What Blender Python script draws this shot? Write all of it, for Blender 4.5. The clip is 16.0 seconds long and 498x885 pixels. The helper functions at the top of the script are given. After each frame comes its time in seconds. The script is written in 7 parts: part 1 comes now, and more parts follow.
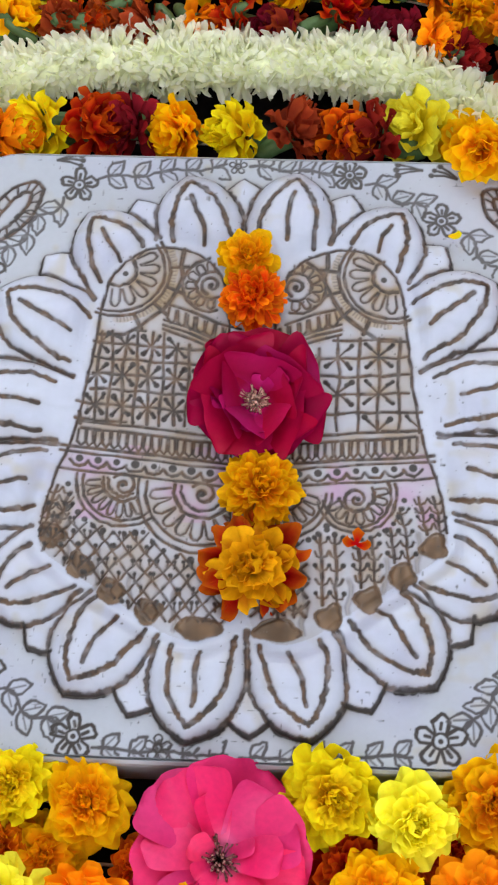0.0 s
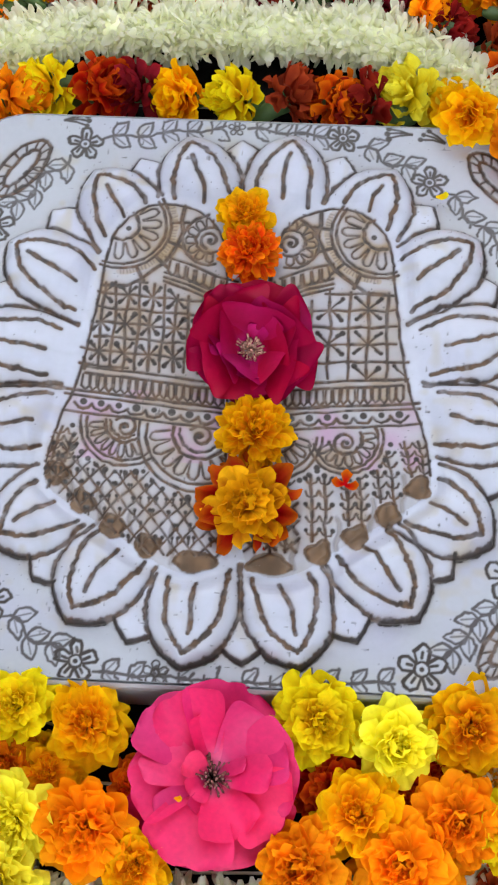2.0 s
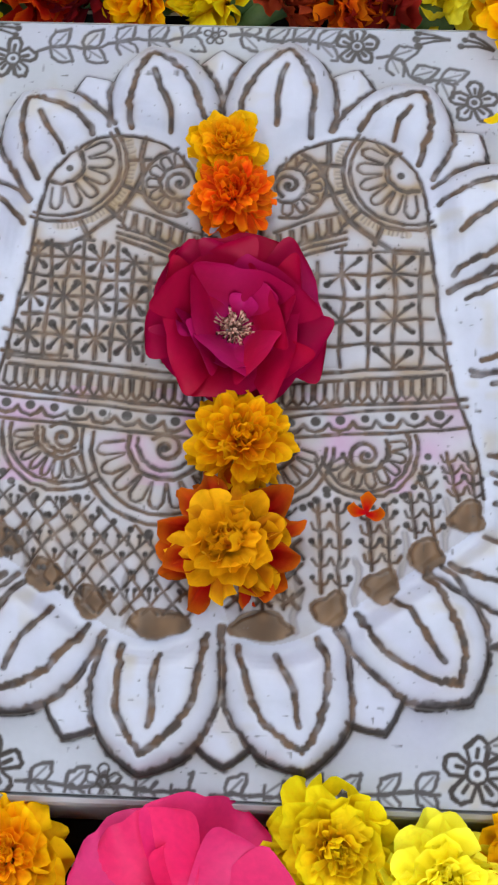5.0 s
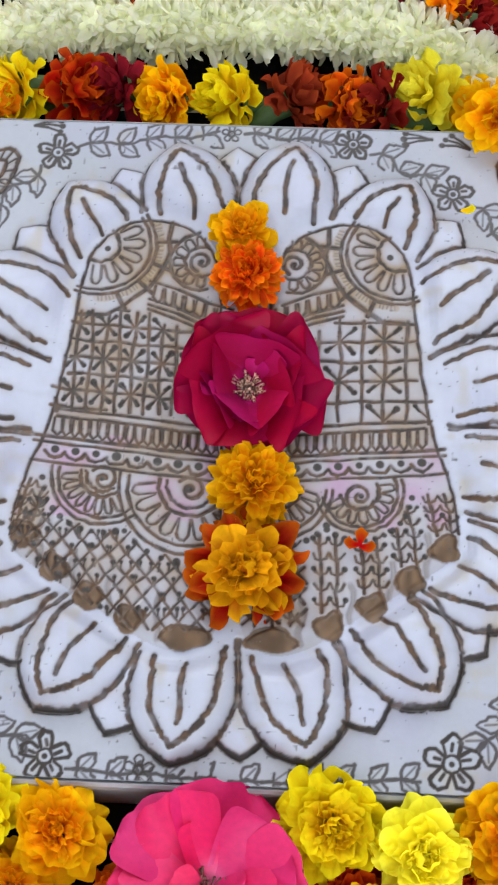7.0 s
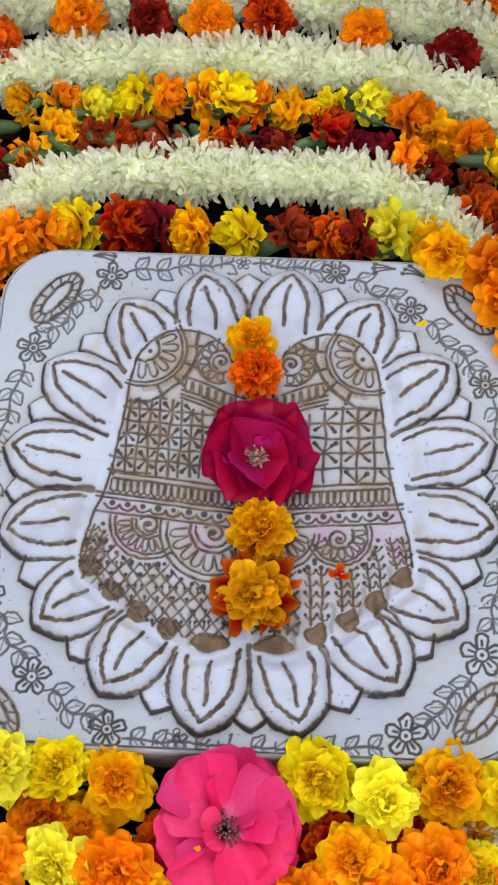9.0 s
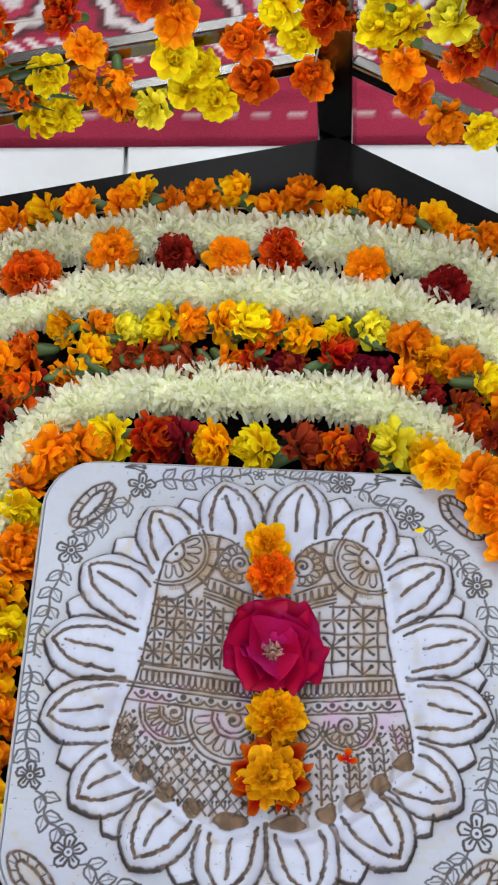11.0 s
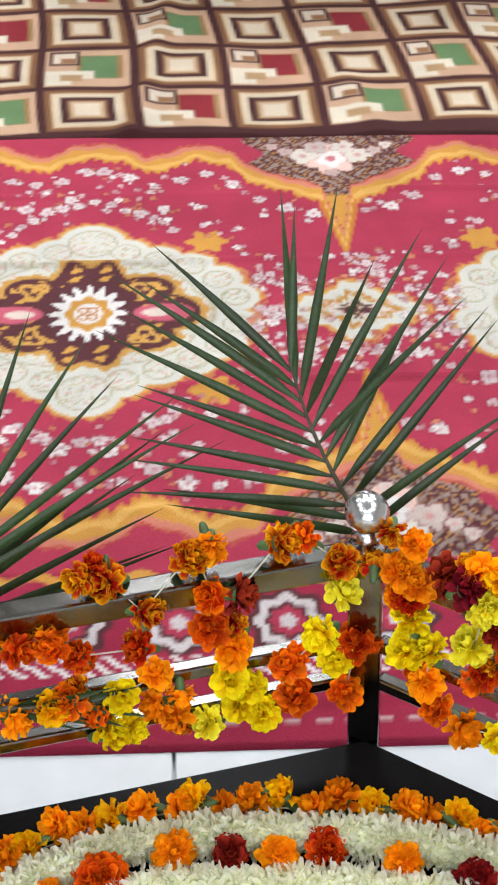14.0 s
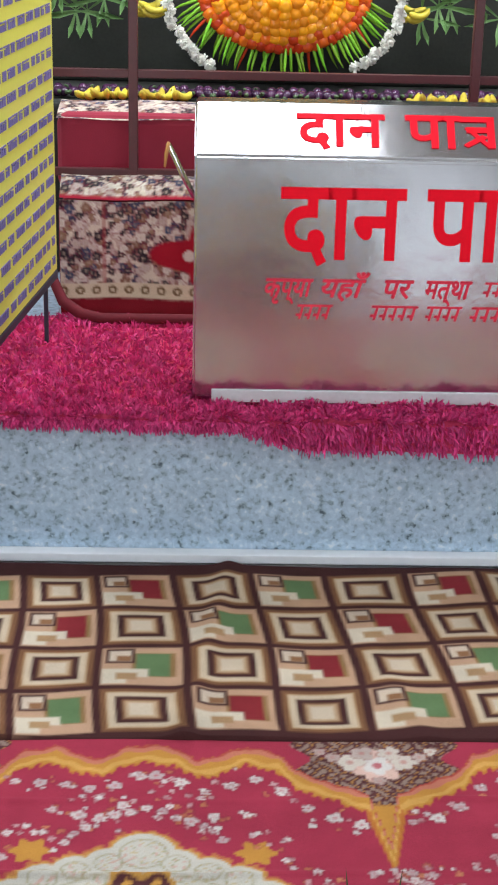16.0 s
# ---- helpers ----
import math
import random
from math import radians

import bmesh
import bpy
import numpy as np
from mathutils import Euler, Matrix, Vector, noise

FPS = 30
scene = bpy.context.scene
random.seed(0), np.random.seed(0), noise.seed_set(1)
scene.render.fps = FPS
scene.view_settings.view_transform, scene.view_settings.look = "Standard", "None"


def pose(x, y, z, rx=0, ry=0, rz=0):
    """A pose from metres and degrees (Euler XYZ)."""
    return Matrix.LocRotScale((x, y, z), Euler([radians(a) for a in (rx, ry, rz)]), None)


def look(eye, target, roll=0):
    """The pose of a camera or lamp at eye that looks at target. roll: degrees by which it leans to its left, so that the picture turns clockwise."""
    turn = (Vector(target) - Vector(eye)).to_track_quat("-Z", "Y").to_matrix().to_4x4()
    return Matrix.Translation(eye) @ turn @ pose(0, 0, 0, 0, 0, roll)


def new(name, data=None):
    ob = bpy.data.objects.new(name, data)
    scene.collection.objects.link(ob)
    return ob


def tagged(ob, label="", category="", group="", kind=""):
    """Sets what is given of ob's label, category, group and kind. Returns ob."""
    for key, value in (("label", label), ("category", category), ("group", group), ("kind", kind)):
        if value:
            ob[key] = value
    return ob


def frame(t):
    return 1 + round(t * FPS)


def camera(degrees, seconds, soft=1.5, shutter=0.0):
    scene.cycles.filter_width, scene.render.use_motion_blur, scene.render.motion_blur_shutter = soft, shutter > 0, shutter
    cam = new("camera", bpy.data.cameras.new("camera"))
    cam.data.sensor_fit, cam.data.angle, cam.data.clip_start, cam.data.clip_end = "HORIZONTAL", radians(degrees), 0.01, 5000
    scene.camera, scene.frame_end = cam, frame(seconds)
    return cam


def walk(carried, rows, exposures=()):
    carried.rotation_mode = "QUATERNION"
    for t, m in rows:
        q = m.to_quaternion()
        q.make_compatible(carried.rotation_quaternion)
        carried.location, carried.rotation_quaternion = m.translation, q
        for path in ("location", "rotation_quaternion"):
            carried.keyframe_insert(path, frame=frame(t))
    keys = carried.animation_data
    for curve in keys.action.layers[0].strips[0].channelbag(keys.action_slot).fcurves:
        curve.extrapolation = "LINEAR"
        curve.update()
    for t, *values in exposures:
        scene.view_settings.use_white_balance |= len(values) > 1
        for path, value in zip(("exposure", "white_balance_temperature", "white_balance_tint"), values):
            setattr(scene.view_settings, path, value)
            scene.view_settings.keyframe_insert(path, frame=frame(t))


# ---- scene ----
cam = camera(18.24, 16.0, soft=2.1)
PATH = [
    (0, look((0.0456, -0.3659, 0.9028), (-0.0384, 0.3585, -0.9595), -4.44)),
    (0.5, look((0.0402, -0.3727, 0.8861), (-0.0324, 0.3276, -0.9859), -3.59)),
    (1, look((0.0442, -0.3998, 0.9212), (-0.0293, 0.3128, -0.9461), -3.47)),
    (1.5, look((0.0431, -0.4193, 0.9596), (-0.0230, 0.3034, -0.9041), -2.50)),
    (2, look((0.0447, -0.4112, 0.9432), (-0.0242, 0.2993, -0.9251), -2.71)),
    (2.5, look((0.0412, -0.3822, 0.8979), (-0.0219, 0.3144, -0.9757), -2.53)),
    (3, look((0.0387, -0.3575, 0.8419), (-0.0172, 0.3232, -1.0379), -2.23)),
    (3.5, look((0.0382, -0.3349, 0.7892), (-0.0267, 0.3486, -1.0893), -3.10)),
    (3.7, look((0.0400, -0.3300, 0.7730), (-0.0223, 0.3634, -1.1020), -2.90)),
    (5.8, look((0.0499, -0.3011, 0.6691), (-0.0487, 0.4161, -1.1953), -5.51)),
    (6, look((0.0471, -0.3024, 0.6823), (-0.0475, 0.4199, -1.1803), -5.13)),
    (6.5, look((0.0435, -0.3149, 0.7425), (-0.0337, 0.4131, -1.1187), -3.70)),
    (7, look((0.0402, -0.3438, 0.8185), (-0.0299, 0.3912, -1.0402), -2.94)),
    (7.5, look((0.0413, -0.3695, 0.8896), (-0.0216, 0.3759, -0.9652), -2.10)),
    (8, look((0.0292, -0.4040, 0.9646), (-0.0288, 0.3457, -0.8887), -1.31)),
    (8.5, look((0.0255, -0.4273, 1.0425), (-0.0297, 0.3349, -0.8057), -1.14)),
    (9, look((0.0318, -0.4448, 1.1023), (-0.0194, 0.3403, -0.7365), -1.08)),
    (9.2, look((0.0308, -0.4480, 1.1234), (-0.0308, 0.3618, -0.7043), -1.72)),
    (11.3, look((0.0040, -0.4943, 1.2585), (-0.0427, 0.5249, -0.4617), 0.26)),
    (11.5, look((-0.0099, -0.5040, 1.2710), (-0.0504, 0.5448, -0.4314), 0.45)),
    (12, look((-0.0356, -0.5385, 1.3126), (-0.0449, 0.5942, -0.3357), 1.79)),
    (12.5, look((-0.0526, -0.5684, 1.3537), (-0.0515, 0.6711, -0.2159), 1.74)),
    (13, look((-0.0747, -0.5952, 1.3839), (-0.0683, 0.7466, -0.0992), 1.48)),
    (13.5, look((-0.0859, -0.6067, 1.4100), (-0.0853, 0.8278, 0.0164), 1.22)),
    (14, look((-0.0910, -0.5939, 1.4376), (-0.0962, 0.9425, 0.1571), 0.97)),
    (14.5, look((-0.0951, -0.5846, 1.4741), (-0.1054, 1.0456, 0.3155), 0.96)),
    (15, look((-0.1017, -0.5775, 1.5075), (-0.1205, 1.1543, 0.5071), 0.97)),
    (15.5, look((-0.1218, -0.5743, 1.5545), (-0.1500, 1.2374, 0.7077), 1.20)),
    (16, look((-0.1405, -0.5871, 1.6268), (-0.1981, 1.2821, 0.9178), 1.38)),
]
walk(cam, PATH, ((0.0, -0.58), (9.0, -0.57), (12.0, -0.54), (14.5, -0.49), (15.0, -0.48), (15.5, -0.83), (16, -1.08)))

FLOOR_Z = -0.118
BED_Z = -0.052
HALL = Matrix.Rotation(radians(3.4), 4, "Z")  # the hall stands slightly turned against the slab


def turn_hall(first):
    """Turn every top-level object made since the count given into the hall's direction."""
    for ob in list(scene.collection.objects)[first:]:
        if ob.parent is None:
            ob.matrix_basis = HALL @ ob.matrix_basis


# ---- light: a ring of square ceiling panels in a closed hall, plus added lamps ----
world = bpy.data.worlds.new("world")
scene.world = world
world.use_nodes = True
sky = world.node_tree.nodes.new("ShaderNodeTexSky")
sky.sky_type, sky.sun_disc = "NISHITA", False
sky.sun_elevation, sky.sun_rotation = radians(45), radians(200)
world.node_tree.links.new(sky.outputs[0], world.node_tree.nodes["Background"].inputs[0])
world.node_tree.nodes["Background"].inputs[1].default_value = 0.1
scene.view_settings.exposure = 0.0

CEIL_Z = 3.0
PANELS = 8
PANEL_POWER = 20.0


# ---- mesh and material helpers ----
def mesh_np(name, verts, faces, material=None, smooth=True, attrs=None, colors=None):
    """A mesh from arrays: verts (n, 3), faces (m, 3) or (m, 4), attrs {name: per-vertex floats}, colors (n, 3)."""
    verts, faces = np.asarray(verts, np.float32), np.asarray(faces, np.int32)
    me = bpy.data.meshes.new(name)
    k = faces.shape[1]
    me.vertices.add(len(verts))
    me.vertices.foreach_set("co", verts.ravel())
    me.loops.add(faces.size)
    me.loops.foreach_set("vertex_index", faces.ravel())
    me.polygons.add(len(faces))
    me.polygons.foreach_set("loop_start", np.arange(0, faces.size, k, dtype=np.int32))
    me.polygons.foreach_set("loop_total", np.full(len(faces), k, np.int32))
    me.update(calc_edges=True)
    me.polygons.foreach_set("use_smooth", np.full(len(faces), smooth))
    for key, val in (attrs or {}).items():
        me.attributes.new(key, "FLOAT", "POINT").data.foreach_set("value", np.asarray(val, np.float32))
    if colors is not None:
        rgba = np.ones((len(verts), 4), np.float32)
        rgba[:, :3] = colors
        me.attributes.new("pattern", "FLOAT_COLOR", "POINT").data.foreach_set("color", rgba.ravel())
    if material:
        me.materials.append(material)
    return me


def child(name, me, parent, label="", m=None):
    ob = new(name, me)
    ob.parent = parent
    if m is not None:
        ob.matrix_basis = m
    if label:
        ob["label"] = label
    return ob


def part(name, bm, material, parent, label="", smooth=False):
    """One bmesh as one mesh object under a thing or a part."""
    me = bpy.data.meshes.new(name)
    bmesh.ops.recalc_face_normals(bm, faces=bm.faces)
    bm.to_mesh(me)
    bm.free()
    me.polygons.foreach_set("use_smooth", np.full(len(me.polygons), smooth))
    if material:
        me.materials.append(material)
    return child(name, me, parent, label)


def thing(name, label, category, group="", kind="", m=None):
    ob = new(name)
    ob.empty_display_size = 0.02
    if m is not None:
        ob.matrix_basis = m
    return tagged(ob, label, category, group, kind)


def solid(name, bm, material, label="", category="", kind="", smooth=False, group=""):
    ob = part(name, bm, material, None, "", smooth)
    return tagged(ob, label, category, group, kind)


def box_bm(x0, x1, y0, y1, z0, z1, bevel=0.0, seg=2, m=None):
    bm = bmesh.new()
    bmesh.ops.create_cube(bm, size=1.0, matrix=Matrix.LocRotScale(((x0 + x1) / 2, (y0 + y1) / 2, (z0 + z1) / 2), None, (x1 - x0, y1 - y0, z1 - z0)))
    if bevel:
        bmesh.ops.bevel(bm, geom=bm.edges[:], offset=bevel, segments=seg, affect="EDGES", profile=0.5)
    if m is not None:
        bmesh.ops.transform(bm, matrix=m, verts=bm.verts)
    return bm


def tube_np(points, radius, sides=8, cap=True):
    """Verts and quads of a tube along points; radius may be one value or one a point."""
    pts = np.asarray(points, float)
    rad = np.broadcast_to(np.asarray(radius, float), (len(pts),))
    tan = np.gradient(pts, axis=0)
    tan /= np.linalg.norm(tan, axis=1)[:, None] + 1e-12
    ref = np.array([0, 0, 1.0]) if abs(tan[0][2]) < 0.9 else np.array([1.0, 0, 0])
    a = np.cross(tan, ref)
    a /= np.linalg.norm(a, axis=1)[:, None] + 1e-12
    b = np.cross(a, tan)
    ang = np.linspace(0, 2 * np.pi, sides, endpoint=False)
    ring = a[:, None] * np.cos(ang)[None, :, None] + b[:, None] * np.sin(ang)[None, :, None]
    v = (pts[:, None] + ring * rad[:, None, None]).reshape(-1, 3)
    n = len(pts)
    i = np.arange(n - 1)[:, None] * sides
    j = np.arange(sides)[None]
    f = np.stack([i + j, i + (j + 1) % sides, i + sides + (j + 1) % sides, i + sides + j], -1).reshape(-1, 4)
    if cap:
        v = np.vstack([v, pts[:1], pts[-1:]])
        c0, c1 = n * sides, n * sides + 1
        e = np.arange(sides)
        z = (n - 1) * sides
        f = np.vstack([f, np.stack([(e + 1) % sides, e, np.full(sides, c0), np.full(sides, c0)], 1), np.stack([z + e, z + (e + 1) % sides, np.full(sides, c1), np.full(sides, c1)], 1)])
    return v, f


def quads_to_tris(f):
    f = np.asarray(f)
    t = np.vstack([f[:, [0, 1, 2]], f[:, [0, 2, 3]]])
    return t[(t[:, 0] != t[:, 1]) & (t[:, 1] != t[:, 2]) & (t[:, 0] != t[:, 2])]


def lathe_np(profile, sides=24):
    """Verts and tris of a profile of (radius, z) turned about z."""
    pr = np.asarray(profile, float)
    ang = np.linspace(0, 2 * np.pi, sides, endpoint=False)
    v = np.stack([pr[:, None, 0] * np.cos(ang), pr[:, None, 0] * np.sin(ang), np.broadcast_to(pr[:, None, 1], (len(pr), sides))], -1).reshape(-1, 3)
    i = np.arange(len(pr) - 1)[:, None] * sides
    j = np.arange(sides)[None]
    f = np.stack([i + j, i + (j + 1) % sides, i + sides + (j + 1) % sides, i + sides + j], -1).reshape(-1, 4)
    return v, f


def shade(name, color, rough=0.6, metal=0.0, vary=0.12, scale=8.0, fine=90.0, bump=0.15, dist=0.002, dark=None, attr=None, random=0.0, spec=0.5, trans=0.0, tip=None, sheen=0.0, piece=False):
    """A surface with two scales of variation. attr: takes the colour from that vertex pattern. random: how much pieces differ in value.
    tip: a second colour towards the value 1 of the 'tip' attribute. trans: share of light that passes through thin petals and leaves."""
    mt = bpy.data.materials.new(name)
    mt.use_nodes = True
    nt = mt.node_tree
    nd, ln = nt.nodes, nt.links
    bsdf = nd["Principled BSDF"]
    bsdf.inputs["Roughness"].default_value = rough
    bsdf.inputs["Metallic"].default_value = metal
    bsdf.inputs["Specular IOR Level"].default_value = spec
    if sheen:
        bsdf.inputs["Sheen Weight"].default_value = sheen
    co = nd.new("ShaderNodeTexCoord")
    n1 = nd.new("ShaderNodeTexNoise")
    n1.inputs["Scale"].default_value, n1.inputs["Detail"].default_value = scale, 5.0
    n2 = nd.new("ShaderNodeTexNoise")
    n2.inputs["Scale"].default_value, n2.inputs["Detail"].default_value = fine, 4.0
    for n in (n1, n2):
        ln.new(co.outputs["Object"], n.inputs["Vector"])
    if attr:
        src = nd.new("ShaderNodeAttribute")
        src.attribute_name = attr
        base = src.outputs["Color"]
    else:
        src = nd.new("ShaderNodeRGB")
        src.outputs[0].default_value = (*color, 1)
        base = src.outputs[0]
    if tip is not None:
        at = nd.new("ShaderNodeAttribute")
        at.attribute_name = "tip"
        mx = nd.new("ShaderNodeMix")
        mx.data_type = "RGBA"
        ln.new(at.outputs["Fac"], mx.inputs[0])
        ln.new(base, mx.inputs[6])
        mx.inputs[7].default_value = (*tip, 1)
        base = mx.outputs[2]
    if dark is not None:
        rp = nd.new("ShaderNodeValToRGB")
        rp.color_ramp.elements[0].position, rp.color_ramp.elements[1].position = 0.42, 0.68
        ln.new(n1.outputs["Fac"], rp.inputs[0])
        mx = nd.new("ShaderNodeMix")
        mx.data_type = "RGBA"
        ln.new(rp.outputs[0], mx.inputs[0])
        ln.new(base, mx.inputs[6])
        mx.inputs[7].default_value = (*dark, 1)
        base = mx.outputs[2]
    hsv = nd.new("ShaderNodeHueSaturation")
    ln.new(base, hsv.inputs["Color"])
    add = nd.new("ShaderNodeMath")
    add.operation = "ADD"
    ln.new(n1.outputs["Fac"], add.inputs[0])
    ln.new(n2.outputs["Fac"], add.inputs[1])
    rng = nd.new("ShaderNodeMapRange")
    rng.inputs[1].default_value, rng.inputs[2].default_value = 0.6, 1.4
    rng.inputs[3].default_value, rng.inputs[4].default_value = 1 - vary, 1 + vary
    ln.new(add.outputs[0], rng.inputs[0])
    val = rng.outputs[0]
    if random:
        geo, inf = nd.new("ShaderNodeNewGeometry"), nd.new("ShaderNodeObjectInfo")
        pc = nd.new("ShaderNodeAttribute")
        pc.attribute_name = "piece"
        for k, out in enumerate((pc.outputs["Fac"] if piece else geo.outputs["Random Per Island"], inf.outputs["Random"])):
            r2 = nd.new("ShaderNodeMapRange")
            r2.inputs[3].default_value, r2.inputs[4].default_value = 1 - random, 1 + random
            ln.new(out, r2.inputs[0])
            mul = nd.new("ShaderNodeMath")
            mul.operation = "MULTIPLY"
            ln.new(val, mul.inputs[0])
            ln.new(r2.outputs[0], mul.inputs[1])
            val = mul.outputs[0]
        hue = nd.new("ShaderNodeMapRange")
        hue.inputs[3].default_value, hue.inputs[4].default_value = 0.5 - 0.05 * random, 0.5 + 0.05 * random
        ln.new(inf.outputs["Random"], hue.inputs[0])
        ln.new(hue.outputs[0], hsv.inputs["Hue"])
    ln.new(val, hsv.inputs["Value"])
    ln.new(hsv.outputs[0], bsdf.inputs["Base Color"])
    if bump:
        bp = nd.new("ShaderNodeBump")
        bp.inputs["Strength"].default_value, bp.inputs["Distance"].default_value = bump, dist
        ln.new(add.outputs[0], bp.inputs["Height"])
        ln.new(bp.outputs[0], bsdf.inputs["Normal"])
    if trans:
        tr = nd.new("ShaderNodeBsdfTranslucent")
        ln.new(hsv.outputs[0], tr.inputs["Color"])
        ms = nd.new("ShaderNodeMixShader")
        ms.inputs[0].default_value = trans
        ln.new(bsdf.outputs[0], ms.inputs[1])
        ln.new(tr.outputs[0], ms.inputs[2])
        ln.new(ms.outputs[0], nd["Material Output"].inputs["Surface"])
    return mt


M_BLACK = shade("black_granite", (0.006, 0.005, 0.005), 0.22, vary=0.4, scale=30, fine=300, bump=0.02, spec=0.04)
M_TILE = shade("white_floor_marble", (0.62, 0.63, 0.65), 0.3, vary=0.06, scale=3, fine=25, bump=0.02, dark=(0.55, 0.55, 0.55))
M_WALL = shade("plaster", (0.44, 0.42, 0.39), 0.8, vary=0.06, scale=1.5, fine=40, bump=0.1)
M_STEEL = shade("polished_steel", (0.66, 0.66, 0.66), 0.24, 1.0, vary=0.05, scale=12, fine=140, bump=0.02)
M_CARPET = shade("printed_carpet", (0.4, 0.05, 0.08), 0.95, vary=0.22, scale=9, fine=420, bump=0.5, dist=0.002, attr="pattern", spec=0.1)
M_STRING = shade("cotton_string", (0.55, 0.5, 0.4), 0.9)


# ---- setting: hall, floor, ceiling with light panels, raised platform ----
FRONT_FILL_POWER = 260.0


def build_hall():
    # floor in front of the step, white marble tiles with joints
    slab_bm = box_bm(-4.2, 4.2, -4.2, 3.168, FLOOR_Z - 0.12, FLOOR_Z - 0.012)
    floor = solid("floor", slab_bm, M_TILE, "white marble tile floor under the carpets", "floor", "structure")
    size, gap = 0.6, 0.004
    me = None
    for i in range(-7, 7):
        for j in range(-7, 6):
            x, y = -0.142 + i * size, 0.10 + j * size
            if me is None:
                bm = box_bm(0, size - gap, 0, size - gap, -0.012, 0, 0.0015, 1)
                me = part("tile", bm, M_TILE, floor).data
                first = scene.collection.objects[-1]
                first.matrix_basis = Matrix.Translation((x, y, FLOOR_Z))
            elif y + size < 3.16:
                child("tile", me, floor, "", Matrix.Translation((x, y, FLOOR_Z)))
    # unseen walls, added to close the hall and bounce the lamps' light
    for name, b in (("wall_left", (-4.4, -4.2, -4.4, 6.4)), ("wall_right", (4.2, 4.4, -4.4, 6.4)), ("wall_far", (-4.2, 4.2, 6.2, 6.4))):
        solid(name, box_bm(*b, FLOOR_Z - 0.12, CEIL_Z), M_WALL, "pale plastered wall, unseen, added to close the hall", "wall", "structure")
    # unseen back wall; its wide window is added to hold a frontal fill lamp
    bm = box_bm(-4.2, -1.8, -4.4, -4.2, FLOOR_Z - 0.12, CEIL_Z)
    for b in ((1.8, 4.2, FLOOR_Z - 0.12, CEIL_Z), (-1.8, 1.8, FLOOR_Z - 0.12, 0.75), (-1.8, 1.8, 2.6, CEIL_Z)):
        bmesh.ops.create_cube(bm, size=1.0, matrix=Matrix.LocRotScale(((b[0] + b[1]) / 2, -4.3, (b[2] + b[3]) / 2), None, (b[1] - b[0], 0.2, b[3] - b[2])))
    solid("wall_back", bm, M_WALL, "unseen pale plastered wall with an added wide window", "wall", "structure")
    win = thing("added_window_1", "added window in the unseen back wall, holding a fill lamp", "window", kind="structure")
    wf = shade("added_frame_paint", (0.6, 0.6, 0.58), 0.5)
    for b in ((-1.8, -1.74, 0.75, 2.6), (1.74, 1.8, 0.75, 2.6), (-1.74, 1.74, 0.75, 0.81), (-1.74, 1.74, 2.54, 2.6), (-0.03, 0.03, 0.81, 2.54)):
        part("window_frame", box_bm(b[0], b[1], -4.33, -4.27, b[2], b[3]), wf, win)
    # area lamp added to brighten the step and the box from the front
    front_fill = bpy.data.lights.new("front_fill_light", "AREA")
    front_fill.shape, front_fill.size, front_fill.size_y, front_fill.energy, front_fill.color = "RECTANGLE", 3.4, 1.7, FRONT_FILL_POWER, (0.86, 0.93, 1.0)
    new("front_fill_light", front_fill).matrix_basis = pose(0, -4.35, 1.68, -90, 0, 180)
    solid("ceiling", box_bm(-4.4, 4.4, -4.4, 6.4, CEIL_Z, CEIL_Z + 0.15), M_WALL, "pale flat hall ceiling", "ceiling", "structure")
    frame_mat = shade("panel_frame", (0.75, 0.75, 0.75), 0.4)
    spots = [(1.9 * math.cos(a), -0.1 + 1.9 * math.sin(a), a, PANEL_POWER) for a in (2 * math.pi * (k + 0.5) / PANELS for k in range(PANELS))]
    # rows added to brighten the far hall; only (0, 2.75) follows the lid's glare
    spots += [(x, y, 0.0, p) for y, p in ((2.75, 30.0), (4.5, 105.0)) for x in (-2.0, 0.0, 2.0)]
    for x, y, a, power in spots:
        th = thing("ceiling_light", "square white recessed ceiling light panel, lit, of the ring and added rows", "light", "ceiling light panels", m=pose(x, y, CEIL_Z, 0, 0, math.degrees(a)))
        for sx, sy, lx, ly in ((0, 0.39, 0.42, 0.03), (0, -0.39, 0.42, 0.03), (0.39, 0, 0.03, 0.36), (-0.39, 0, 0.03, 0.36)):
            part("frame", box_bm(sx - lx, sx + lx, sy - ly, sy + ly, -0.03, 0.0), frame_mat, th)
        lamp = bpy.data.lights.new("panel_light", "AREA")
        lamp.shape, lamp.size, lamp.energy, lamp.color = "SQUARE", 0.72, power, (0.90, 0.955, 1.0)
        lo = new("panel_light", lamp)
        lo.matrix_basis = pose(x, y, CEIL_Z - 0.012, 0, 0, math.degrees(a))


M_STRIP = shade("white_strip", (0.80, 0.82, 0.86), 0.35, vary=0.05, scale=5, fine=40, bump=0.02)


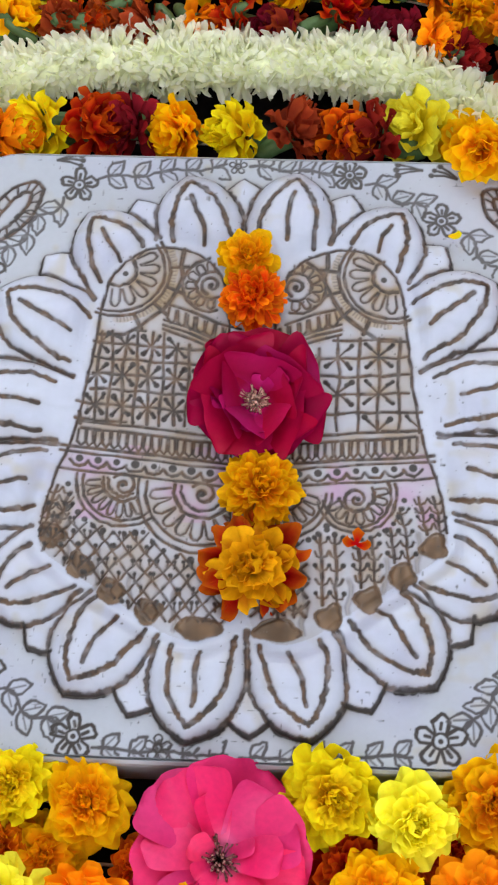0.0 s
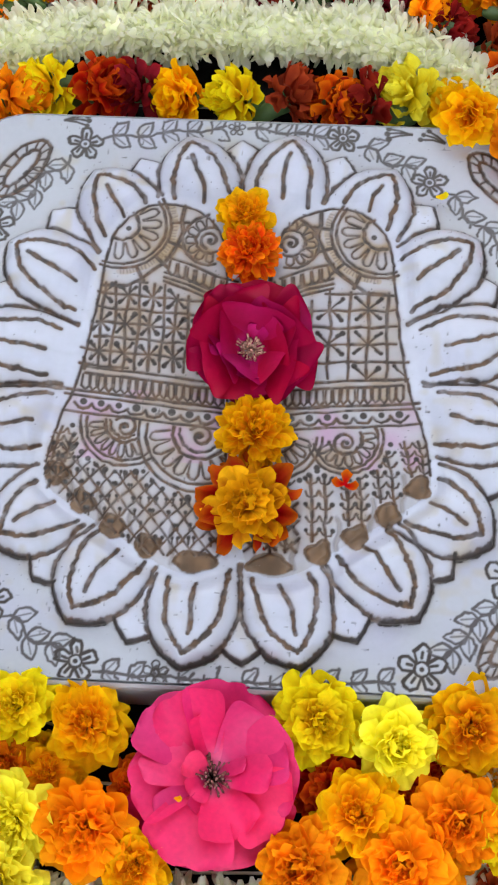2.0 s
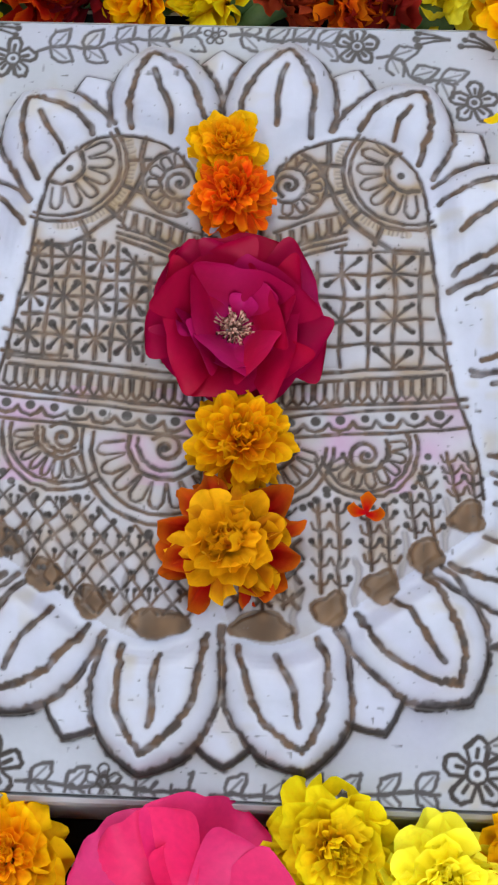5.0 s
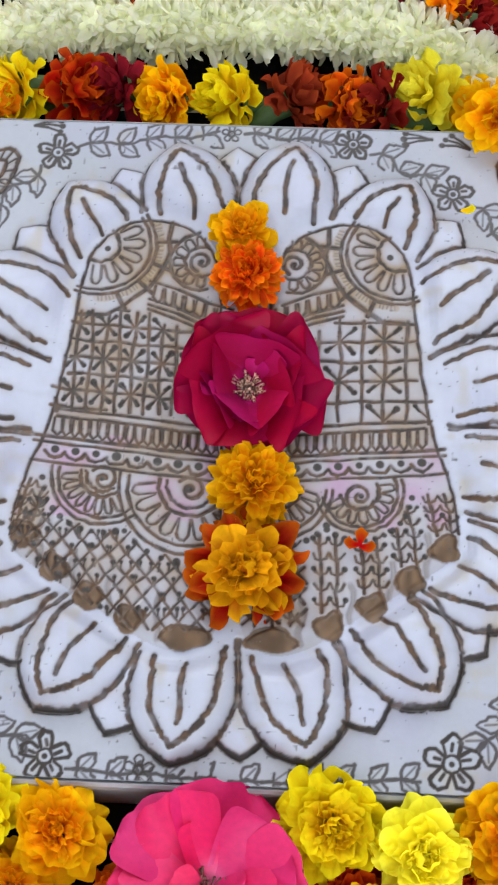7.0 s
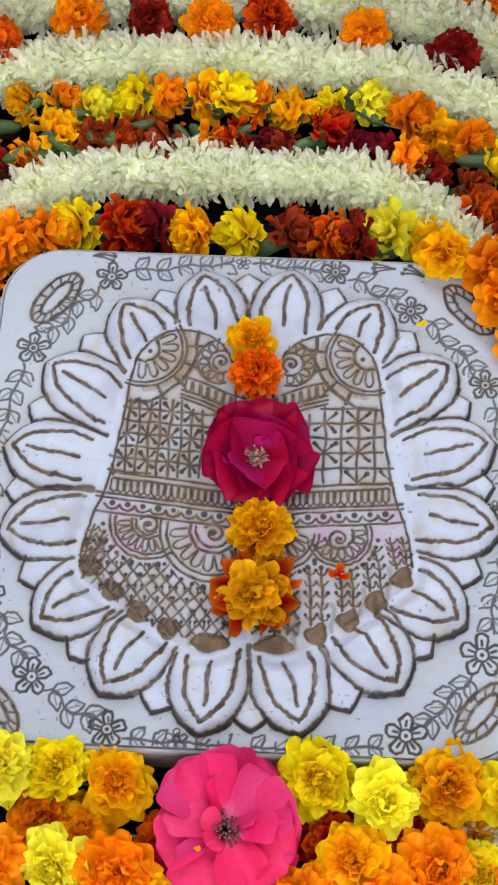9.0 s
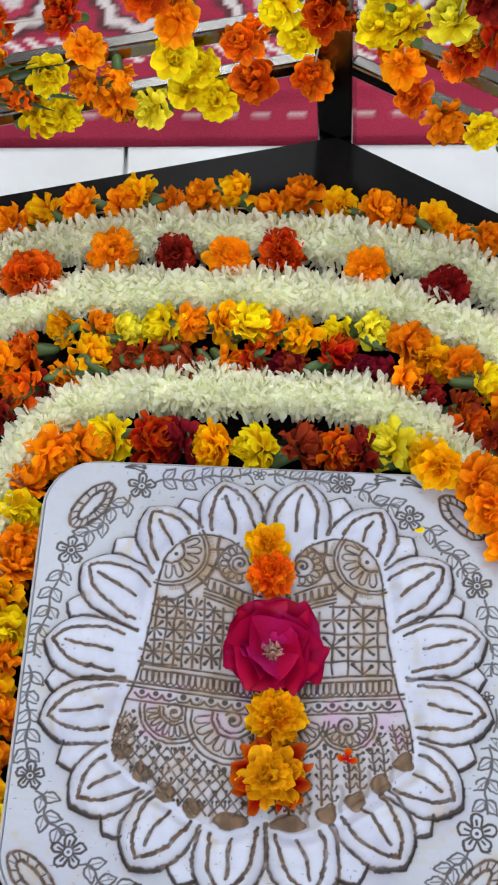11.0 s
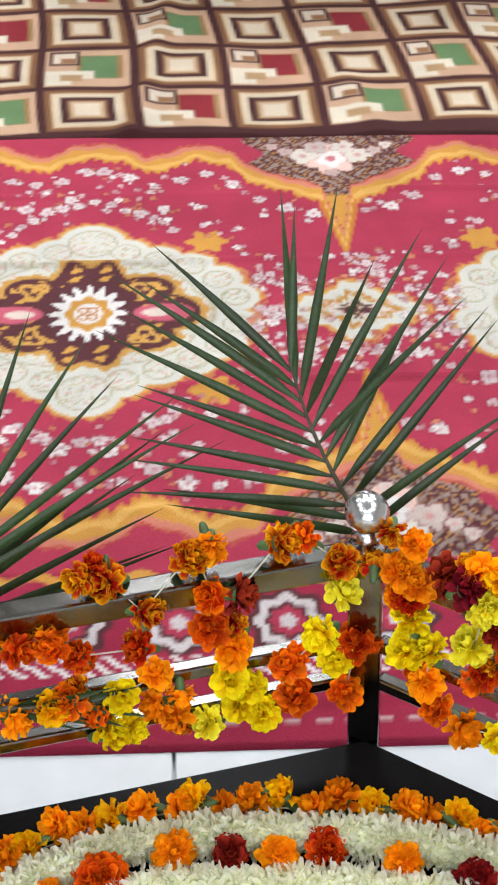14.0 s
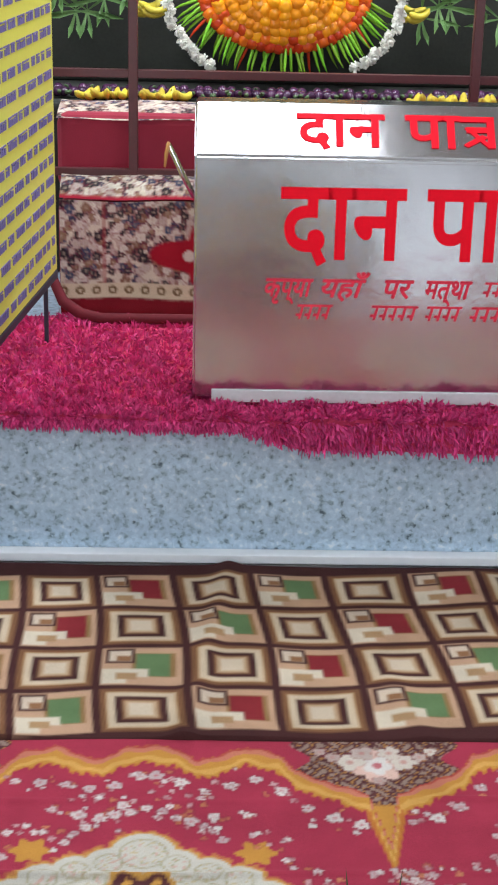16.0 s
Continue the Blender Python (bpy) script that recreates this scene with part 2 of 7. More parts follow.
def build_platform():
    granite = bpy.data.materials.new("grey_granite")
    granite.use_nodes = True
    nt = granite.node_tree
    nd, ln = nt.nodes, nt.links
    co = nd.new("ShaderNodeTexCoord")
    v1 = nd.new("ShaderNodeTexVoronoi")
    v1.inputs["Scale"].default_value = 112
    n1 = nd.new("ShaderNodeTexNoise")
    n1.inputs["Scale"].default_value, n1.inputs["Detail"].default_value = 52, 8
    n2 = nd.new("ShaderNodeTexNoise")
    n2.inputs["Scale"].default_value, n2.inputs["Detail"].default_value = 5, 3
    for n in (v1, n1, n2):
        ln.new(co.outputs["Object"], n.inputs["Vector"])
    sep = nd.new("ShaderNodeSeparateColor")
    ln.new(v1.outputs["Color"], sep.inputs[0])
    rp = nd.new("ShaderNodeValToRGB")
    els = rp.color_ramp.elements
    els[0].position, els[0].color = 0.0, (0.09, 0.13, 0.17, 1)
    els[1].position, els[1].color = 1.0, (0.74, 0.82, 0.90, 1)
    for p, c in ((0.16, (0.29, 0.39, 0.48, 1)), (0.36, (0.42, 0.56, 0.70, 1)), (0.75, (0.54, 0.69, 0.84, 1))):
        e = els.new(p)
        e.color = c
    mix = nd.new("ShaderNodeMath")
    mix.operation = "MULTIPLY_ADD"
    mix.inputs[1].default_value, mix.inputs[2].default_value = 0.42, -0.59
    ln.new(sep.outputs[0], mix.inputs[0])
    ad = nd.new("ShaderNodeMath")
    ad.operation = "MULTIPLY_ADD"
    ad.inputs[1].default_value = 1.75
    ln.new(n1.outputs["Fac"], ad.inputs[0])
    ln.new(mix.outputs[0], ad.inputs[2])
    ln.new(ad.outputs[0], rp.inputs[0])
    hs = nd.new("ShaderNodeHueSaturation")
    ln.new(rp.outputs[0], hs.inputs["Color"])
    mr = nd.new("ShaderNodeMapRange")
    mr.inputs[3].default_value, mr.inputs[4].default_value = 0.8, 1.2
    ln.new(n2.outputs["Fac"], mr.inputs[0])
    ln.new(mr.outputs[0], hs.inputs["Value"])
    ln.new(hs.outputs[0], nd["Principled BSDF"].inputs["Base Color"])
    nd["Principled BSDF"].inputs["Roughness"].default_value = 0.3
    solid("platform", box_bm(-4.2, 4.2, 3.168, 6.2, FLOOR_Z - 0.12, 0.262, 0.004), granite, "raised step of speckled grey granite", "platform", "structure")
    # white marble skirting strip where the granite riser meets the floor
    solid("trim", box_bm(-4.2, 4.2, 3.122, 3.166, FLOOR_Z, FLOOR_Z + 0.024, 0.003), M_STRIP, "white marble skirting strip at the foot of the step", "trim", "structure")


def octagon(radius, z0, z1, center=(-0.023, 0.003), turn=83.1):
    bm = bmesh.new()
    ring = [[bm.verts.new((center[0] + radius * math.cos(radians(turn + 45 * k)), center[1] + radius * math.sin(radians(turn + 45 * k)), z)) for k in range(8)] for z in (z0, z1)]
    bm.faces.new(ring[0][::-1])
    bm.faces.new(ring[1])
    for k in range(8):
        bm.faces.new((ring[0][k], ring[0][(k + 1) % 8], ring[1][(k + 1) % 8], ring[1][k]))
    bmesh.ops.bevel(bm, geom=[e for e in bm.edges], offset=0.004, segments=2, affect="EDGES")
    return bm


made = len(scene.collection.objects)
build_hall()
build_platform()
turn_hall(made)


# ---- shrine: octagonal granite bed and the carved marble slab ----
bed = thing("plinth", "low octagonal plinth of polished black granite", "plinth")
part("base", octagon(0.622, FLOOR_Z, BED_Z - 0.028), M_BLACK, bed)
part("top_slab", octagon(0.634, BED_Z - 0.028, BED_Z), M_BLACK, bed)

LOTUS = np.array((0.0035, -0.0133))
LOTUS_R = 0.193
PETALS = 16
SLAB = (-0.206, 0.213, -0.217, 0.193)  # x0, x1, y0, y1
GRID = 0.00062


def foot_outline():
    """The left sole as a closed curve through a few points, heel away from the viewer."""
    ctl = np.array([(-0.094, 0.075), (-0.088, 0.099), (-0.069, 0.117), (-0.046, 0.119), (-0.024, 0.108), (-0.013, 0.085), (-0.010, 0.04), (-0.007, 0.0), (-0.005, -0.05), (-0.003, -0.10),
                    (-0.004, -0.132), (-0.02, -0.144), (-0.041, -0.139), (-0.06, -0.127), (-0.083, -0.113), (-0.103, -0.101), (-0.119, -0.088), (-0.12, -0.07), (-0.115, -0.045), (-0.105, -0.012), (-0.098, 0.035)])
    out = []
    n = len(ctl)
    for i in range(n):
        p0, p1, p2, p3 = (ctl[(i + k - 1) % n] for k in range(4))
        for t in np.linspace(0, 1, 7, endpoint=False):
            out.append(0.5 * (2 * p1 + (p2 - p0) * t + (2 * p0 - 5 * p1 + 4 * p2 - p3) * t**2 + (3 * p1 - p0 - 3 * p2 + p3) * t**3))
    return np.array(out)


def inside(poly, x, y):
    res = np.zeros(x.shape, bool)
    a, b = poly, np.roll(poly, -1, 0)
    for (x0, y0), (x1, y1) in zip(a, b):
        c = (y0 > y) != (y1 > y)
        with np.errstate(divide="ignore", invalid="ignore"):
            res ^= c & (x < (x1 - x0) * (y - y0) / (y1 - y0 + 1e-12) + x0)
    return res


class Drawing:
    """Distance to strokes on a grid over the slab, by kind of line."""

    def __init__(self):
        self.xs = np.arange(SLAB[0], SLAB[1] + GRID / 2, GRID)
        self.ys = np.arange(SLAB[2], SLAB[3] + GRID / 2, GRID)
        self.x, self.y = np.meshgrid(self.xs, self.ys)
        self.lay = {k: np.zeros(self.x.shape, np.float32) for k in ("brown", "ink", "wash", "tan", "toe_gap")}
        self.rnd = random.Random(4)

    def stroke(self, pts, w, kind="brown", depth=1.0, clip=None, wob=0.0003):
        pts = np.asarray(pts, float)
        if len(pts) < 2:
            return
        pts = pts + np.array([[self.rnd.gauss(0, wob), self.rnd.gauss(0, wob)] for _ in pts])
        lay = self.lay[kind]
        for (ax, ay), (bx, by) in zip(pts[:-1], pts[1:]):
            if clip is not None and not clip((ax + bx) / 2, (ay + by) / 2):
                continue
            r = w * self.rnd.uniform(0.88, 1.12) * (1 + 0.2 * math.sin(170 * (ax + bx) + 1.3) * math.sin(210 * (ay + by)))
            m = r + 2 * GRID
            i0, i1 = np.searchsorted(self.xs, (min(ax, bx) - m, max(ax, bx) + m))
            j0, j1 = np.searchsorted(self.ys, (min(ay, by) - m, max(ay, by) + m))
            if i1 <= i0 or j1 <= j0:
                continue
            gx, gy = self.x[j0:j1, i0:i1], self.y[j0:j1, i0:i1]
            dx, dy = bx - ax, by - ay
            t = np.clip(((gx - ax) * dx + (gy - ay) * dy) / (dx * dx + dy * dy + 1e-12), 0, 1)
            d = np.hypot(gx - ax - t * dx, gy - ay - t * dy)
            v = np.clip((r - d) / (1.2 * GRID) + 0.5, 0, 1) * depth
            np.maximum(lay[j0:j1, i0:i1], v, out=lay[j0:j1, i0:i1])

    def dot(self, x, y, r, kind="ink"):
        self.stroke([(x, y), (x + 1e-5, y)], r, kind, wob=0)

    def arc(self, x, y, r, a0, a1, w, kind="brown", **k):
        n = max(3, int(abs(a1 - a0) / 14) + 2)
        a = np.radians(np.linspace(a0, a1, n))
        self.stroke(np.stack([x + r * np.cos(a), y + r * np.sin(a)], 1), w, kind, **k)

    def spiral(self, x, y, r, turns, w, a0=0, kind="brown"):
        a = np.linspace(0, turns * 2 * np.pi, int(turns * 22))
        rr = r * (0.12 + 0.88 * a / a[-1])
        self.stroke(np.stack([x + rr * np.cos(a + a0), y + rr * np.sin(a + a0)], 1), w, kind, wob=0.0001)

    def fan(self, x, y, r0, r1, a0, a1, n, w, kind="brown", clip=None):
        """A row of rounded petals between two arcs."""
        for k in range(n):
            b0, b1 = (radians(a0 + (a1 - a0) * (k + e) / n) for e in (0.06, 0.94))
            pts = []
            for t in np.linspace(0, 1, 9):
                b = b0 + (b1 - b0) * t
                r = r0 + (r1 - r0) * math.sin(math.pi * t) ** 0.35
                pts.append((x + r * math.cos(b), y + r * math.sin(b)))
            self.stroke(pts, w, kind, clip=clip, wob=0.0002)


def draw_foot(d, sgn):
    """All lines of one sole; sgn -1 draws the left one, 1 its companion, laid out as a mirror image."""
    poly = foot_outline()
    ax = 0.0035
    if sgn > 0:
        poly = np.stack([2 * ax - poly[:, 0], poly[:, 1] + 0.05 * np.maximum(0, 0.02 - poly[:, 0] - 0.06) * 1.2], 1)
    msk = inside(poly, d.x, d.y)

    def X(x):
        return x if sgn < 0 else 2 * ax - x

    def clip(x, y):
        i, j = int((x - SLAB[0]) / GRID), int((y - SLAB[2]) / GRID)
        return 0 <= i < msk.shape[1] and 0 <= j < msk.shape[0] and msk[j, i]

    def S(pts, w=0.0010, kind="brown", **k):
        k.setdefault("clip", clip)
        d.stroke([(X(px), py) for px, py in pts], w, kind, **k)

    def ink(px, py, r):
        if clip(X(px), py):
            d.dot(X(px), py, r)

    flip = (lambda a: a) if sgn < 0 else (lambda a: 180 - a)
    d.stroke(np.vstack([poly, poly[:1]]), 0.0009, "brown", clip=lambda x, y: y > -0.072)
    d.stroke(np.vstack([poly, poly[:1]]), 0.0005, "ink", 0.55, clip=lambda x, y: y > -0.072)
    # fan on the outer heel
    fx, fy = -0.0850, 0.1025
    ink(-0.0805, 0.0995, 0.0019)
    fan_side = lambda x, y: clip(x, y) and y > 0.064
    for r, w in ((0.0115, 0.0012), (0.0303, 0.0010), (0.0335, 0.0011)):
        d.arc(X(fx), fy, r, flip(-112), flip(66), w, clip=fan_side)
    d.fan(X(fx), fy, 0.0145, 0.0265, flip(-104), flip(62), 7, 0.0008, clip=fan_side)
    # broad band of cells that curls round the fan
    for k in range(7):
        a = radians(-92 + 24 * k)
        p = [(fx + q * math.cos(a), fy + q * math.sin(a)) for q in (0.0335, 0.0455)]
        S(p, 0.0013, clip=fan_side)
        for e in range(5):
            a2 = a + radians(4 + 3.6 * e)
            S([(fx + q * math.cos(a2), fy + q * math.sin(a2)) for q in (0.0345, 0.0375)], 0.0005, depth=0.5, clip=fan_side)
        d.stroke([(X(fx + 0.0365 * math.cos(a + e * 0.0524)), fy + 0.0365 * math.sin(a + e * 0.0524)) for e in range(1, 8)], 0.0020, "tan", 0.8, clip=fan_side)
    # rounded cells between the band and the spiral
    edge = [(-0.0435, 0.118), (-0.0445, 0.108), (-0.043, 0.099), (-0.0455, 0.091), (-0.049, 0.083), (-0.054, 0.075), (-0.062, 0.068), (-0.07, 0.0615), (-0.079, 0.0565), (-0.094, 0.056)]
    S(edge, 0.0013, wob=0.0005)
    sx, sy = -0.0240, 0.0930
    d.spiral(X(sx), sy, 0.0072, 1.3, 0.0011, 2.4)
    ink(sx, sy, 0.0018)
    d.arc(X(sx), sy, 0.0190, flip(70), flip(282), 0.0011, clip=clip)
    d.arc(X(sx), sy, 0.0098, flip(60), flip(300), 0.0010, clip=clip)
    d.fan(X(sx), sy, 0.0108, 0.0172, flip(80), flip(285), 7, 0.0008, clip=clip)
    # slanting strip of boxes under the spiral
    for off, w in ((0.0, 0.0010), (0.0120, 0.0010), (0.0155, 0.0010), (0.0190, 0.0010)):
        S([(-0.0535, 0.079 - off), (-0.036, 0.0735 - off), (-0.018, 0.0655 - off), (-0.004, 0.0615 - off)], w)
    for k in range(8):
        px = -0.0505 + 0.0062 * k
        py = 0.078 - 0.37 * (px + 0.0535)
        S([(px, py - 0.0008), (px - 0.0006, py - 0.0085), (px + 0.0018, py - 0.0112), (px + 0.0044, py - 0.0102), (px + 0.0052, py - 0.0030)], 0.0009)
    d.stroke([(X(-0.050 + 0.006 * k), 0.0715 - 0.0022 * k) for k in range(8)], 0.0030, "tan", 0.45, clip=clip)
    # net of squares, a star with dotted rays on every second crossing
    sl = -0.055
    cw, ch, gx, gy = (0.0083, 0.0107, -0.0768, 0.0492) if sgn < 0 else (0.0128, 0.0126, 2 * ax - 0.0595, 0.0445)

    def net(px, py):
        return clip(px, py) and -0.0065 < py - sl * -abs(px - X(-0.098)) and (py < 0.0595 - 0.10 * max(0, abs(px - X(-0.07))) if abs(px - X(-0.1)) < 0.036 else py < 0.0565 - 0.36 * (abs(px - X(-0.1)) - 0.045))
    for k in range(-5, 12):
        px = gx + cw * k
        S([(px + 0.0007 * math.sin(3 * k + q), 0.066 - 0.008 * q) for q in range(11)], 0.0010, clip=net)
    for j in range(-8, 4):
        S([(-0.105 + 0.008 * i, gy + ch * j + sl * (0.008 * i - 0.028) + 0.0005 * math.sin(2 * i + j)) for i in range(14)], 0.0010, clip=net)
    # rounded corners where the lines of the net meet
    for k in range(-5, 12):
        for j in range(-8, 4):
            px, py = gx + cw * k, gy + ch * j + sl * (cw * k + gx + 0.077)
            if net(X(px), py):
                d.stroke([(X(px), py), (X(px) + 1e-5, py)], 0.0016, "brown", 0.85, wob=0)
    for j in range(-2, 2):
        for k in range(-2, 5):
            cx, cy = gx + 2 * cw * k, gy + 2 * ch * j + sl * (2 * cw * k)
            if not net(X(cx), cy):
                continue
            for ex in (-1, 1):
                for ey in (-1, 1):
                    t = (cx + ex * cw * d.rnd.uniform(0.58, 0.70), cy + ey * ch * d.rnd.uniform(0.54, 0.66))
                    if net(X(t[0]), t[1]):
                        S([(cx, cy), t], 0.0008, clip=net)
                        ink(*t, 0.0017)
                        d.stroke([(X(cx + ex * cw * 0.44), cy + ey * ch * 0.40), (X(t[0]), t[1])], 0.0012, "ink", 0.9)
    # bands across the ball of the foot: long loops, then dots over scallops

    def band(y, i0=-0.113, n=10):
        return [(i0 + 0.012 * i, y - 0.09 * (0.012 * i - 0.012)) for i in range(n)]
    for y, w in ((-0.0045, 0.0010), (-0.0090, 0.0011), (-0.0222, 0.0012), (-0.0258, 0.0009), (-0.0372, 0.0010)):
        S(band(y), w)
    for k in range(19):
        px = -0.1 + 0.0052 * k
        py = -0.0095 - 0.09 * (px + 0.102)
        S([(px - 0.0021, py), (px - 0.0022, py - 0.0085), (px, py - 0.0112), (px + 0.0022, py - 0.0085), (px + 0.0021, py)], 0.0008, wob=0.0003)
    for k in range(9):
        px = -0.1 + 0.0117 * k
        py = -0.0297 - 0.09 * (px + 0.1)
        ink(px, py, 0.0024)
        S([(px - 0.0058, py - 0.0010), (px - 0.0035, py - 0.0042), (px, py - 0.0050), (px + 0.0035, py - 0.0042), (px + 0.0058, py - 0.0015)], 0.0010)
    # two part rosettes hanging from the band: a spiral, a ring of open cells, two outlines
    hearts = ((-0.0710, -0.0455, 0.0290, 178, 305), (-0.0215, -0.0500, 0.0400, 178, 330)) if sgn < 0 else ((-0.0655, -0.0500, 0.0235, 160, 340), (-0.0190, -0.0480, 0.0310, 190, 330))

    def below(x, y):
        return clip(x, y) and y < -0.0380 - 0.09 * (abs(x - X(-0.101)))
    for cx, cy, rr, a0, a1 in hearts:
        d.spiral(X(cx), cy - 0.001, 0.0082, 1.4, 0.0011, 1.0 + sgn)
        ink(cx - 0.001, cy - 0.001, 0.0020)
        for r, w in (((rr * 0.35, 0.0010),) if rr > 0.028 else ()) + ((rr * 0.46, 0.0012), (rr * 0.90, 0.0010), (rr + 0.0010, 0.0010)):
            S([(cx + r * math.cos(radians(a)), cy + r * math.sin(radians(a)) + 0.002) for a in range(a0 - 6, a1 + 7, 8)], w, clip=below)
        d.fan(X(cx), cy + 0.002, rr * 0.52, rr * 0.83, flip(a0), flip(a1), 8, 0.0008, clip=below)

    def free(px, py, gap):
        return all(math.hypot(px - cx, py - cy - 0.002) > rr + gap for cx, cy, rr, a0, a1 in hearts)

    def under(px, py):
        """Inside the sole, but clear of the rosettes."""
        return clip(px, py) and py < -0.050 and free(X(px), py, 0.0050)
    for cx, cy, rr, a0, a1 in hearts:
        for a in range(186, 360, 11):
            px, py = cx + (rr + 0.0058) * math.cos(radians(a)), cy + 0.002 + (rr + 0.0058) * math.sin(radians(a))
            if py < -0.042 and free(px, py, 0.004):
                ink(px, py, 0.0017)
    # leafy sprigs with dotted tips down every toe
    toes = ((-0.113, -0.081, 0.028, 0.2), (-0.094, -0.100, 0.036, 0.15), (-0.074, -0.1155, 0.036, 0.1), (-0.051, -0.1272, 0.044, 0.05), (-0.0200, -0.136, 0.052, 0.0))
    for q, (nx, ny, ln, lean) in enumerate(toes):
        if sgn < 0 and q > 0:
            continue
        for off in ((-0.0095, 0.0, 0.0095) if q == 4 else (-0.0042, 0.0045)):
            x0, y0 = nx + off, ny + 0.008
            S([(x0 + lean * t * ln + 0.0004 * math.sin(9 * t), y0 + t * ln) for t in np.linspace(0, 1, 9)], 0.0010, clip=under)
            for k in range(5):
                t = (k + 0.4) / 5
                bx, by = x0 + lean * t * ln, y0 + t * ln
                for e in (-1, 1):
                    tip = (bx + e * 0.0042, by + 0.0040)
                    S([(bx, by), (bx + e * 0.0026, by + 0.0012), tip], 0.0008, clip=under)
                    if under(X(tip[0]), tip[1]) and (k + q) % 2:
                        ink(*tip, 0.0014)
    if sgn < 0:
        # crossing lines with a drop in every lozenge over the toes
        for k in range(-4, 15):
            for e in (-1, 1):
                cx = -0.122 + 0.0104 * k
                pts = [(cx + e * (0.030 - 0.060 * t) + 0.0007 * math.sin(11 * t + k), -0.060 - 0.072 * t) for t in np.linspace(0, 1, 18)]
                S(pts, 0.0008, clip=under)
                for t in np.arange(0.06, 1, 0.12):
                    px, py = cx + e * (0.030 - 0.060 * t), -0.060 - 0.072 * t
                    tip = (px + d.rnd.uniform(-0.0006, 0.0006), py + 0.0040)
                    if under(X(tip[0]), tip[1]) and d.rnd.random() < 0.75:
                        S([(px, py), tip], 0.0007, clip=under)
                        ink(*tip, 0.0013)
    else:
        for k in range(5):
            for e in (-1, 1):
                cx = -0.045 + 0.0125 * k
                S(list(zip(np.linspace(cx - e * 0.016, cx + e * 0.016, 12), np.linspace(-0.094, -0.126, 12))), 0.0011, clip=lambda px, py: under(px, py) and abs(px - X(-0.02)) < 0.017)
    # painted nails with a darker rim, and the grey-brown furrows between the toes
    for q, (nx, ny, ln, lean) in enumerate(toes):
        w, h = (0.0138, 0.0062) if q == 4 else (0.0070, 0.0064)
        rim = []
        turn = radians((-30, -32, -30, -24, 0)[q])
        for a in np.linspace(0, 2 * math.pi, 25):
            c, s = math.cos(a), math.sin(a)
            k = (abs(c) ** 3.2 + abs(s) ** 3.2) ** (-1 / 3.2) if q < 4 else (abs(c) ** 1.7 + abs(s) ** 1.7) ** (-1 / 1.7)
            px, py = w * c * k, h * s * k
            wear = 1 + 0.10 * math.sin(3 * a + q * 2 + sgn) + 0.06 * math.sin(5 * a + q)
            px, py = px * wear * (1 + 0.22 * (py / h) * (q < 4)), py * wear
            rim.append((nx + px * math.cos(turn) - py * math.sin(turn), ny + px * math.sin(turn) + py * math.cos(turn)))
        for t in np.linspace(0, 1, 9):
            d.stroke([(X(nx + (px - nx) * t), ny + (py - ny) * t) for px, py in rim], 0.0012, "wash", wob=0.0001)
        d.stroke([(X(px), py) for px, py in rim[:15]], 0.0007, "brown", 0.7, wob=0.0002)
        if q < 4:
            mx, my = (nx + toes[q + 1][0]) / 2, (ny + toes[q + 1][1]) / 2
            S([(mx + 0.0012 * math.sin(k), my - 0.006 + 0.0035 * k) for k in range(8)], 0.0013, "toe_gap")
    return msk, poly


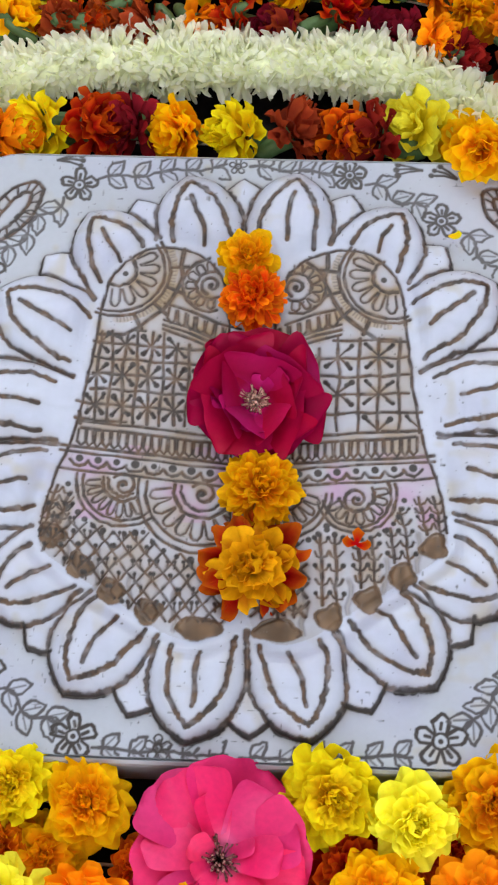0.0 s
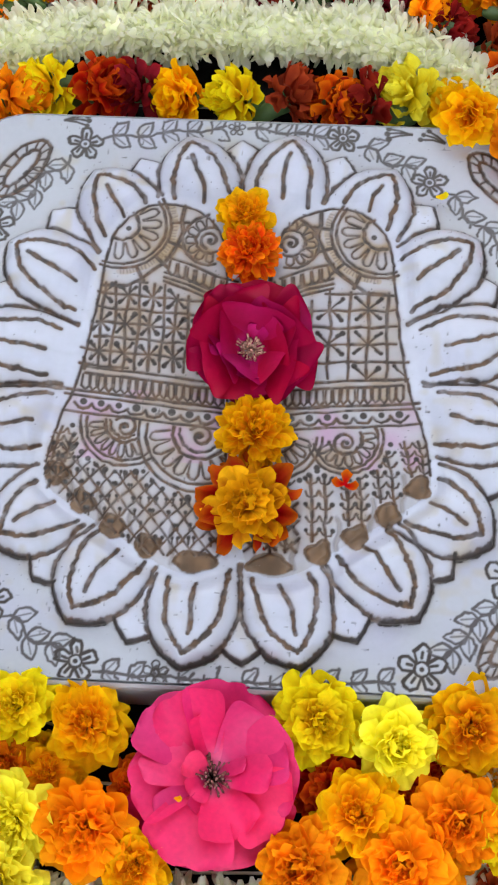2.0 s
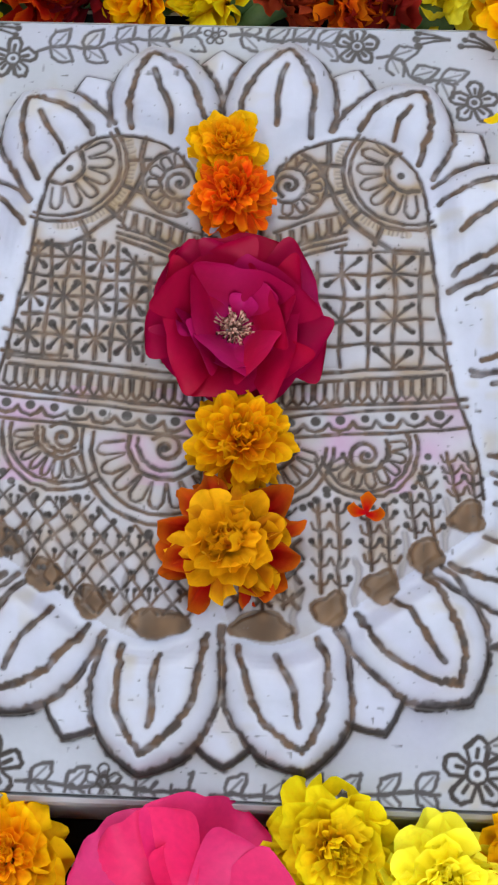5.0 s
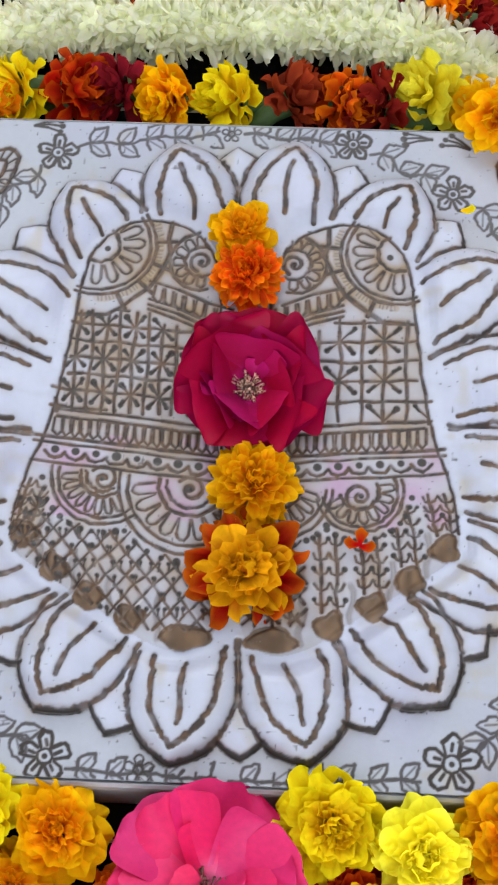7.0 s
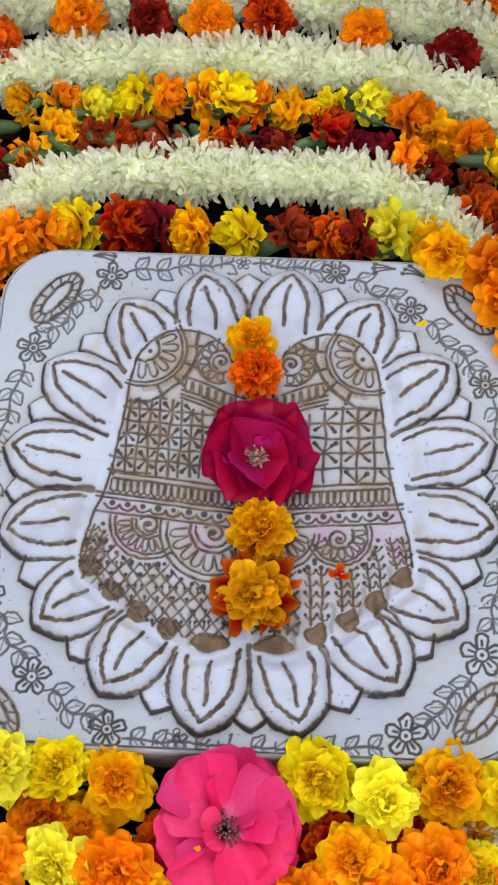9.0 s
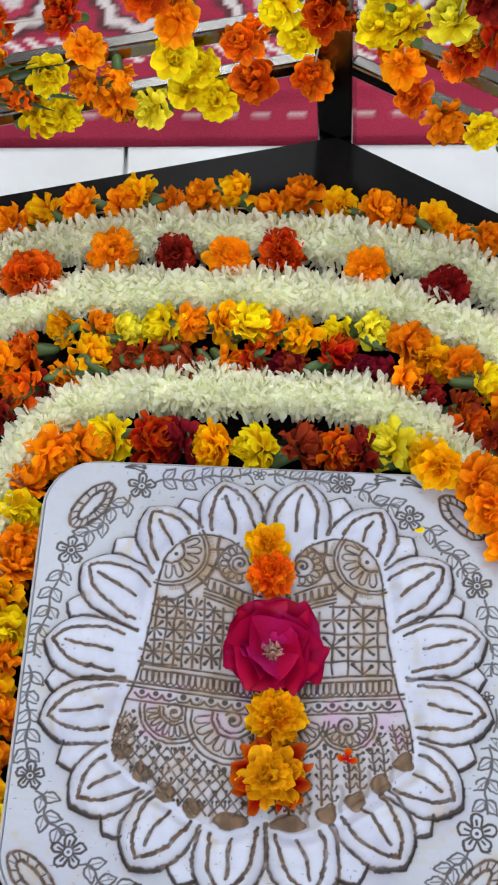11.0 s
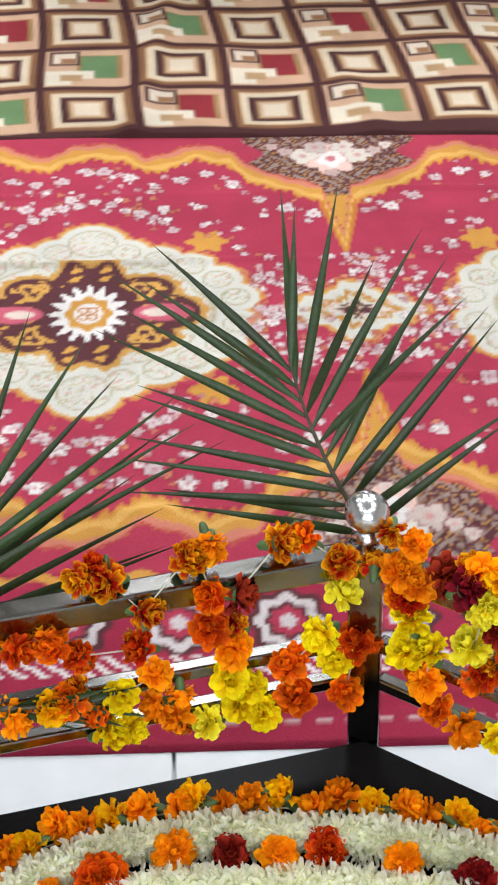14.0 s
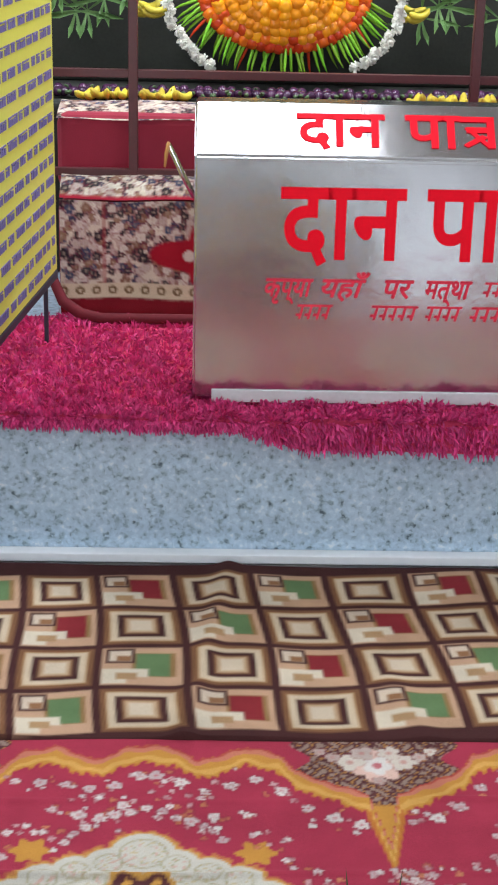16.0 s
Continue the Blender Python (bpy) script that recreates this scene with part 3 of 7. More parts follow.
def build_slab():
    d = Drawing()
    x, y = d.x, d.y
    r = np.hypot(x - LOTUS[0], y - LOTUS[1])
    th = np.degrees(np.arctan2(y - LOTUS[1], x - LOTUS[0]))
    masks, polys = zip(*(draw_foot(d, s) for s in (-1, 1)))
    feet = masks[0] | masks[1]
    near = feet.copy()
    k = int(0.006 / GRID)
    for sh in range(-k, k + 1, 2):
        near |= np.roll(feet, sh, 0) | np.roll(feet, sh, 1)

    def open_field(px, py):
        i, j = int((px - SLAB[0]) / GRID), int((py - SLAB[2]) / GRID)
        return 0 <= i < near.shape[1] and 0 <= j < near.shape[0] and not near[j, i]

    height = np.zeros(x.shape)
    region = np.zeros(x.shape, np.int32)  # 0 border, 1.. petals, 17.. small tips, 100/101 soles, 102 field
    region[r < 0.13] = 102
    height[r < 0.165] = 0.0018
    step = 360 / PETALS
    r0 = 0.102
    ang0 = 104.2

    def hw(u, wide):
        return wide * (1 - np.clip(u, 0, 1) ** 4.5)

    def outer(u):
        """Half the width of a petal along its length: straight flanks, round shoulders, a short point."""
        u = np.clip(u, 0, 1)
        return np.minimum(0.0195 + 0.0125 * u / 0.6, 0.0292) * (1 - u**7.5)

    rnd = random.Random(9)
    tips = []
    for q in range(PETALS):
        # small tip of the second row, between two petals
        a = radians(ang0 + step * (q + 0.5))
        s = (x - LOTUS[0]) * math.cos(a) + (y - LOTUS[1]) * math.sin(a)
        t = -(x - LOTUS[0]) * math.sin(a) + (y - LOTUS[1]) * math.cos(a)
        u = (s - 0.135) / (0.1865 - 0.135)
        wv = hw(u, 0.021)
        m = (np.abs(t) < wv) & (u > 0) & (u < 1)
        region[m] = 17 + q
        height[m] = np.maximum(height[m], 0.0030 + 0.0022 * np.sqrt(np.clip(1 - (t[m] / (wv[m] + 1e-6)) ** 2, 0, 1)))
        uu = np.linspace(0.45, 1, 14)
        for e in (-1, 1):
            ss, tt = 0.135 + uu * 0.0515, e * hw(uu, 0.021)
            pts = np.stack([LOTUS[0] + ss * math.cos(a) - tt * math.sin(a), LOTUS[1] + ss * math.sin(a) + tt * math.cos(a)], 1)
            tips.append(pts)
    for q in range(PETALS):
        a = radians(ang0 + step * q + rnd.uniform(-1.2, 1.2))
        ca, sa = math.cos(a), math.sin(a)
        s = (x - LOTUS[0]) * ca + (y - LOTUS[1]) * sa
        t = -(x - LOTUS[0]) * sa + (y - LOTUS[1]) * ca
        u = (s - r0) / (LOTUS_R - r0)
        wv = outer(u)
        m = (np.abs(t) < wv) & (u > 0.0) & (u < 1) & ~feet
        region[m] = 1 + q
        dome = np.sqrt(np.clip(1 - (t[m] / (wv[m] + 1e-6)) ** 2, 0, 1))
        height[m] = 0.0028 + 0.0098 * dome * np.clip(u[m] * 2.2, 0, 1) * np.clip((1 - u[m]) * 5 + 0.35, 0, 1)

        def line(uu, tt, w, dep=1.0, kind="brown"):
            ss = r0 + uu * (LOTUS_R - r0)
            pts = np.stack([LOTUS[0] + ss * ca - tt * sa, LOTUS[1] + ss * sa + tt * ca], 1)
            sway = 0.0008 * np.sin(np.cumsum(np.hypot(*np.diff(pts, axis=0, prepend=pts[:1]).T)) * 170 + 1.7 * q + 9 * np.sign(tt[-1] + tt[0]))
            pts = pts + np.stack([-sway * sa, sway * ca], 1) * np.clip(2.2 * (1 - uu), 0, 1)[:, None]
            d.stroke(pts, w, kind, dep, clip=open_field, wob=0.00035)
        for e in (-1, 1):
            uu = 1 - (1 - 0.16) * np.linspace(1, 0, 40) ** 2.2
            line(uu, e * outer(uu), 0.0014, 0.95)
            uu = 1 - (1 - (0.26 + rnd.uniform(0, 0.08))) * np.linspace(1, 0, 28) ** 1.6
            line(uu * 0.905, e * 0.0192 * (1 - uu**5.6) * (0.72 + 0.28 * np.clip(uu / 0.5, 0, 1)), 0.0016)
        uu = np.linspace(0.36 + rnd.uniform(-0.03, 0.05), 0.78, 10)
        line(uu, 0.0012 * np.sin(uu * 9 + q), 0.0015)
        # strong dark line round the lotus rim: contour and rim shadow in one colour
        uu = 1 - 0.14 * np.linspace(1, 0, 16) ** 1.8
        for e in (-1, 1):
            line(uu, e * (outer(uu) + 0.0008), 0.0012, 0.9, "ink")

    def tip_clear(px, py):
        i, j = int((px - SLAB[0]) / GRID), int((py - SLAB[2]) / GRID)
        return 0 <= i < region.shape[1] and 0 <= j < region.shape[0] and not 1 <= region[j, i] <= PETALS
    for pts in tips:
        d.stroke(pts, 0.0013, "brown", 0.9, clip=tip_clear)
        # dark contour of the small tips, with their edge shadow painted in
        d.stroke(pts[7:], 0.0011, "ink", 0.9, clip=tip_clear)
    for f, m in zip((100, 101), masks):
        region[m] = f
        height[m] = 0.0034
    # toes as soft ridges
    for sgn in (-1, 1):
        for nx, ny, w in ((-0.113, -0.080, 0.010), (-0.094, -0.098, 0.010), (-0.074, -0.114, 0.0105), (-0.051, -0.126, 0.011), (-0.020, -0.134, 0.017)):
            px = nx if sgn < 0 else 0.007 - nx
            g = np.exp(-(((x - px) / w) ** 2) * 2.2 - (((y - ny - 0.012) / 0.022) ** 2) * 1.2)
            height += np.where(feet, 0.0036 * g, 0)
    # the petals run out softly towards the soles
    calm = near.astype(float)
    for _ in range(22):
        calm = (calm + np.roll(calm, 5, 0) + np.roll(calm, -5, 0) + np.roll(calm, 5, 1) + np.roll(calm, -5, 1)) / 5
    calm = np.clip(calm * 1.75, 0, 1)
    calm = calm * calm * (3 - 2 * calm)
    height = np.where(feet, height, height + (0.0036 - height) * calm)
    border_art(d)
    # soften the relief, then cut the lines into it
    for _ in range(3):
        height = (height + np.roll(height, 1, 0) + np.roll(height, -1, 0) + np.roll(height, 1, 1) + np.roll(height, -1, 1)) / 5
    brown, ink, wash = d.lay["brown"], d.lay["ink"], d.lay["wash"]
    soft = brown.copy()
    for _ in range(1):
        soft = (soft + np.roll(soft, 1, 0) + np.roll(soft, -1, 0) + np.roll(soft, 1, 1) + np.roll(soft, -1, 1)) / 5
    height = height - 0.0013 * soft - 0.0003 * ink + 0.0008 * wash - 0.0010 * d.lay["toe_gap"]

    def lumps(scale, seed):
        rs = np.random.RandomState(seed)
        g = rs.rand(int(0.42 / scale) + 3, int(0.42 / scale) + 3)
        fx, fy = (x - SLAB[0]) / scale, (y - SLAB[2]) / scale
        ix, iy = fx.astype(int), fy.astype(int)
        ax, ay = fx - ix, fy - iy
        ax, ay = ax * ax * (3 - 2 * ax), ay * ay * (3 - 2 * ay)
        return (g[iy, ix] * (1 - ax) + g[iy, ix + 1] * ax) * (1 - ay) + (g[iy + 1, ix] * (1 - ax) + g[iy + 1, ix + 1] * ax) * ay
    fade = np.clip(0.70 + 0.75 * lumps(0.004, 1) * (0.5 + lumps(0.02, 2)), 0, 1)
    marble = np.array((0.462, 0.488, 0.600))
    vein = np.clip(np.abs(lumps(0.03, 3) - 0.5) * 14, 0, 1)[..., None]
    col = marble * (0.94 + 0.06 * vein) * (0.95 + 0.09 * lumps(0.009, 8))[..., None]

    def over(c, rgb, a):
        a = np.clip(a, 0, 1)[..., None]
        return c * (1 - a) + np.array(rgb) * a

    def spread(lay, n):
        for _ in range(n):
            lay = (lay + np.roll(lay, 2, 0) + np.roll(lay, -2, 0) + np.roll(lay, 2, 1) + np.roll(lay, -2, 1)) / 5
        return lay
    # the flat border is coloured greyer, lilac and grey patches lie all over
    col = over(col, (0.385, 0.405, 0.465), np.where(region == 0, 0.85, 0.0) * np.ones(x.shape))
    col = over(col, (0.36, 0.36, 0.50), np.clip(lumps(0.022, 21) * lumps(0.05, 22) - 0.22, 0, 1) * 0.9)
    col = over(col, (0.40, 0.36, 0.30), np.clip(lumps(0.016, 23) * lumps(0.007, 24) - 0.38, 0, 1) * 1.6)
    # pigment rubbed into the hollows beside old lines, strongest on the heels
    rub = spread(soft.copy(), 10)
    stain = np.clip(rub * (1.9 * lumps(0.012, 5) + 0.12), 0, 0.85) * np.where(feet, np.clip(0.95 + 5.0 * (y - 0.02), 0.95, 1.5), 0.50)
    col = over(col, (0.305, 0.282, 0.290), np.where(feet, 0.46 + 0.5 * (lumps(0.03, 51) - 0.5), 0.0))
    pink = np.clip(lumps(0.014, 6) - 0.50, 0, 1) * 1.7 * np.where(feet & (y < -0.02) & (y > -0.07), 1, 0.0)
    specks = np.clip(lumps(0.0022, 31) - 0.90, 0, 0.1) * 9 * (lumps(0.03, 32) > 0.45)
    col = over(col, (0.27, 0.195, 0.125), stain)
    col = over(col, (0.42, 0.25, 0.40), pink)
    col = over(col, (0.30, 0.215, 0.115), d.lay["tan"] * (0.25 + 0.6 * lumps(0.006, 33)))
    col = over(col, (0.20, 0.17, 0.16), spread(d.lay["toe_gap"], 1) * 0.8)
    worn = lumps(0.0045, 12)[..., None]
    nail = np.array((0.080, 0.047, 0.027)) * (1 - worn) + np.array((0.185, 0.108, 0.060)) * worn
    a = np.clip(wash, 0, 1)[..., None]
    col = col * (1 - a) + nail * a
    mix = np.clip(1.7 * lumps(0.0055, 41) + 0.8 * lumps(0.0016, 42) - 0.85, 0, 1)[..., None]
    line = np.array((0.108, 0.060, 0.034)) * mix + np.array((0.038, 0.024, 0.019)) * (1 - mix)
    a = np.clip(brown * fade, 0, 1)[..., None]
    col = col * (1 - a) + line * a
    col = over(col, (0.034, 0.026, 0.024), ink * np.clip(fade + 0.15, 0, 1))
    col = over(col, (0.05, 0.04, 0.035), specks)
    # only what lies inside the rounded outline
    cx, cy = (SLAB[0] + SLAB[1]) / 2, (SLAB[2] + SLAB[3]) / 2
    hx, hy, rad = (SLAB[1] - SLAB[0]) / 2 - 0.004, (SLAB[3] - SLAB[2]) / 2 - 0.004, 0.046
    qx, qy = np.abs(x - cx) - hx + rad, np.abs(y - cy) - hy + rad
    sd = np.hypot(np.maximum(qx, 0), np.maximum(qy, 0)) + np.minimum(np.maximum(qx, qy), 0) - rad
    ny_, nx_ = x.shape
    verts = np.stack([x, y, height], -1).reshape(-1, 3)
    idx = np.arange(nx_ * ny_).reshape(ny_, nx_)
    quads = np.stack([idx[:-1, :-1], idx[:-1, 1:], idx[1:, 1:], idx[1:, :-1]], -1).reshape(-1, 4)
    ok = (sd[:-1, :-1] < 0).ravel()
    reg = region[:-1, :-1].ravel()
    mat = shade("carved_marble", (0.8, 0.8, 0.8), 0.33, vary=0.04, scale=18, fine=240, bump=0.05, dist=0.0006, attr="pattern", spec=0.45)
    bs = mat.node_tree.nodes["Principled BSDF"]
    bs.inputs["Subsurface Weight"].default_value = 0.12
    bs.inputs["Subsurface Radius"].default_value = (0.004, 0.004, 0.004)
    slab = thing("carved_slab", "white marble slab carved with a lotus and two footprints, lines painted brown", "carved slab")
    flat = col.reshape(-1, 3)
    # body with rounded corners and an eased edge
    bm = bmesh.new()
    rings = []
    for inset, z in ((0.0, BED_Z), (0.0, -0.006), (0.0008, -0.0028), (0.0026, -0.0010), (0.0045, -0.004)):
        vs = []
        for c in range(4):
            sx, sy = ((1, 1), (-1, 1), (-1, -1), (1, -1))[c]
            for k in range(9):
                a = radians(90 * c + 90 * k / 8)
                rr = 0.05 - inset
                vs.append(bm.verts.new((cx + sx * ((SLAB[1] - SLAB[0]) / 2 - 0.05) + rr * math.cos(a), cy + sy * ((SLAB[3] - SLAB[2]) / 2 - 0.05) + rr * math.sin(a), z)))
        rings.append(vs)
    for a, b in zip(rings[:-1], rings[1:]):
        for k in range(len(a)):
            bm.faces.new((a[k], a[(k + 1) % len(a)], b[(k + 1) % len(a)], b[k]))
    bm.faces.new(rings[-1])
    bm.faces.new(rings[0][::-1])
    plain = shade("marble_edge", (0.44, 0.455, 0.51), 0.33, vary=0.05, scale=18, fine=200, bump=0.03)
    part("base", bm, plain, slab, smooth=False)

    def piece(name, sel, label=""):
        f = quads[sel & ok]
        if not len(f):
            return
        used, inv = np.unique(f, return_inverse=True)
        child(name, mesh_np(name, verts[used], inv.reshape(-1, 4), mat, colors=flat[used]), slab, label)
    piece("border", reg == 0, "flat border drawn with flowers and leafy vines")
    piece("inner_field", reg == 102)
    for q in range(PETALS):
        piece("lotus_petal", reg == 1 + q)
        piece("petal_tip", reg == 17 + q)
    for f in (100, 101):
        piece("footprint", reg == f, "carved sole covered in brown henna-like line drawing")


def border_art(d):
    """Thin dark drawing between the lotus and the slab's edge: flowers, leafy vines, commas and corner ovals."""
    def clear(px, py):
        q = math.hypot(px - LOTUS[0], py - LOTUS[1])
        return q > 0.1945 or (q > 0.187 and math.cos(math.radians(PETALS * (math.degrees(math.atan2(py - LOTUS[1], px - LOTUS[0])) - 104.2))) < -0.2)

    def flower(px, py, r, n=5, turn=0.3):
        for k in range(n):
            a = turn + 2 * math.pi * k / n
            pts = []
            for t in np.linspace(0, 1, 9):
                b = a + (t - 0.5) * 1.05
                q = r * (0.38 + 0.62 * math.sin(math.pi * t) ** 0.45)
                pts.append((px + q * math.cos(b), py + q * math.sin(b)))
            d.stroke(pts, 0.0011 if r > 0.01 else 0.0006, "ink", 1.0, wob=0.0004 if r > 0.01 else 0.0001)
            if r > 0.01:
                d.stroke([(px + 0.42 * r * math.cos(a), py + 0.42 * r * math.sin(a)), (px + 0.66 * r * math.cos(a), py + 0.66 * r * math.sin(a))], 0.0010, "ink")
        d.arc(px, py, r * 0.30, 0, 360, 0.0009, "ink", wob=0.0001)
        d.dot(px, py, 0.0016 if r > 0.01 else 0.0008)

    def leaf(px, py, a, ln):
        ca, sa = math.cos(a), math.sin(a)
        t = np.linspace(0, 1, 8)
        for e in (-1, 1):
            w = e * 0.31 * ln * np.sin(np.pi * t**0.8)
            pts = np.stack([px + ca * ln * t - sa * w, py + sa * ln * t + ca * w], 1)
            d.stroke(pts, 0.0009, "ink", 0.9, clip=clear, wob=0.0003)
        d.stroke([(px, py), (px + ca * ln * 0.75, py + sa * ln * 0.75)], 0.0006, "ink", 0.7, clip=clear)

    def vine(a, b, n, bow=0.004, size=0.0150):
        a, b = np.array(a), np.array(b)
        v = b - a
        ln = np.hypot(*v)
        nrm = np.array((-v[1], v[0])) / ln
        t = np.linspace(0, 1, 24)
        pts = a + v * t[:, None] + nrm * (bow * np.sin(t * np.pi * n * 0.9))[:, None]
        d.stroke(pts, 0.0010, "ink", 0.9, clip=clear)
        base = math.atan2(v[1], v[0])
        for k in range(n):
            p = a + v * (k + 0.4) / n + nrm * bow * math.sin((k + 0.4) / n * np.pi * n * 0.9)
            for e in (-1, 1):
                leaf(*p, base + e * 0.75, size)

    spots = ((-0.117, 0.167, 0.0125), (0.064, 0.179, 0.0115), (0.125, 0.146, 0.0125), (0.184, 0.083, 0.0125), (-0.174, 0.100, 0.0135), (0.124, -0.197, 0.0155), (-0.09, -0.202, 0.0135),
             (-0.148, -0.166, 0.014), (0.179, -0.135, 0.0165), (-0.186, -0.105, 0.012), (-0.011, 0.184, 0.006), (-0.04, -0.207, 0.008), (0.19, -0.02, 0.006))
    for px, py, r in spots:
        flower(px, py, r)
    vine((-0.104, 0.172), (-0.018, 0.184), 5, 0.0015)
    vine((-0.002, 0.184), (0.052, 0.180), 4, 0.0015)
    vine((0.075, 0.172), (0.115, 0.154), 3)
    vine((0.136, 0.138), (0.178, 0.094), 4)
    vine((0.19, 0.07), (0.196, 0.0), 4, 0.002)
    vine((0.197, -0.03), (0.186, -0.118), 5, 0.002)
    vine((0.172, -0.150), (0.138, -0.190), 4, 0.002)
    vine((-0.127, 0.157), (-0.165, 0.112), 4)
    vine((-0.18, 0.086), (-0.197, 0.0), 5, 0.002)
    vine((-0.198, -0.01), (-0.19, -0.093), 5, 0.002)
    vine((-0.18, -0.118), (-0.155, -0.155), 3)
    vine((-0.138, -0.176), (-0.10, -0.197), 3)
    vine((-0.078, -0.2085), (0.0, -0.2100), 5, 0.0008, 0.0125)
    vine((0.008, -0.2115), (0.108, -0.2060), 6, 0.0008, 0.0125)
    # corner ovals with a row of cells
    for px, py, a in ((-0.160, 0.146, 0.95), (0.172, 0.150, -0.85), (0.178, -0.178, 0.9), (-0.175, -0.188, -0.8)):
        ca, sa = math.cos(a), math.sin(a)
        t = np.linspace(0, 2 * np.pi, 30)
        for w, h in ((0.027, 0.0125), (0.018, 0.0058)):
            d.stroke(np.stack([px + ca * w * np.cos(t) - sa * h * np.sin(t), py + sa * w * np.cos(t) + ca * h * np.sin(t)], 1), 0.0013, "brown")
        for k in range(14):
            b = 2 * math.pi * k / 14
            p = [(px + ca * w * math.cos(b) - sa * h * math.sin(b), py + sa * w * math.cos(b) + ca * h * math.sin(b)) for w, h in ((0.0185, 0.006), (0.0265, 0.0122))]
            d.stroke(p, 0.0008, "brown")
    # comma strokes in the corners
    for px, py, a in ((-0.133, 0.186, 0.0), (0.112, 0.184, 3.14), (0.135, 0.178, 2.6)):
        for k in range(3):
            b = a + (k - 1) * 0.35
            tip = (px + 0.017 * math.cos(b), py + 0.012 * math.sin(b))
            d.stroke([(px, py), ((px + tip[0]) / 2, (py + tip[1]) / 2 + 0.001), tip], 0.0009, "ink")
            d.dot(*tip, 0.0021)


build_slab()


# ---- flowers ----
def petal_mat(name, heart, rim, random, trans=0.22):
    return shade(name, heart, 0.7, vary=0.12, scale=60, fine=420, bump=0.12, random=random, trans=trans, tip=rim, spec=0.08, piece=True)


# colour at the heart of a petal, colour along its rim
M_PETAL = {
    "O": petal_mat("orange_petal", (0.90, 0.21, 0.002), (1.0, 0.36, 0.004), 0.14),
    "A": petal_mat("amber_petal", (0.92, 0.27, 0.002), (1.0, 0.60, 0.002), 0.12, 0.28),
    "Y": petal_mat("yellow_petal", (0.90, 0.52, 0.003), (1.0, 0.86, 0.008), 0.10),
    "P": petal_mat("pale_yellow_petal", (0.95, 0.76, 0.008), (1.0, 0.93, 0.06), 0.10),
    "R": petal_mat("rust_petal", (0.62, 0.040, 0.004), (0.92, 0.20, 0.004), 0.28, 0.28),
    "D": petal_mat("maroon_petal", (0.26, 0.012, 0.010), (0.38, 0.032, 0.012), 0.38, 0.25),
    "F": petal_mat("red_petal", (0.72, 0.035, 0.002), (1.0, 0.30, 0.003), 0.22, 0.2),
    "B": petal_mat("two_coloured_petal", (0.44, 0.010, 0.003), (1.0, 0.54, 0.004), 0.16, 0.2),
}
NAMES = {"O": "orange", "A": "amber", "Y": "bright yellow", "P": "pale yellow", "R": "rust red and orange", "D": "dark maroon", "B": "red with yellow edges", "F": "red with orange edges"}
M_CALYX = shade("flower_calyx", (0.075, 0.14, 0.045), 0.5, vary=0.2, scale=80, fine=400, bump=0.1, random=0.25)


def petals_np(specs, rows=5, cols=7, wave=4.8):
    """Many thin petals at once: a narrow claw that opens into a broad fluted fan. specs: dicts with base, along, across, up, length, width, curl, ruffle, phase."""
    n = len(specs)
    u = np.linspace(0, 1, rows)[None, :, None] ** 0.85
    v = np.linspace(-1, 1, cols)[None, None, :]

    def col(key):
        return np.array([f[key] for f in specs], float)
    L, Wd, C, Rf, Ph = (col(k)[:, None, None] for k in ("length", "width", "curl", "ruffle", "phase"))
    wid = Wd * (0.20 + 0.85 * u**0.85)
    rim = 1 - 0.34 * v**2 * u + 0.03 * np.sin(v * 5 + Ph) * u**3
    arc = C * u**1.5
    a = L * u * rim * np.cos(arc * 0.8)
    b = wid * v * (1 - 0.10 * np.abs(np.sin(v * 4 + Ph)) * u**2)
    c = L * np.sin(arc) * u * 0.8 + Wd * 0.30 * v**2 * u * (1 - 0.8 * u) + Rf * np.sin(v * wave + Ph) * u**1.6
    base, al, ac, up = (np.array([f[k] for f in specs], float)[:, None, None, :] for k in ("base", "along", "across", "up"))
    p = base + al * a[..., None] + ac * b[..., None] + up * c[..., None]
    i = np.arange(rows - 1)[:, None] * cols
    j = np.arange(cols - 1)[None]
    q = np.stack([i + j, i + j + 1, i + cols + j + 1, i + cols + j], -1).reshape(-1, 4)
    f = (q[None] + (np.arange(n) * rows * cols)[:, None, None]).reshape(-1, 4)
    uu, vv = np.broadcast_to(u, (n, rows, cols)), np.broadcast_to(np.abs(v), (n, rows, cols))
    tip = np.clip(np.maximum(uu**2.2, vv**3 * uu**0.5), 0, 1)
    return p.reshape(-1, 3), f, tip.reshape(-1)


def welded(v, f, n, rows=5, cols=7):
    """Petals joined at a common heart, as triangles."""
    t = np.vstack([f[:, [0, 1, 2]], f[:, [0, 2, 3]]])
    b = np.arange(n) * rows * cols
    t = np.vstack([t, np.stack([b + cols // 2, b + cols // 2 + 1, np.full(n, len(v))], 1)])
    return np.vstack([v, [[0, 0, -0.003]]]), t


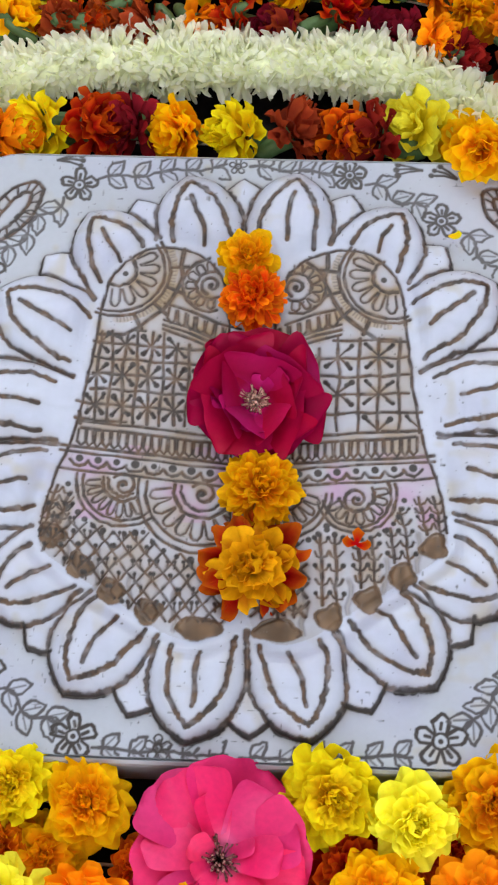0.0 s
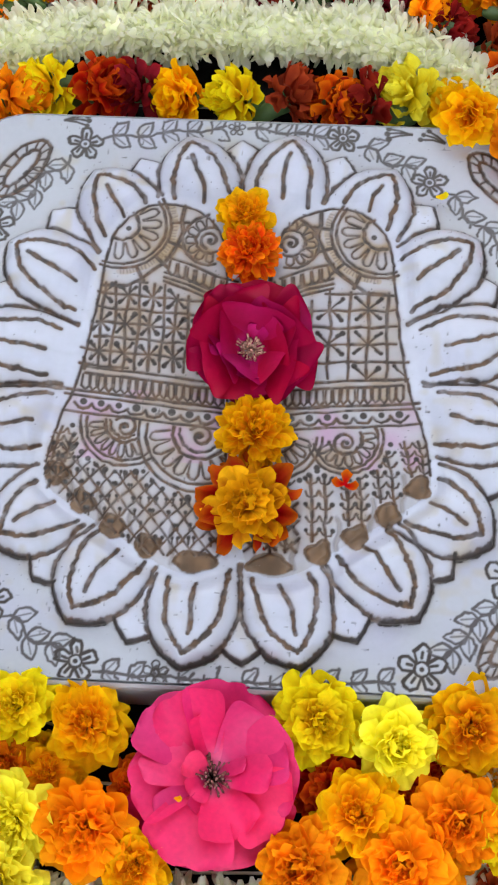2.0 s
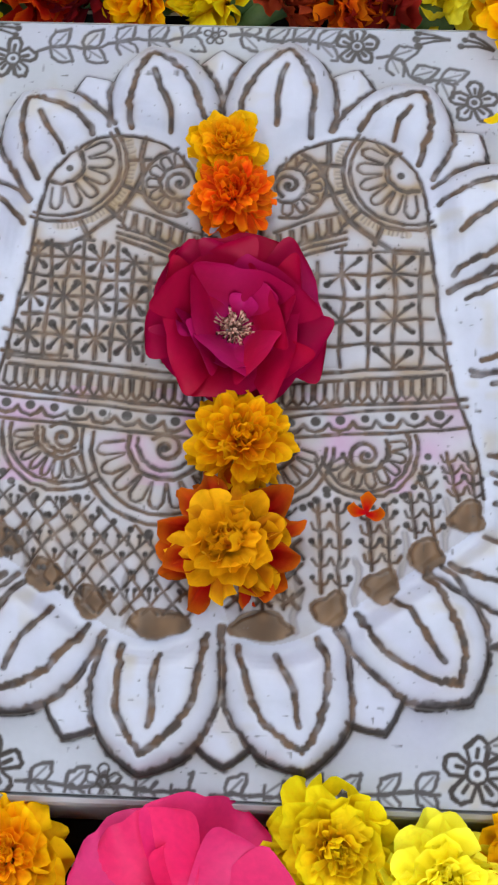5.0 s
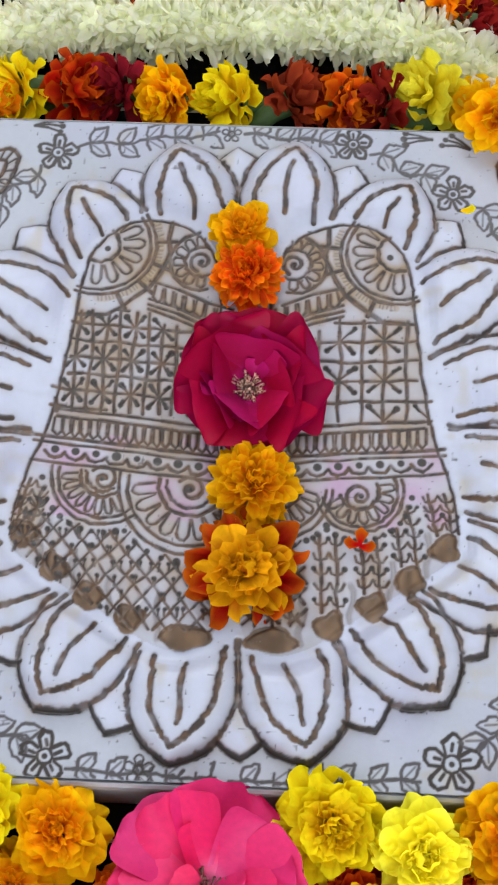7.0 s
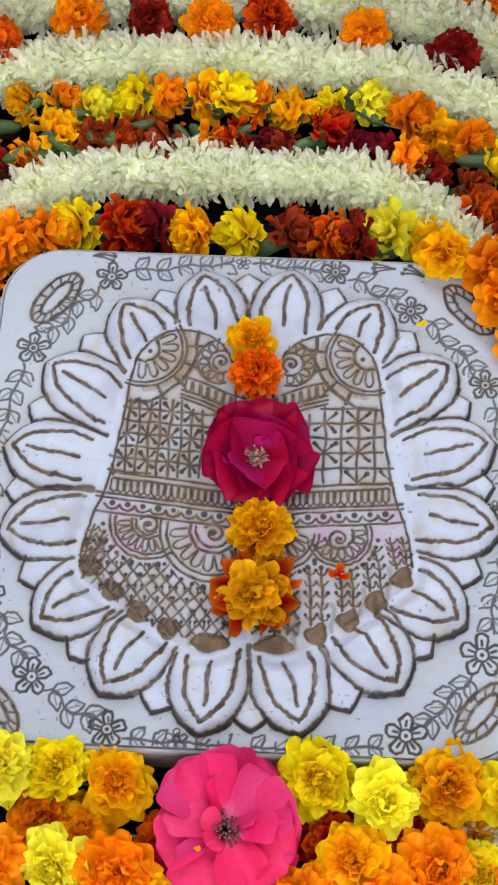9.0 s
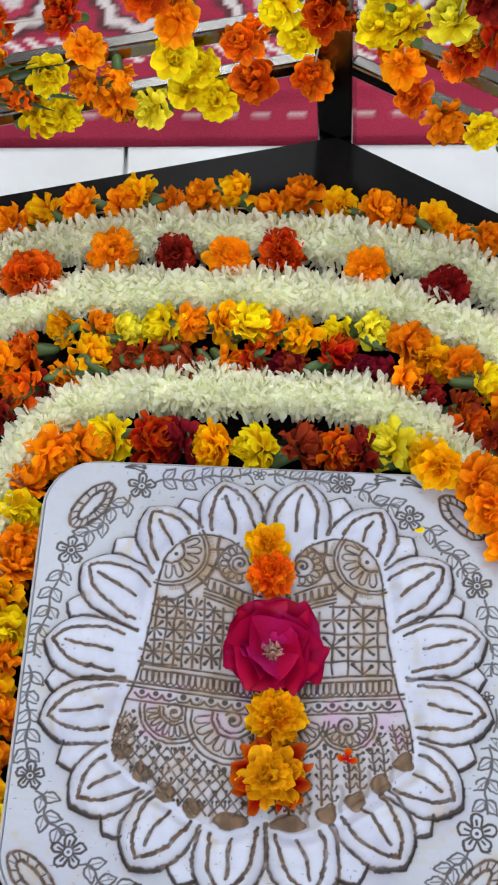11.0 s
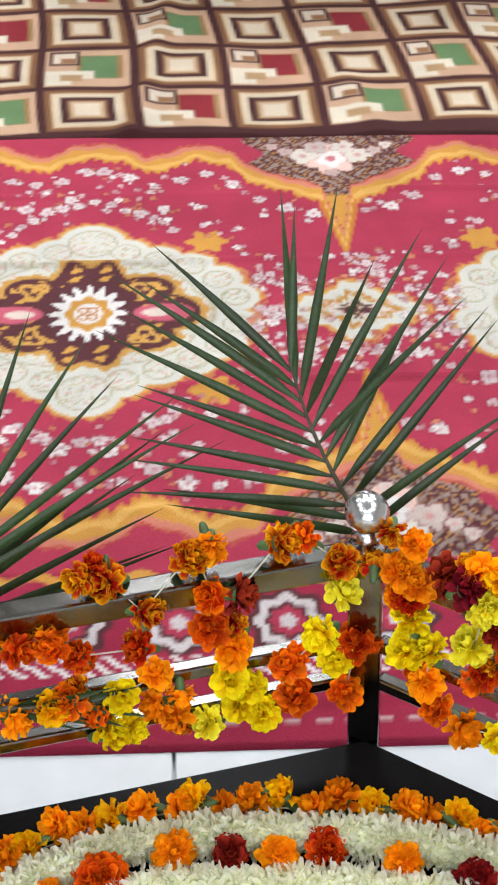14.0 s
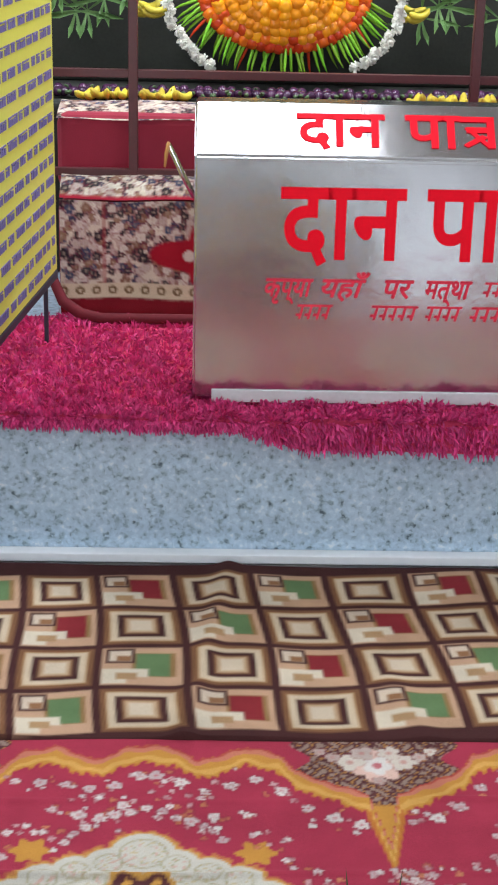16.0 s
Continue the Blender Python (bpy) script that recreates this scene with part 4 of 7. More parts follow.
# rows of petals from the rim inwards: count, rise in degrees, length, half width, start from the axis, height of the start
OPEN = ((11, -4, 0.86, 0.32, 0.14, -0.12), (12, 10, 0.80, 0.30, 0.14, -0.02), (12, 24, 0.70, 0.28, 0.14, 0.04), (12, 38, 0.56, 0.23, 0.15, 0.09), (14, 54, 0.40, 0.14, 0.14, 0.13), (14, 66, 0.34, 0.10, 0.09, 0.14), (12, 78, 0.30, 0.08, 0.04, 0.14))
RUFF = ((10, -8, 0.86, 0.29, 0.16, -0.12), (12, 8, 0.82, 0.28, 0.16, -0.02), (13, 20, 0.76, 0.27, 0.15, 0.05), (14, 33, 0.68, 0.25, 0.14, 0.10), (14, 47, 0.60, 0.22, 0.11, 0.13), (13, 62, 0.52, 0.18, 0.07, 0.14), (10, 78, 0.46, 0.15, 0.02, 0.14))
RIMMED = ((9, -6, 1.02, 0.27, 0.16, -0.14), (10, 6, 0.98, 0.27, 0.16, -0.06), (12, 16, 0.78, 0.27, 0.15, 0.04), (13, 32, 0.68, 0.25, 0.14, 0.10), (13, 47, 0.60, 0.22, 0.11, 0.14), (12, 62, 0.54, 0.18, 0.07, 0.16), (9, 78, 0.48, 0.15, 0.02, 0.16))
POM = ((14, -10, 0.82, 0.20, 0.20, -0.14), (16, 3, 0.82, 0.19, 0.20, -0.04), (18, 15, 0.78, 0.19, 0.18, 0.04), (18, 28, 0.70, 0.18, 0.16, 0.10), (17, 42, 0.60, 0.16, 0.13, 0.13), (15, 56, 0.48, 0.13, 0.09, 0.13), (12, 72, 0.38, 0.10, 0.03, 0.12))
SIDE = ((9, 0, 0.82, 0.30, 0.10, -0.12), (10, 22, 0.92, 0.33, 0.10, 0.0), (10, 40, 0.92, 0.30, 0.09, 0.1), (9, 56, 0.86, 0.27, 0.06, 0.16), (9, 74, 0.78, 0.21, 0.02, 0.2))


def marigold_mesh(style, seed, radius=0.026, rows=OPEN, rim=0.0, wild=1.0, crisp=False):
    """A ruffled head that opens towards +z, its heart at the origin."""
    rnd = random.Random(seed)
    fr, tone = [], []
    for layer, (count, rise, ln, wd, r0, z0) in enumerate(rows):
        off = rnd.uniform(0, 6.28)
        for k in range(count):
            az = off + 2 * math.pi * k / count + rnd.gauss(0, 0.14 * wild)
            el = radians(rise) + rnd.gauss(0, 0.17 * wild)
            out = np.array([math.cos(el) * math.cos(az), math.cos(el) * math.sin(az), math.sin(el)])
            acr = np.array([-math.sin(az), math.cos(az), rnd.gauss(0, 0.30 * wild)])
            acr /= np.linalg.norm(acr)
            up = np.cross(out, acr)
            up /= np.linalg.norm(up)
            fr.append(dict(base=np.array([math.cos(az) * r0, math.sin(az) * r0, z0]) * radius, along=out, across=acr, up=up, length=radius * ln * rnd.uniform(0.90, 1.05),
                           width=radius * wd * rnd.uniform(0.82, 1.15), curl=rnd.uniform(-0.45, 0.60), ruffle=radius * wd * rnd.uniform(0.16, 0.38), phase=rnd.uniform(0, 6)))
            tone.append(layer)
    n = len(fr)
    cols = 9 if crisp else 7
    v, f, tip = petals_np(fr, 5, cols, 5.6 if crisp else 4.8)
    if style in "RDFB":
        tip = tip**2.2
    size = len(v) // n
    lay, rs = np.repeat(np.array(tone), size), np.random.RandomState(seed + 1)
    if rim:  # red only on the outer rows, streaks of it further in
        streak = np.repeat(rs.rand(n) < 0.22, size)
        tip = np.where(lay < rim, np.clip(tip * 0.25, 0, 1), np.where(streak, 0.35 + 0.6 * tip, 0.82 + 0.18 * tip))
    elif style in "RDFB":
        own = np.repeat(rs.uniform(-0.30, 0.25, n), size)
        tip = np.clip(tip * {"F": 0.60, "B": 0.62}.get(style, 0.70) + own, 0, 1)
    elif rows is OPEN:
        tip = np.where(lay > 2, tip * 0.75, 0.35 + 0.65 * tip)
    pc = np.repeat(np.random.RandomState(seed).rand(n), size)
    v, f = welded(v, f, n, 5, cols)
    return mesh_np("marigold_head", v, f, M_PETAL[style], attrs={"tip": np.r_[tip, 0], "piece": np.r_[pc, 0.5]})


def calyx_mesh(seed):
    rnd = random.Random(seed)
    pr = [(0.0012, -0.030), (0.0032, -0.029), (0.0058, -0.025), (0.0072, -0.018), (0.0078, -0.010), (0.0092, -0.004), (0.0105, 0.001)]
    v, f = lathe_np([(r * rnd.uniform(0.92, 1.08), z) for r, z in pr], 10)
    return mesh_np("calyx", v, f, M_CALYX)


HEADS = {s: [marigold_mesh(s, 11 * k + ord(s), 0.0270, SIDE) for k in range(4)] for s in M_PETAL}
CALYX = [calyx_mesh(k) for k in range(2)]
BUD = mesh_np("stalk", *(lambda a: (a[0], quads_to_tris(a[1])))(lathe_np([(0.0, -0.016), (0.0030, -0.0135), (0.0052, -0.005), (0.0055, 0.004), (0.0040, 0.012), (0.0, 0.015)], 9)), M_CALYX)
R_FL = random.Random(77)


def head_on(parent, style, pos, axis, size=1.0, calyx=True, mesh=None):
    """One marigold head under a garland; axis is the way that it opens."""
    ax = Vector(axis).normalized()
    q = ax.to_track_quat("Z", "Y") @ Euler((0, 0, R_FL.uniform(0, 6.28))).to_quaternion()
    s = size * R_FL.uniform(0.9, 1.1)
    ob = child("marigold_head", mesh or R_FL.choice(HEADS[style]), parent, NAMES[style] + " marigold head", Matrix.LocRotScale(Vector(pos), q, (s, s * R_FL.uniform(0.85, 1.05), s)))
    if calyx:
        child("calyx", R_FL.choice(CALYX), ob, "green calyx")
    return ob


def ring(a, b_far, b_near, n, cx=-0.02, cy=0.0):
    """A rounded closed loop round the slab, from its near middle clockwise; returns a function of angle in degrees."""
    def at(deg):
        c, s = math.cos(radians(deg)), math.sin(radians(deg))
        b = b_far if s > 0 else b_near
        k = (abs(c) ** n + abs(s) ** n) ** (-1 / n)
        return cx + a * c * k, cy + b * s * k
    return at


def resample(fn, a0, a1, step):
    pts = np.array([fn(a) for a in np.linspace(a0, a1, 500)])
    d = np.r_[0, np.cumsum(np.hypot(*np.diff(pts, axis=0).T))]
    n = max(2, int(round(d[-1] / step)) + 1)
    s = np.linspace(0, d[-1], n)
    return np.stack([np.interp(s, d, pts[:, 0]), np.interp(s, d, pts[:, 1])], 1)


def garland_string(parent, pts, z):
    p = np.c_[pts, np.full(len(pts), z)]
    v, f = tube_np(p, 0.0011, 5)
    child("string", mesh_np("string", v, f, M_STRING), parent)


def marigold_garland(label, fn, a0, a1, step, colours, z=BED_Z + 0.02, lie=0.35, size=1.0, jitter=0.005, skip=()):
    th = thing("marigold_garland", label, "garland", "garlands round the slab")
    pts = resample(fn, a0, a1, step)
    garland_string(th, pts, BED_Z + 0.012)
    tan = np.gradient(pts, axis=0)
    rnd = random.Random(len(pts) * 7 + int(a0))
    for k, (p, t) in enumerate(zip(pts, tan)):
        if k in skip:
            continue
        s = colours[k % len(colours)] if isinstance(colours, str) else rnd.choice(colours)
        t = t / np.hypot(*t)
        side = (1 if t[1] < 0 else -1) if abs(t[1]) > 0.35 else (1 if rnd.random() < 0.6 else -1)
        ax = (side * t[0] + rnd.gauss(0, 0.35), side * t[1] + rnd.gauss(0, 0.35), lie + rnd.gauss(0, 0.35))
        if k % 2:
            q = Vector((-ax[0], -ax[1], 0.2)).to_track_quat("Z", "Y")
            child("stalk", BUD, th, "green flower stalk", Matrix.LocRotScale(Vector((p[0] + t[0] * step * 0.5 + rnd.gauss(0, 0.006), p[1] + t[1] * step * 0.5 + rnd.gauss(0, 0.006), z + 0.006)), q, (0.9, 0.9, 0.95)))
        head_on(th, s, (p[0] + rnd.gauss(0, jitter), p[1] + rnd.gauss(0, jitter), z + rnd.gauss(0, 0.003)), ax, size)
    return th


def jasmine_garland(label, fn, a0, a1, radius=0.025, density=52, seed=1):
    """A thick rope of narrow white buds that stick out all round."""
    th = thing("jasmine_garland", label, "garland", "garlands round the slab")
    pts = resample(fn, a0, a1, 0.004)
    garland_string(th, pts[::3], BED_Z + 0.015)
    rs = np.random.RandomState(seed)
    ln = 0.004 * len(pts)
    n = int(ln * 100 * density)
    k = rs.rand(n) * (len(pts) - 1)
    i = k.astype(int)
    fr = (k - i)[:, None]
    c2 = pts[i] * (1 - fr) + pts[np.minimum(i + 1, len(pts) - 1)] * fr
    tn = np.gradient(pts, axis=0)[i]
    tn /= np.hypot(*tn.T)[:, None]
    c = np.c_[c2, np.full(n, BED_Z + 0.018)]
    t3 = np.c_[tn, np.zeros(n)]
    nr = np.c_[-tn[:, 1], tn[:, 0], np.zeros(n)]
    up = np.array([0, 0, 1.0])
    psi = rs.uniform(-0.35, np.pi + 0.35, n)
    rad = nr * np.cos(psi)[:, None] + up * np.sin(psi)[:, None]
    lean = rs.normal(0, 0.55, n)[:, None]
    ax = rad + t3 * lean + rs.normal(0, 0.28, (n, 3))
    ax /= np.linalg.norm(ax, axis=1)[:, None]
    ac = np.cross(ax, t3 + rs.normal(0, 0.8, (n, 3)))
    ac /= np.linalg.norm(ac, axis=1)[:, None] + 1e-9
    nm = np.cross(ax, ac)
    big = 1 + 0.18 * np.sin(c2[:, 0] * 40 + seed) * np.cos(c2[:, 1] * 33)
    r0 = radius * rs.uniform(0.25, 0.72, n) * big
    L = rs.uniform(0.010, 0.0170, n)
    w = rs.uniform(0.0022, 0.0042, n)
    base = c + rad * r0[:, None] * np.array([1, 1, 0.95])
    u = np.array([0, 0.35, 0.75, 1.0])
    wu = np.array([0.35, 0.75, 1.0, 0.45])
    bend = rs.uniform(-0.35, 0.35, n)
    P = base[:, None] + ax[:, None] * (L[:, None] * u)[..., None] + nm[:, None] * (L[:, None] * bend[:, None] * u**2)[..., None]
    e = ac[:, None] * (w[:, None] * wu)[..., None]
    fold = nm[:, None] * (w[:, None] * wu * 0.5)[..., None]
    V = np.stack([P - e + fold, P - fold * 0.6, P + e + fold], 2).reshape(n, 12, 3)
    q = []
    for a in range(3):
        for b in range(2):
            q.append((a * 3 + b, a * 3 + b + 1, a * 3 + 4 + b, a * 3 + 3 + b))
    F = (np.array(q)[None] + (np.arange(n) * 12)[:, None, None]).reshape(-1, 4)
    tip = np.broadcast_to(u[None, :, None], (n, 4, 3)).reshape(-1)
    ob = child("blossoms", mesh_np("blossoms", V.reshape(-1, 3), F, M_JASMINE, attrs={"tip": tip}), th)
    ob["kind"] = "stuff"
    core = np.c_[pts[::4], np.full(len(pts[::4]), BED_Z + 0.016)]
    v, f = tube_np(core, radius * 0.62, 10)
    child("core", mesh_np("core", v, f, M_STALK), th, "pale green stalks inside the rope")
    return th


M_JASMINE = shade("jasmine_petal", (0.93, 0.94, 0.68), 0.55, vary=0.04, scale=40, fine=300, bump=0.05, random=0.05, trans=0.58, tip=(0.98, 0.985, 0.90), spec=0.2)
M_STALK = shade("jasmine_stalk", (0.88, 0.90, 0.64), 0.7, vary=0.2, scale=60, fine=300)

CX = -0.035
jasmine_garland("thick rope of white jasmine lying next to the slab", ring(0.232, 0.289, 0.352, 3.6, -0.028), 0, 360, seed=1)
jasmine_garland("thick rope of white jasmine on the granite bed", ring(0.36, 0.405, 0.452, 3.0, CX), 0, 360, 0.0265, 52, seed=2)
jasmine_garland("thick rope of white jasmine near the plinth's rim", ring(0.436, 0.475, 0.502, 2.6, CX), 0, 360, 0.0275, 52, seed=3)
marigold_garland("string of orange marigold heads along the plinth's rim", ring(0.478, 0.518, 0.535, 2.5, CX), 0, 358, 0.033, "OAOOAO", size=0.92, lie=1.1)
marigold_garland("string of mixed marigold heads between jasmine ropes", ring(0.318, 0.362, 0.415, 3.0, CX), 0, 357, 0.030, "OYAOYPOAROOYOAOPYA", size=0.90, lie=0.6)
marigold_garland("string of maroon and orange marigold heads between jasmine ropes", ring(0.288, 0.325, 0.388, 3.0, CX), 0, 357, 0.0255, "DDRODDRDAODRDDODDR", size=0.88, lie=0.5)

# inner string: heads threaded one by one along the far and the left edge of the slab
inner = thing("marigold_garland", "string of mixed marigold heads with green calyxes against the slab", "garland", "garlands round the slab")
far_heads = ((-0.21, 0.214, "O"), (-0.179, 0.219, "O"), (-0.15, 0.231, "Y"), (-0.117, 0.230, "R"), (-0.086, 0.232, "D"), (-0.052, 0.226, "A"), (-0.011, 0.226, "Y"), (0.023, 0.228, "D"),
             (0.057, 0.229, "R"), (0.085, 0.223, "D"), (0.115, 0.234, "P"), (0.151, 0.222, "A"))
for x, y, s in far_heads:
    side = R_FL.choice((-1, 1))
    head_on(inner, s, (x, y, BED_Z + 0.024), (side * 0.8, R_FL.gauss(-0.25, 0.3), 0.55 + R_FL.gauss(0, 0.2)), 1.06)
pts = resample(ring(0.212, 0.226, 0.226, 7, -0.018), 118, 62, 0.02)
garland_string(inner, pts, BED_Z + 0.012)
for k, s in enumerate("OYOOAYOAOOAYO"):
    y = 0.175 - 0.0285 * k
    if y > -0.195:
        head_on(inner, s, (-0.228 - 0.004 * math.sin(k * 2.1), y, BED_Z + 0.024), (R_FL.gauss(0.3, 0.3), R_FL.choice((-1, 1)) * 0.6, 0.7), 0.95)
for k, s in enumerate("OOAYOOYOAOOYA"):
    y = 0.185 - 0.0295 * k
    if y > -0.195:
        head_on(inner, s, (0.19 + min(0.046, 0.022 * k) + 0.003 * math.sin(k * 1.7), y, BED_Z + 0.026), (R_FL.gauss(-0.3, 0.3), R_FL.choice((-1, 1)) * 0.6, 0.7), 1.1 if k < 2 else 0.95)

for x, y, z, s, ax in ((0.152, 0.196, 0.010, "A", (-0.2, -0.6, 0.6)), (0.186, 0.180, 0.012, "O", (0.3, -0.3, 0.9)), (0.199, 0.152, 0.014, "O", (-0.4, -0.5, 0.7)), (0.214, 0.122, 0.004, "O", (-0.2, -0.6, 0.7))):
    head_on(inner, s, (x, y, z), ax, 1.0)

FULL = {s: [marigold_mesh(s, 301 + 13 * k + ord(s), 0.0315, OPEN if s in "AYP" else RUFF, 0, 1.25, True) for k in range(3)] for s in "OAYPBRD"}
# loose heads laid between the two outer jasmine ropes
for x, y, s, z, size in ((-0.303, 0.379, "O", 0.028, 1.0), (-0.248, 0.405, "R", 0.032, 1.15), (-0.171, 0.440, "O", 0.03, 1.25), (-0.107, 0.442, "D", 0.03, 1.0), (-0.054, 0.440, "O", 0.03, 1.0),
                         (0.0, 0.449, "R", 0.03, 1.05), (0.085, 0.434, "O", 0.03, 1.05), (0.162, 0.414, "D", 0.03, 1.0), (0.24, 0.385, "O", 0.03, 1.0), (-0.352, 0.32, "R", 0.03, 1.0), (-0.385, 0.25, "O", 0.03, 1.0)):
    ob = thing("marigold", "", "", m=Matrix.Translation((x, y, BED_Z + z)))
    head_on(ob, s, (0, 0, 0), (R_FL.gauss(0, 0.2), -0.35 + R_FL.gauss(0, 0.15), 1.0), size * 0.86, mesh=FULL[s][R_FL.randrange(3)])
    tagged(ob, "loose " + NAMES[s] + " marigold head lying on the jasmine ropes", "flower", "loose marigold heads")

# big open heads in front of the slab, in two strings
for lab, heads in (("string of large yellow marigold heads along the slab's front edge", ((-0.165, -0.230, "P", 1.0), (-0.124, -0.230, "Y", 1.0), (-0.079, -0.240, "A", 1.0), (0.062, -0.231, "Y", 1.08), (0.11, -0.243, "P", 1.0), (0.155, -0.231, "A", 1.08), (0.198, -0.235, "Y", 1.0))),
                   ("string of large orange marigold heads in front of the slab", ((-0.165, -0.30, "O", 1.0), (-0.118, -0.299, "P", 1.0), (-0.075, -0.302, "O", 1.1), (-0.043, -0.322, "A", 0.9), (0.056, -0.318, "O", 1.05), (0.088, -0.287, "A", 1.0), (0.116, -0.313, "O", 1.15),
                                                                                    (0.147, -0.287, "O", 1.0), (0.174, -0.29, "Y", 0.9), (-0.124, -0.335, "P", 0.9), (0.2, -0.31, "O", 1.0))),
                   ("string of drooping orange and rust marigold heads below the larger ones", ((-0.133, -0.264, "O", 0.9), (-0.105, -0.268, "A", 0.85), (0.072, -0.268, "R", 0.9), (0.105, -0.275, "R", 0.8), (0.135, -0.262, "R", 0.85), (0.17, -0.262, "A", 0.9), (-0.05, -0.27, "R", 0.7)))):
    th = thing("marigold_garland", lab, "garland", "garlands round the slab")
    low = "drooping" in lab
    garland_string(th, np.array([(h[0], h[1]) for h in sorted(heads)]), BED_Z + 0.008)
    for x, y, s, size in heads:
        head_on(th, s, (x, y, BED_Z + (0.026 if low else 0.048)), (R_FL.gauss(0, 0.18), R_FL.gauss(-0.15, 0.15), 1.0), size, mesh=FULL[s][R_FL.randrange(3)])


# ---- roses and marigolds laid on the slab ----
def rose(label, x, y, z, radius, colour, tip, heart, seed, layers, tilt=(0.0, 0.0), pale=0.12):
    """layers, from outside: count, start, length, half width, rise, outward bend, turn, looseness."""
    rnd = random.Random(seed)
    mat = shade(label.split()[0] + "_rose_petal", colour, 0.42, vary=0.12, scale=22, fine=260, bump=0.15, dist=0.0006, random=0.15, trans=0.2, tip=tip, spec=0.15)
    th = thing("rose", label, "flower", m=pose(x, y, z, tilt[0], tilt[1], 0))
    for count, r_in, ln, wd, rise, curl, off, loose in layers:
        for k in range(count):
            az = 2 * math.pi * (k + off) / count + rnd.gauss(0, 0.12 + 0.2 * loose)
            out = np.array([math.cos(az), math.sin(az), 0])
            acr = np.array([-math.sin(az), math.cos(az), 0])
            nr, nc = 11, 13
            u = (1 - (1 - np.linspace(0, 1, nr)) ** 1.5)[:, None]
            v = np.linspace(-1, 1, nc)[None]
            lg, w = ln * radius * rnd.uniform(0.9, 1.1), wd * radius * rnd.uniform(0.9, 1.1)
            width = w * (0.16 + 0.84 * u**0.75) * np.sqrt(np.clip(1 - (0.93 * u) ** 7, 0, 1))
            el = rise + rnd.gauss(0, 0.05 + 0.2 * loose)
            arc = el - curl * u  # the petal leaves the heart at el and bends outwards
            du = np.diff(u, axis=0, prepend=0)
            rr = r_in * radius + np.cumsum(np.cos(arc) * du, 0) * lg * (1 - 0.16 * v**2 * u - 0.05 * np.exp(-((v - 0.15) / 0.22) ** 2) * u**4)
            zz = np.cumsum(np.sin(arc) * du, 0) * lg
            cup = 0.20 * w * v**2 * np.sin(u * np.pi * 0.8)
            ruf = (0.05 + 0.25 * loose) * w * np.sin(v * 3.4 + rnd.uniform(0, 6)) * u**2 + (0.02 + 0.10 * loose) * w * np.sin(v * 7 + rnd.uniform(0, 6)) * u**3
            tw = rnd.gauss(0, 0.06 + 0.35 * loose)
            P = out * rr[..., None] + acr * (width * v)[..., None] + np.array([0, 0, 1.0]) * (zz + cup + ruf + tw * width * v)[..., None]
            i = np.arange(nr - 1)[:, None] * nc
            j = np.arange(nc - 1)[None]
            f = np.stack([i + j, i + j + 1, i + nc + j + 1, i + nc + j], -1).reshape(-1, 4)
            t = np.clip(np.broadcast_to(1 - u * 3.2, (nr, nc)), 0, 1) + pale * np.exp(-(((v - 0.2) / 0.5) ** 2)) * u * rnd.random() + (0.16 if pale < 0.1 else 0.03) * rnd.random() + 2.2 * loose * pale * u
            child("petal", mesh_np("petal", P.reshape(-1, 3), f, mat, attrs={"tip": t.ravel()}), th)
    st = shade(label.split()[0] + "_stamen", heart, 0.6, vary=0.2, random=0.3)
    V, F, o = [], [], 0
    for k in range(90):
        az, q = rnd.uniform(0, 6.28), rnd.uniform(0.02, 0.20) * radius
        top = np.array([math.cos(az) * q * 1.5, math.sin(az) * q * 1.5, radius * rnd.uniform(0.10, 0.22)])
        v, f = tube_np([(math.cos(az) * q * 0.4, math.sin(az) * q * 0.4, 0), top * np.array([0.75, 0.75, 0.7]), top, top + np.array([0, 0, radius * 0.02])], [0.0003, 0.0003, 0.0009, 0.0007], 5)
        V.append(v)
        F.append(f + o)
        o += len(v)
    child("heart", mesh_np("heart", np.vstack(V), quads_to_tris(np.vstack(F)), st), th, "cluster of dry stamens")
    return th


rose("crimson rose, open, lying on the carved footprints", 0.0075, 0.011, 0.006, 0.0385, (0.32, 0.0, 0.028), (0.70, 0.020, 0.26), (0.72, 0.46, 0.36), 5,
     ((5, 0.10, 1.02, 1.04, 0.40, 0.20, 0.30, 0.01), (5, 0.10, 0.98, 1.06, 0.74, 0.25, 0.80, 0.01), (5, 0.12, 0.80, 0.78, 0.95, 0.0, 0.45, 0.12), (5, 0.15, 0.66, 0.44, 0.95, 0.5, 0.1, 0.5), (4, 0.11, 0.42, 0.24, 0.9, 0.6, 0.6, 0.7)), (15, 3), 0.34)
rose("pink rose, fully open, lying among the marigolds", -0.001, -0.268, BED_Z + 0.044, 0.0535, (0.74, 0.007, 0.125), (0.90, 0.20, 0.42), (0.20, 0.075, 0.070), 8,
     ((5, 0.08, 1.06, 0.66, 0.20, 0.30, 0.1, 0.4), (5, 0.07, 1.02, 0.60, 0.55, 0.45, 0.6, 0.45), (5, 0.06, 0.80, 0.42, 0.90, 0.85, 0.2, 0.6), (4, 0.06, 0.46, 0.20, 1.0, 0.7, 0.3, 0.7)), (6, 0), 0.06)
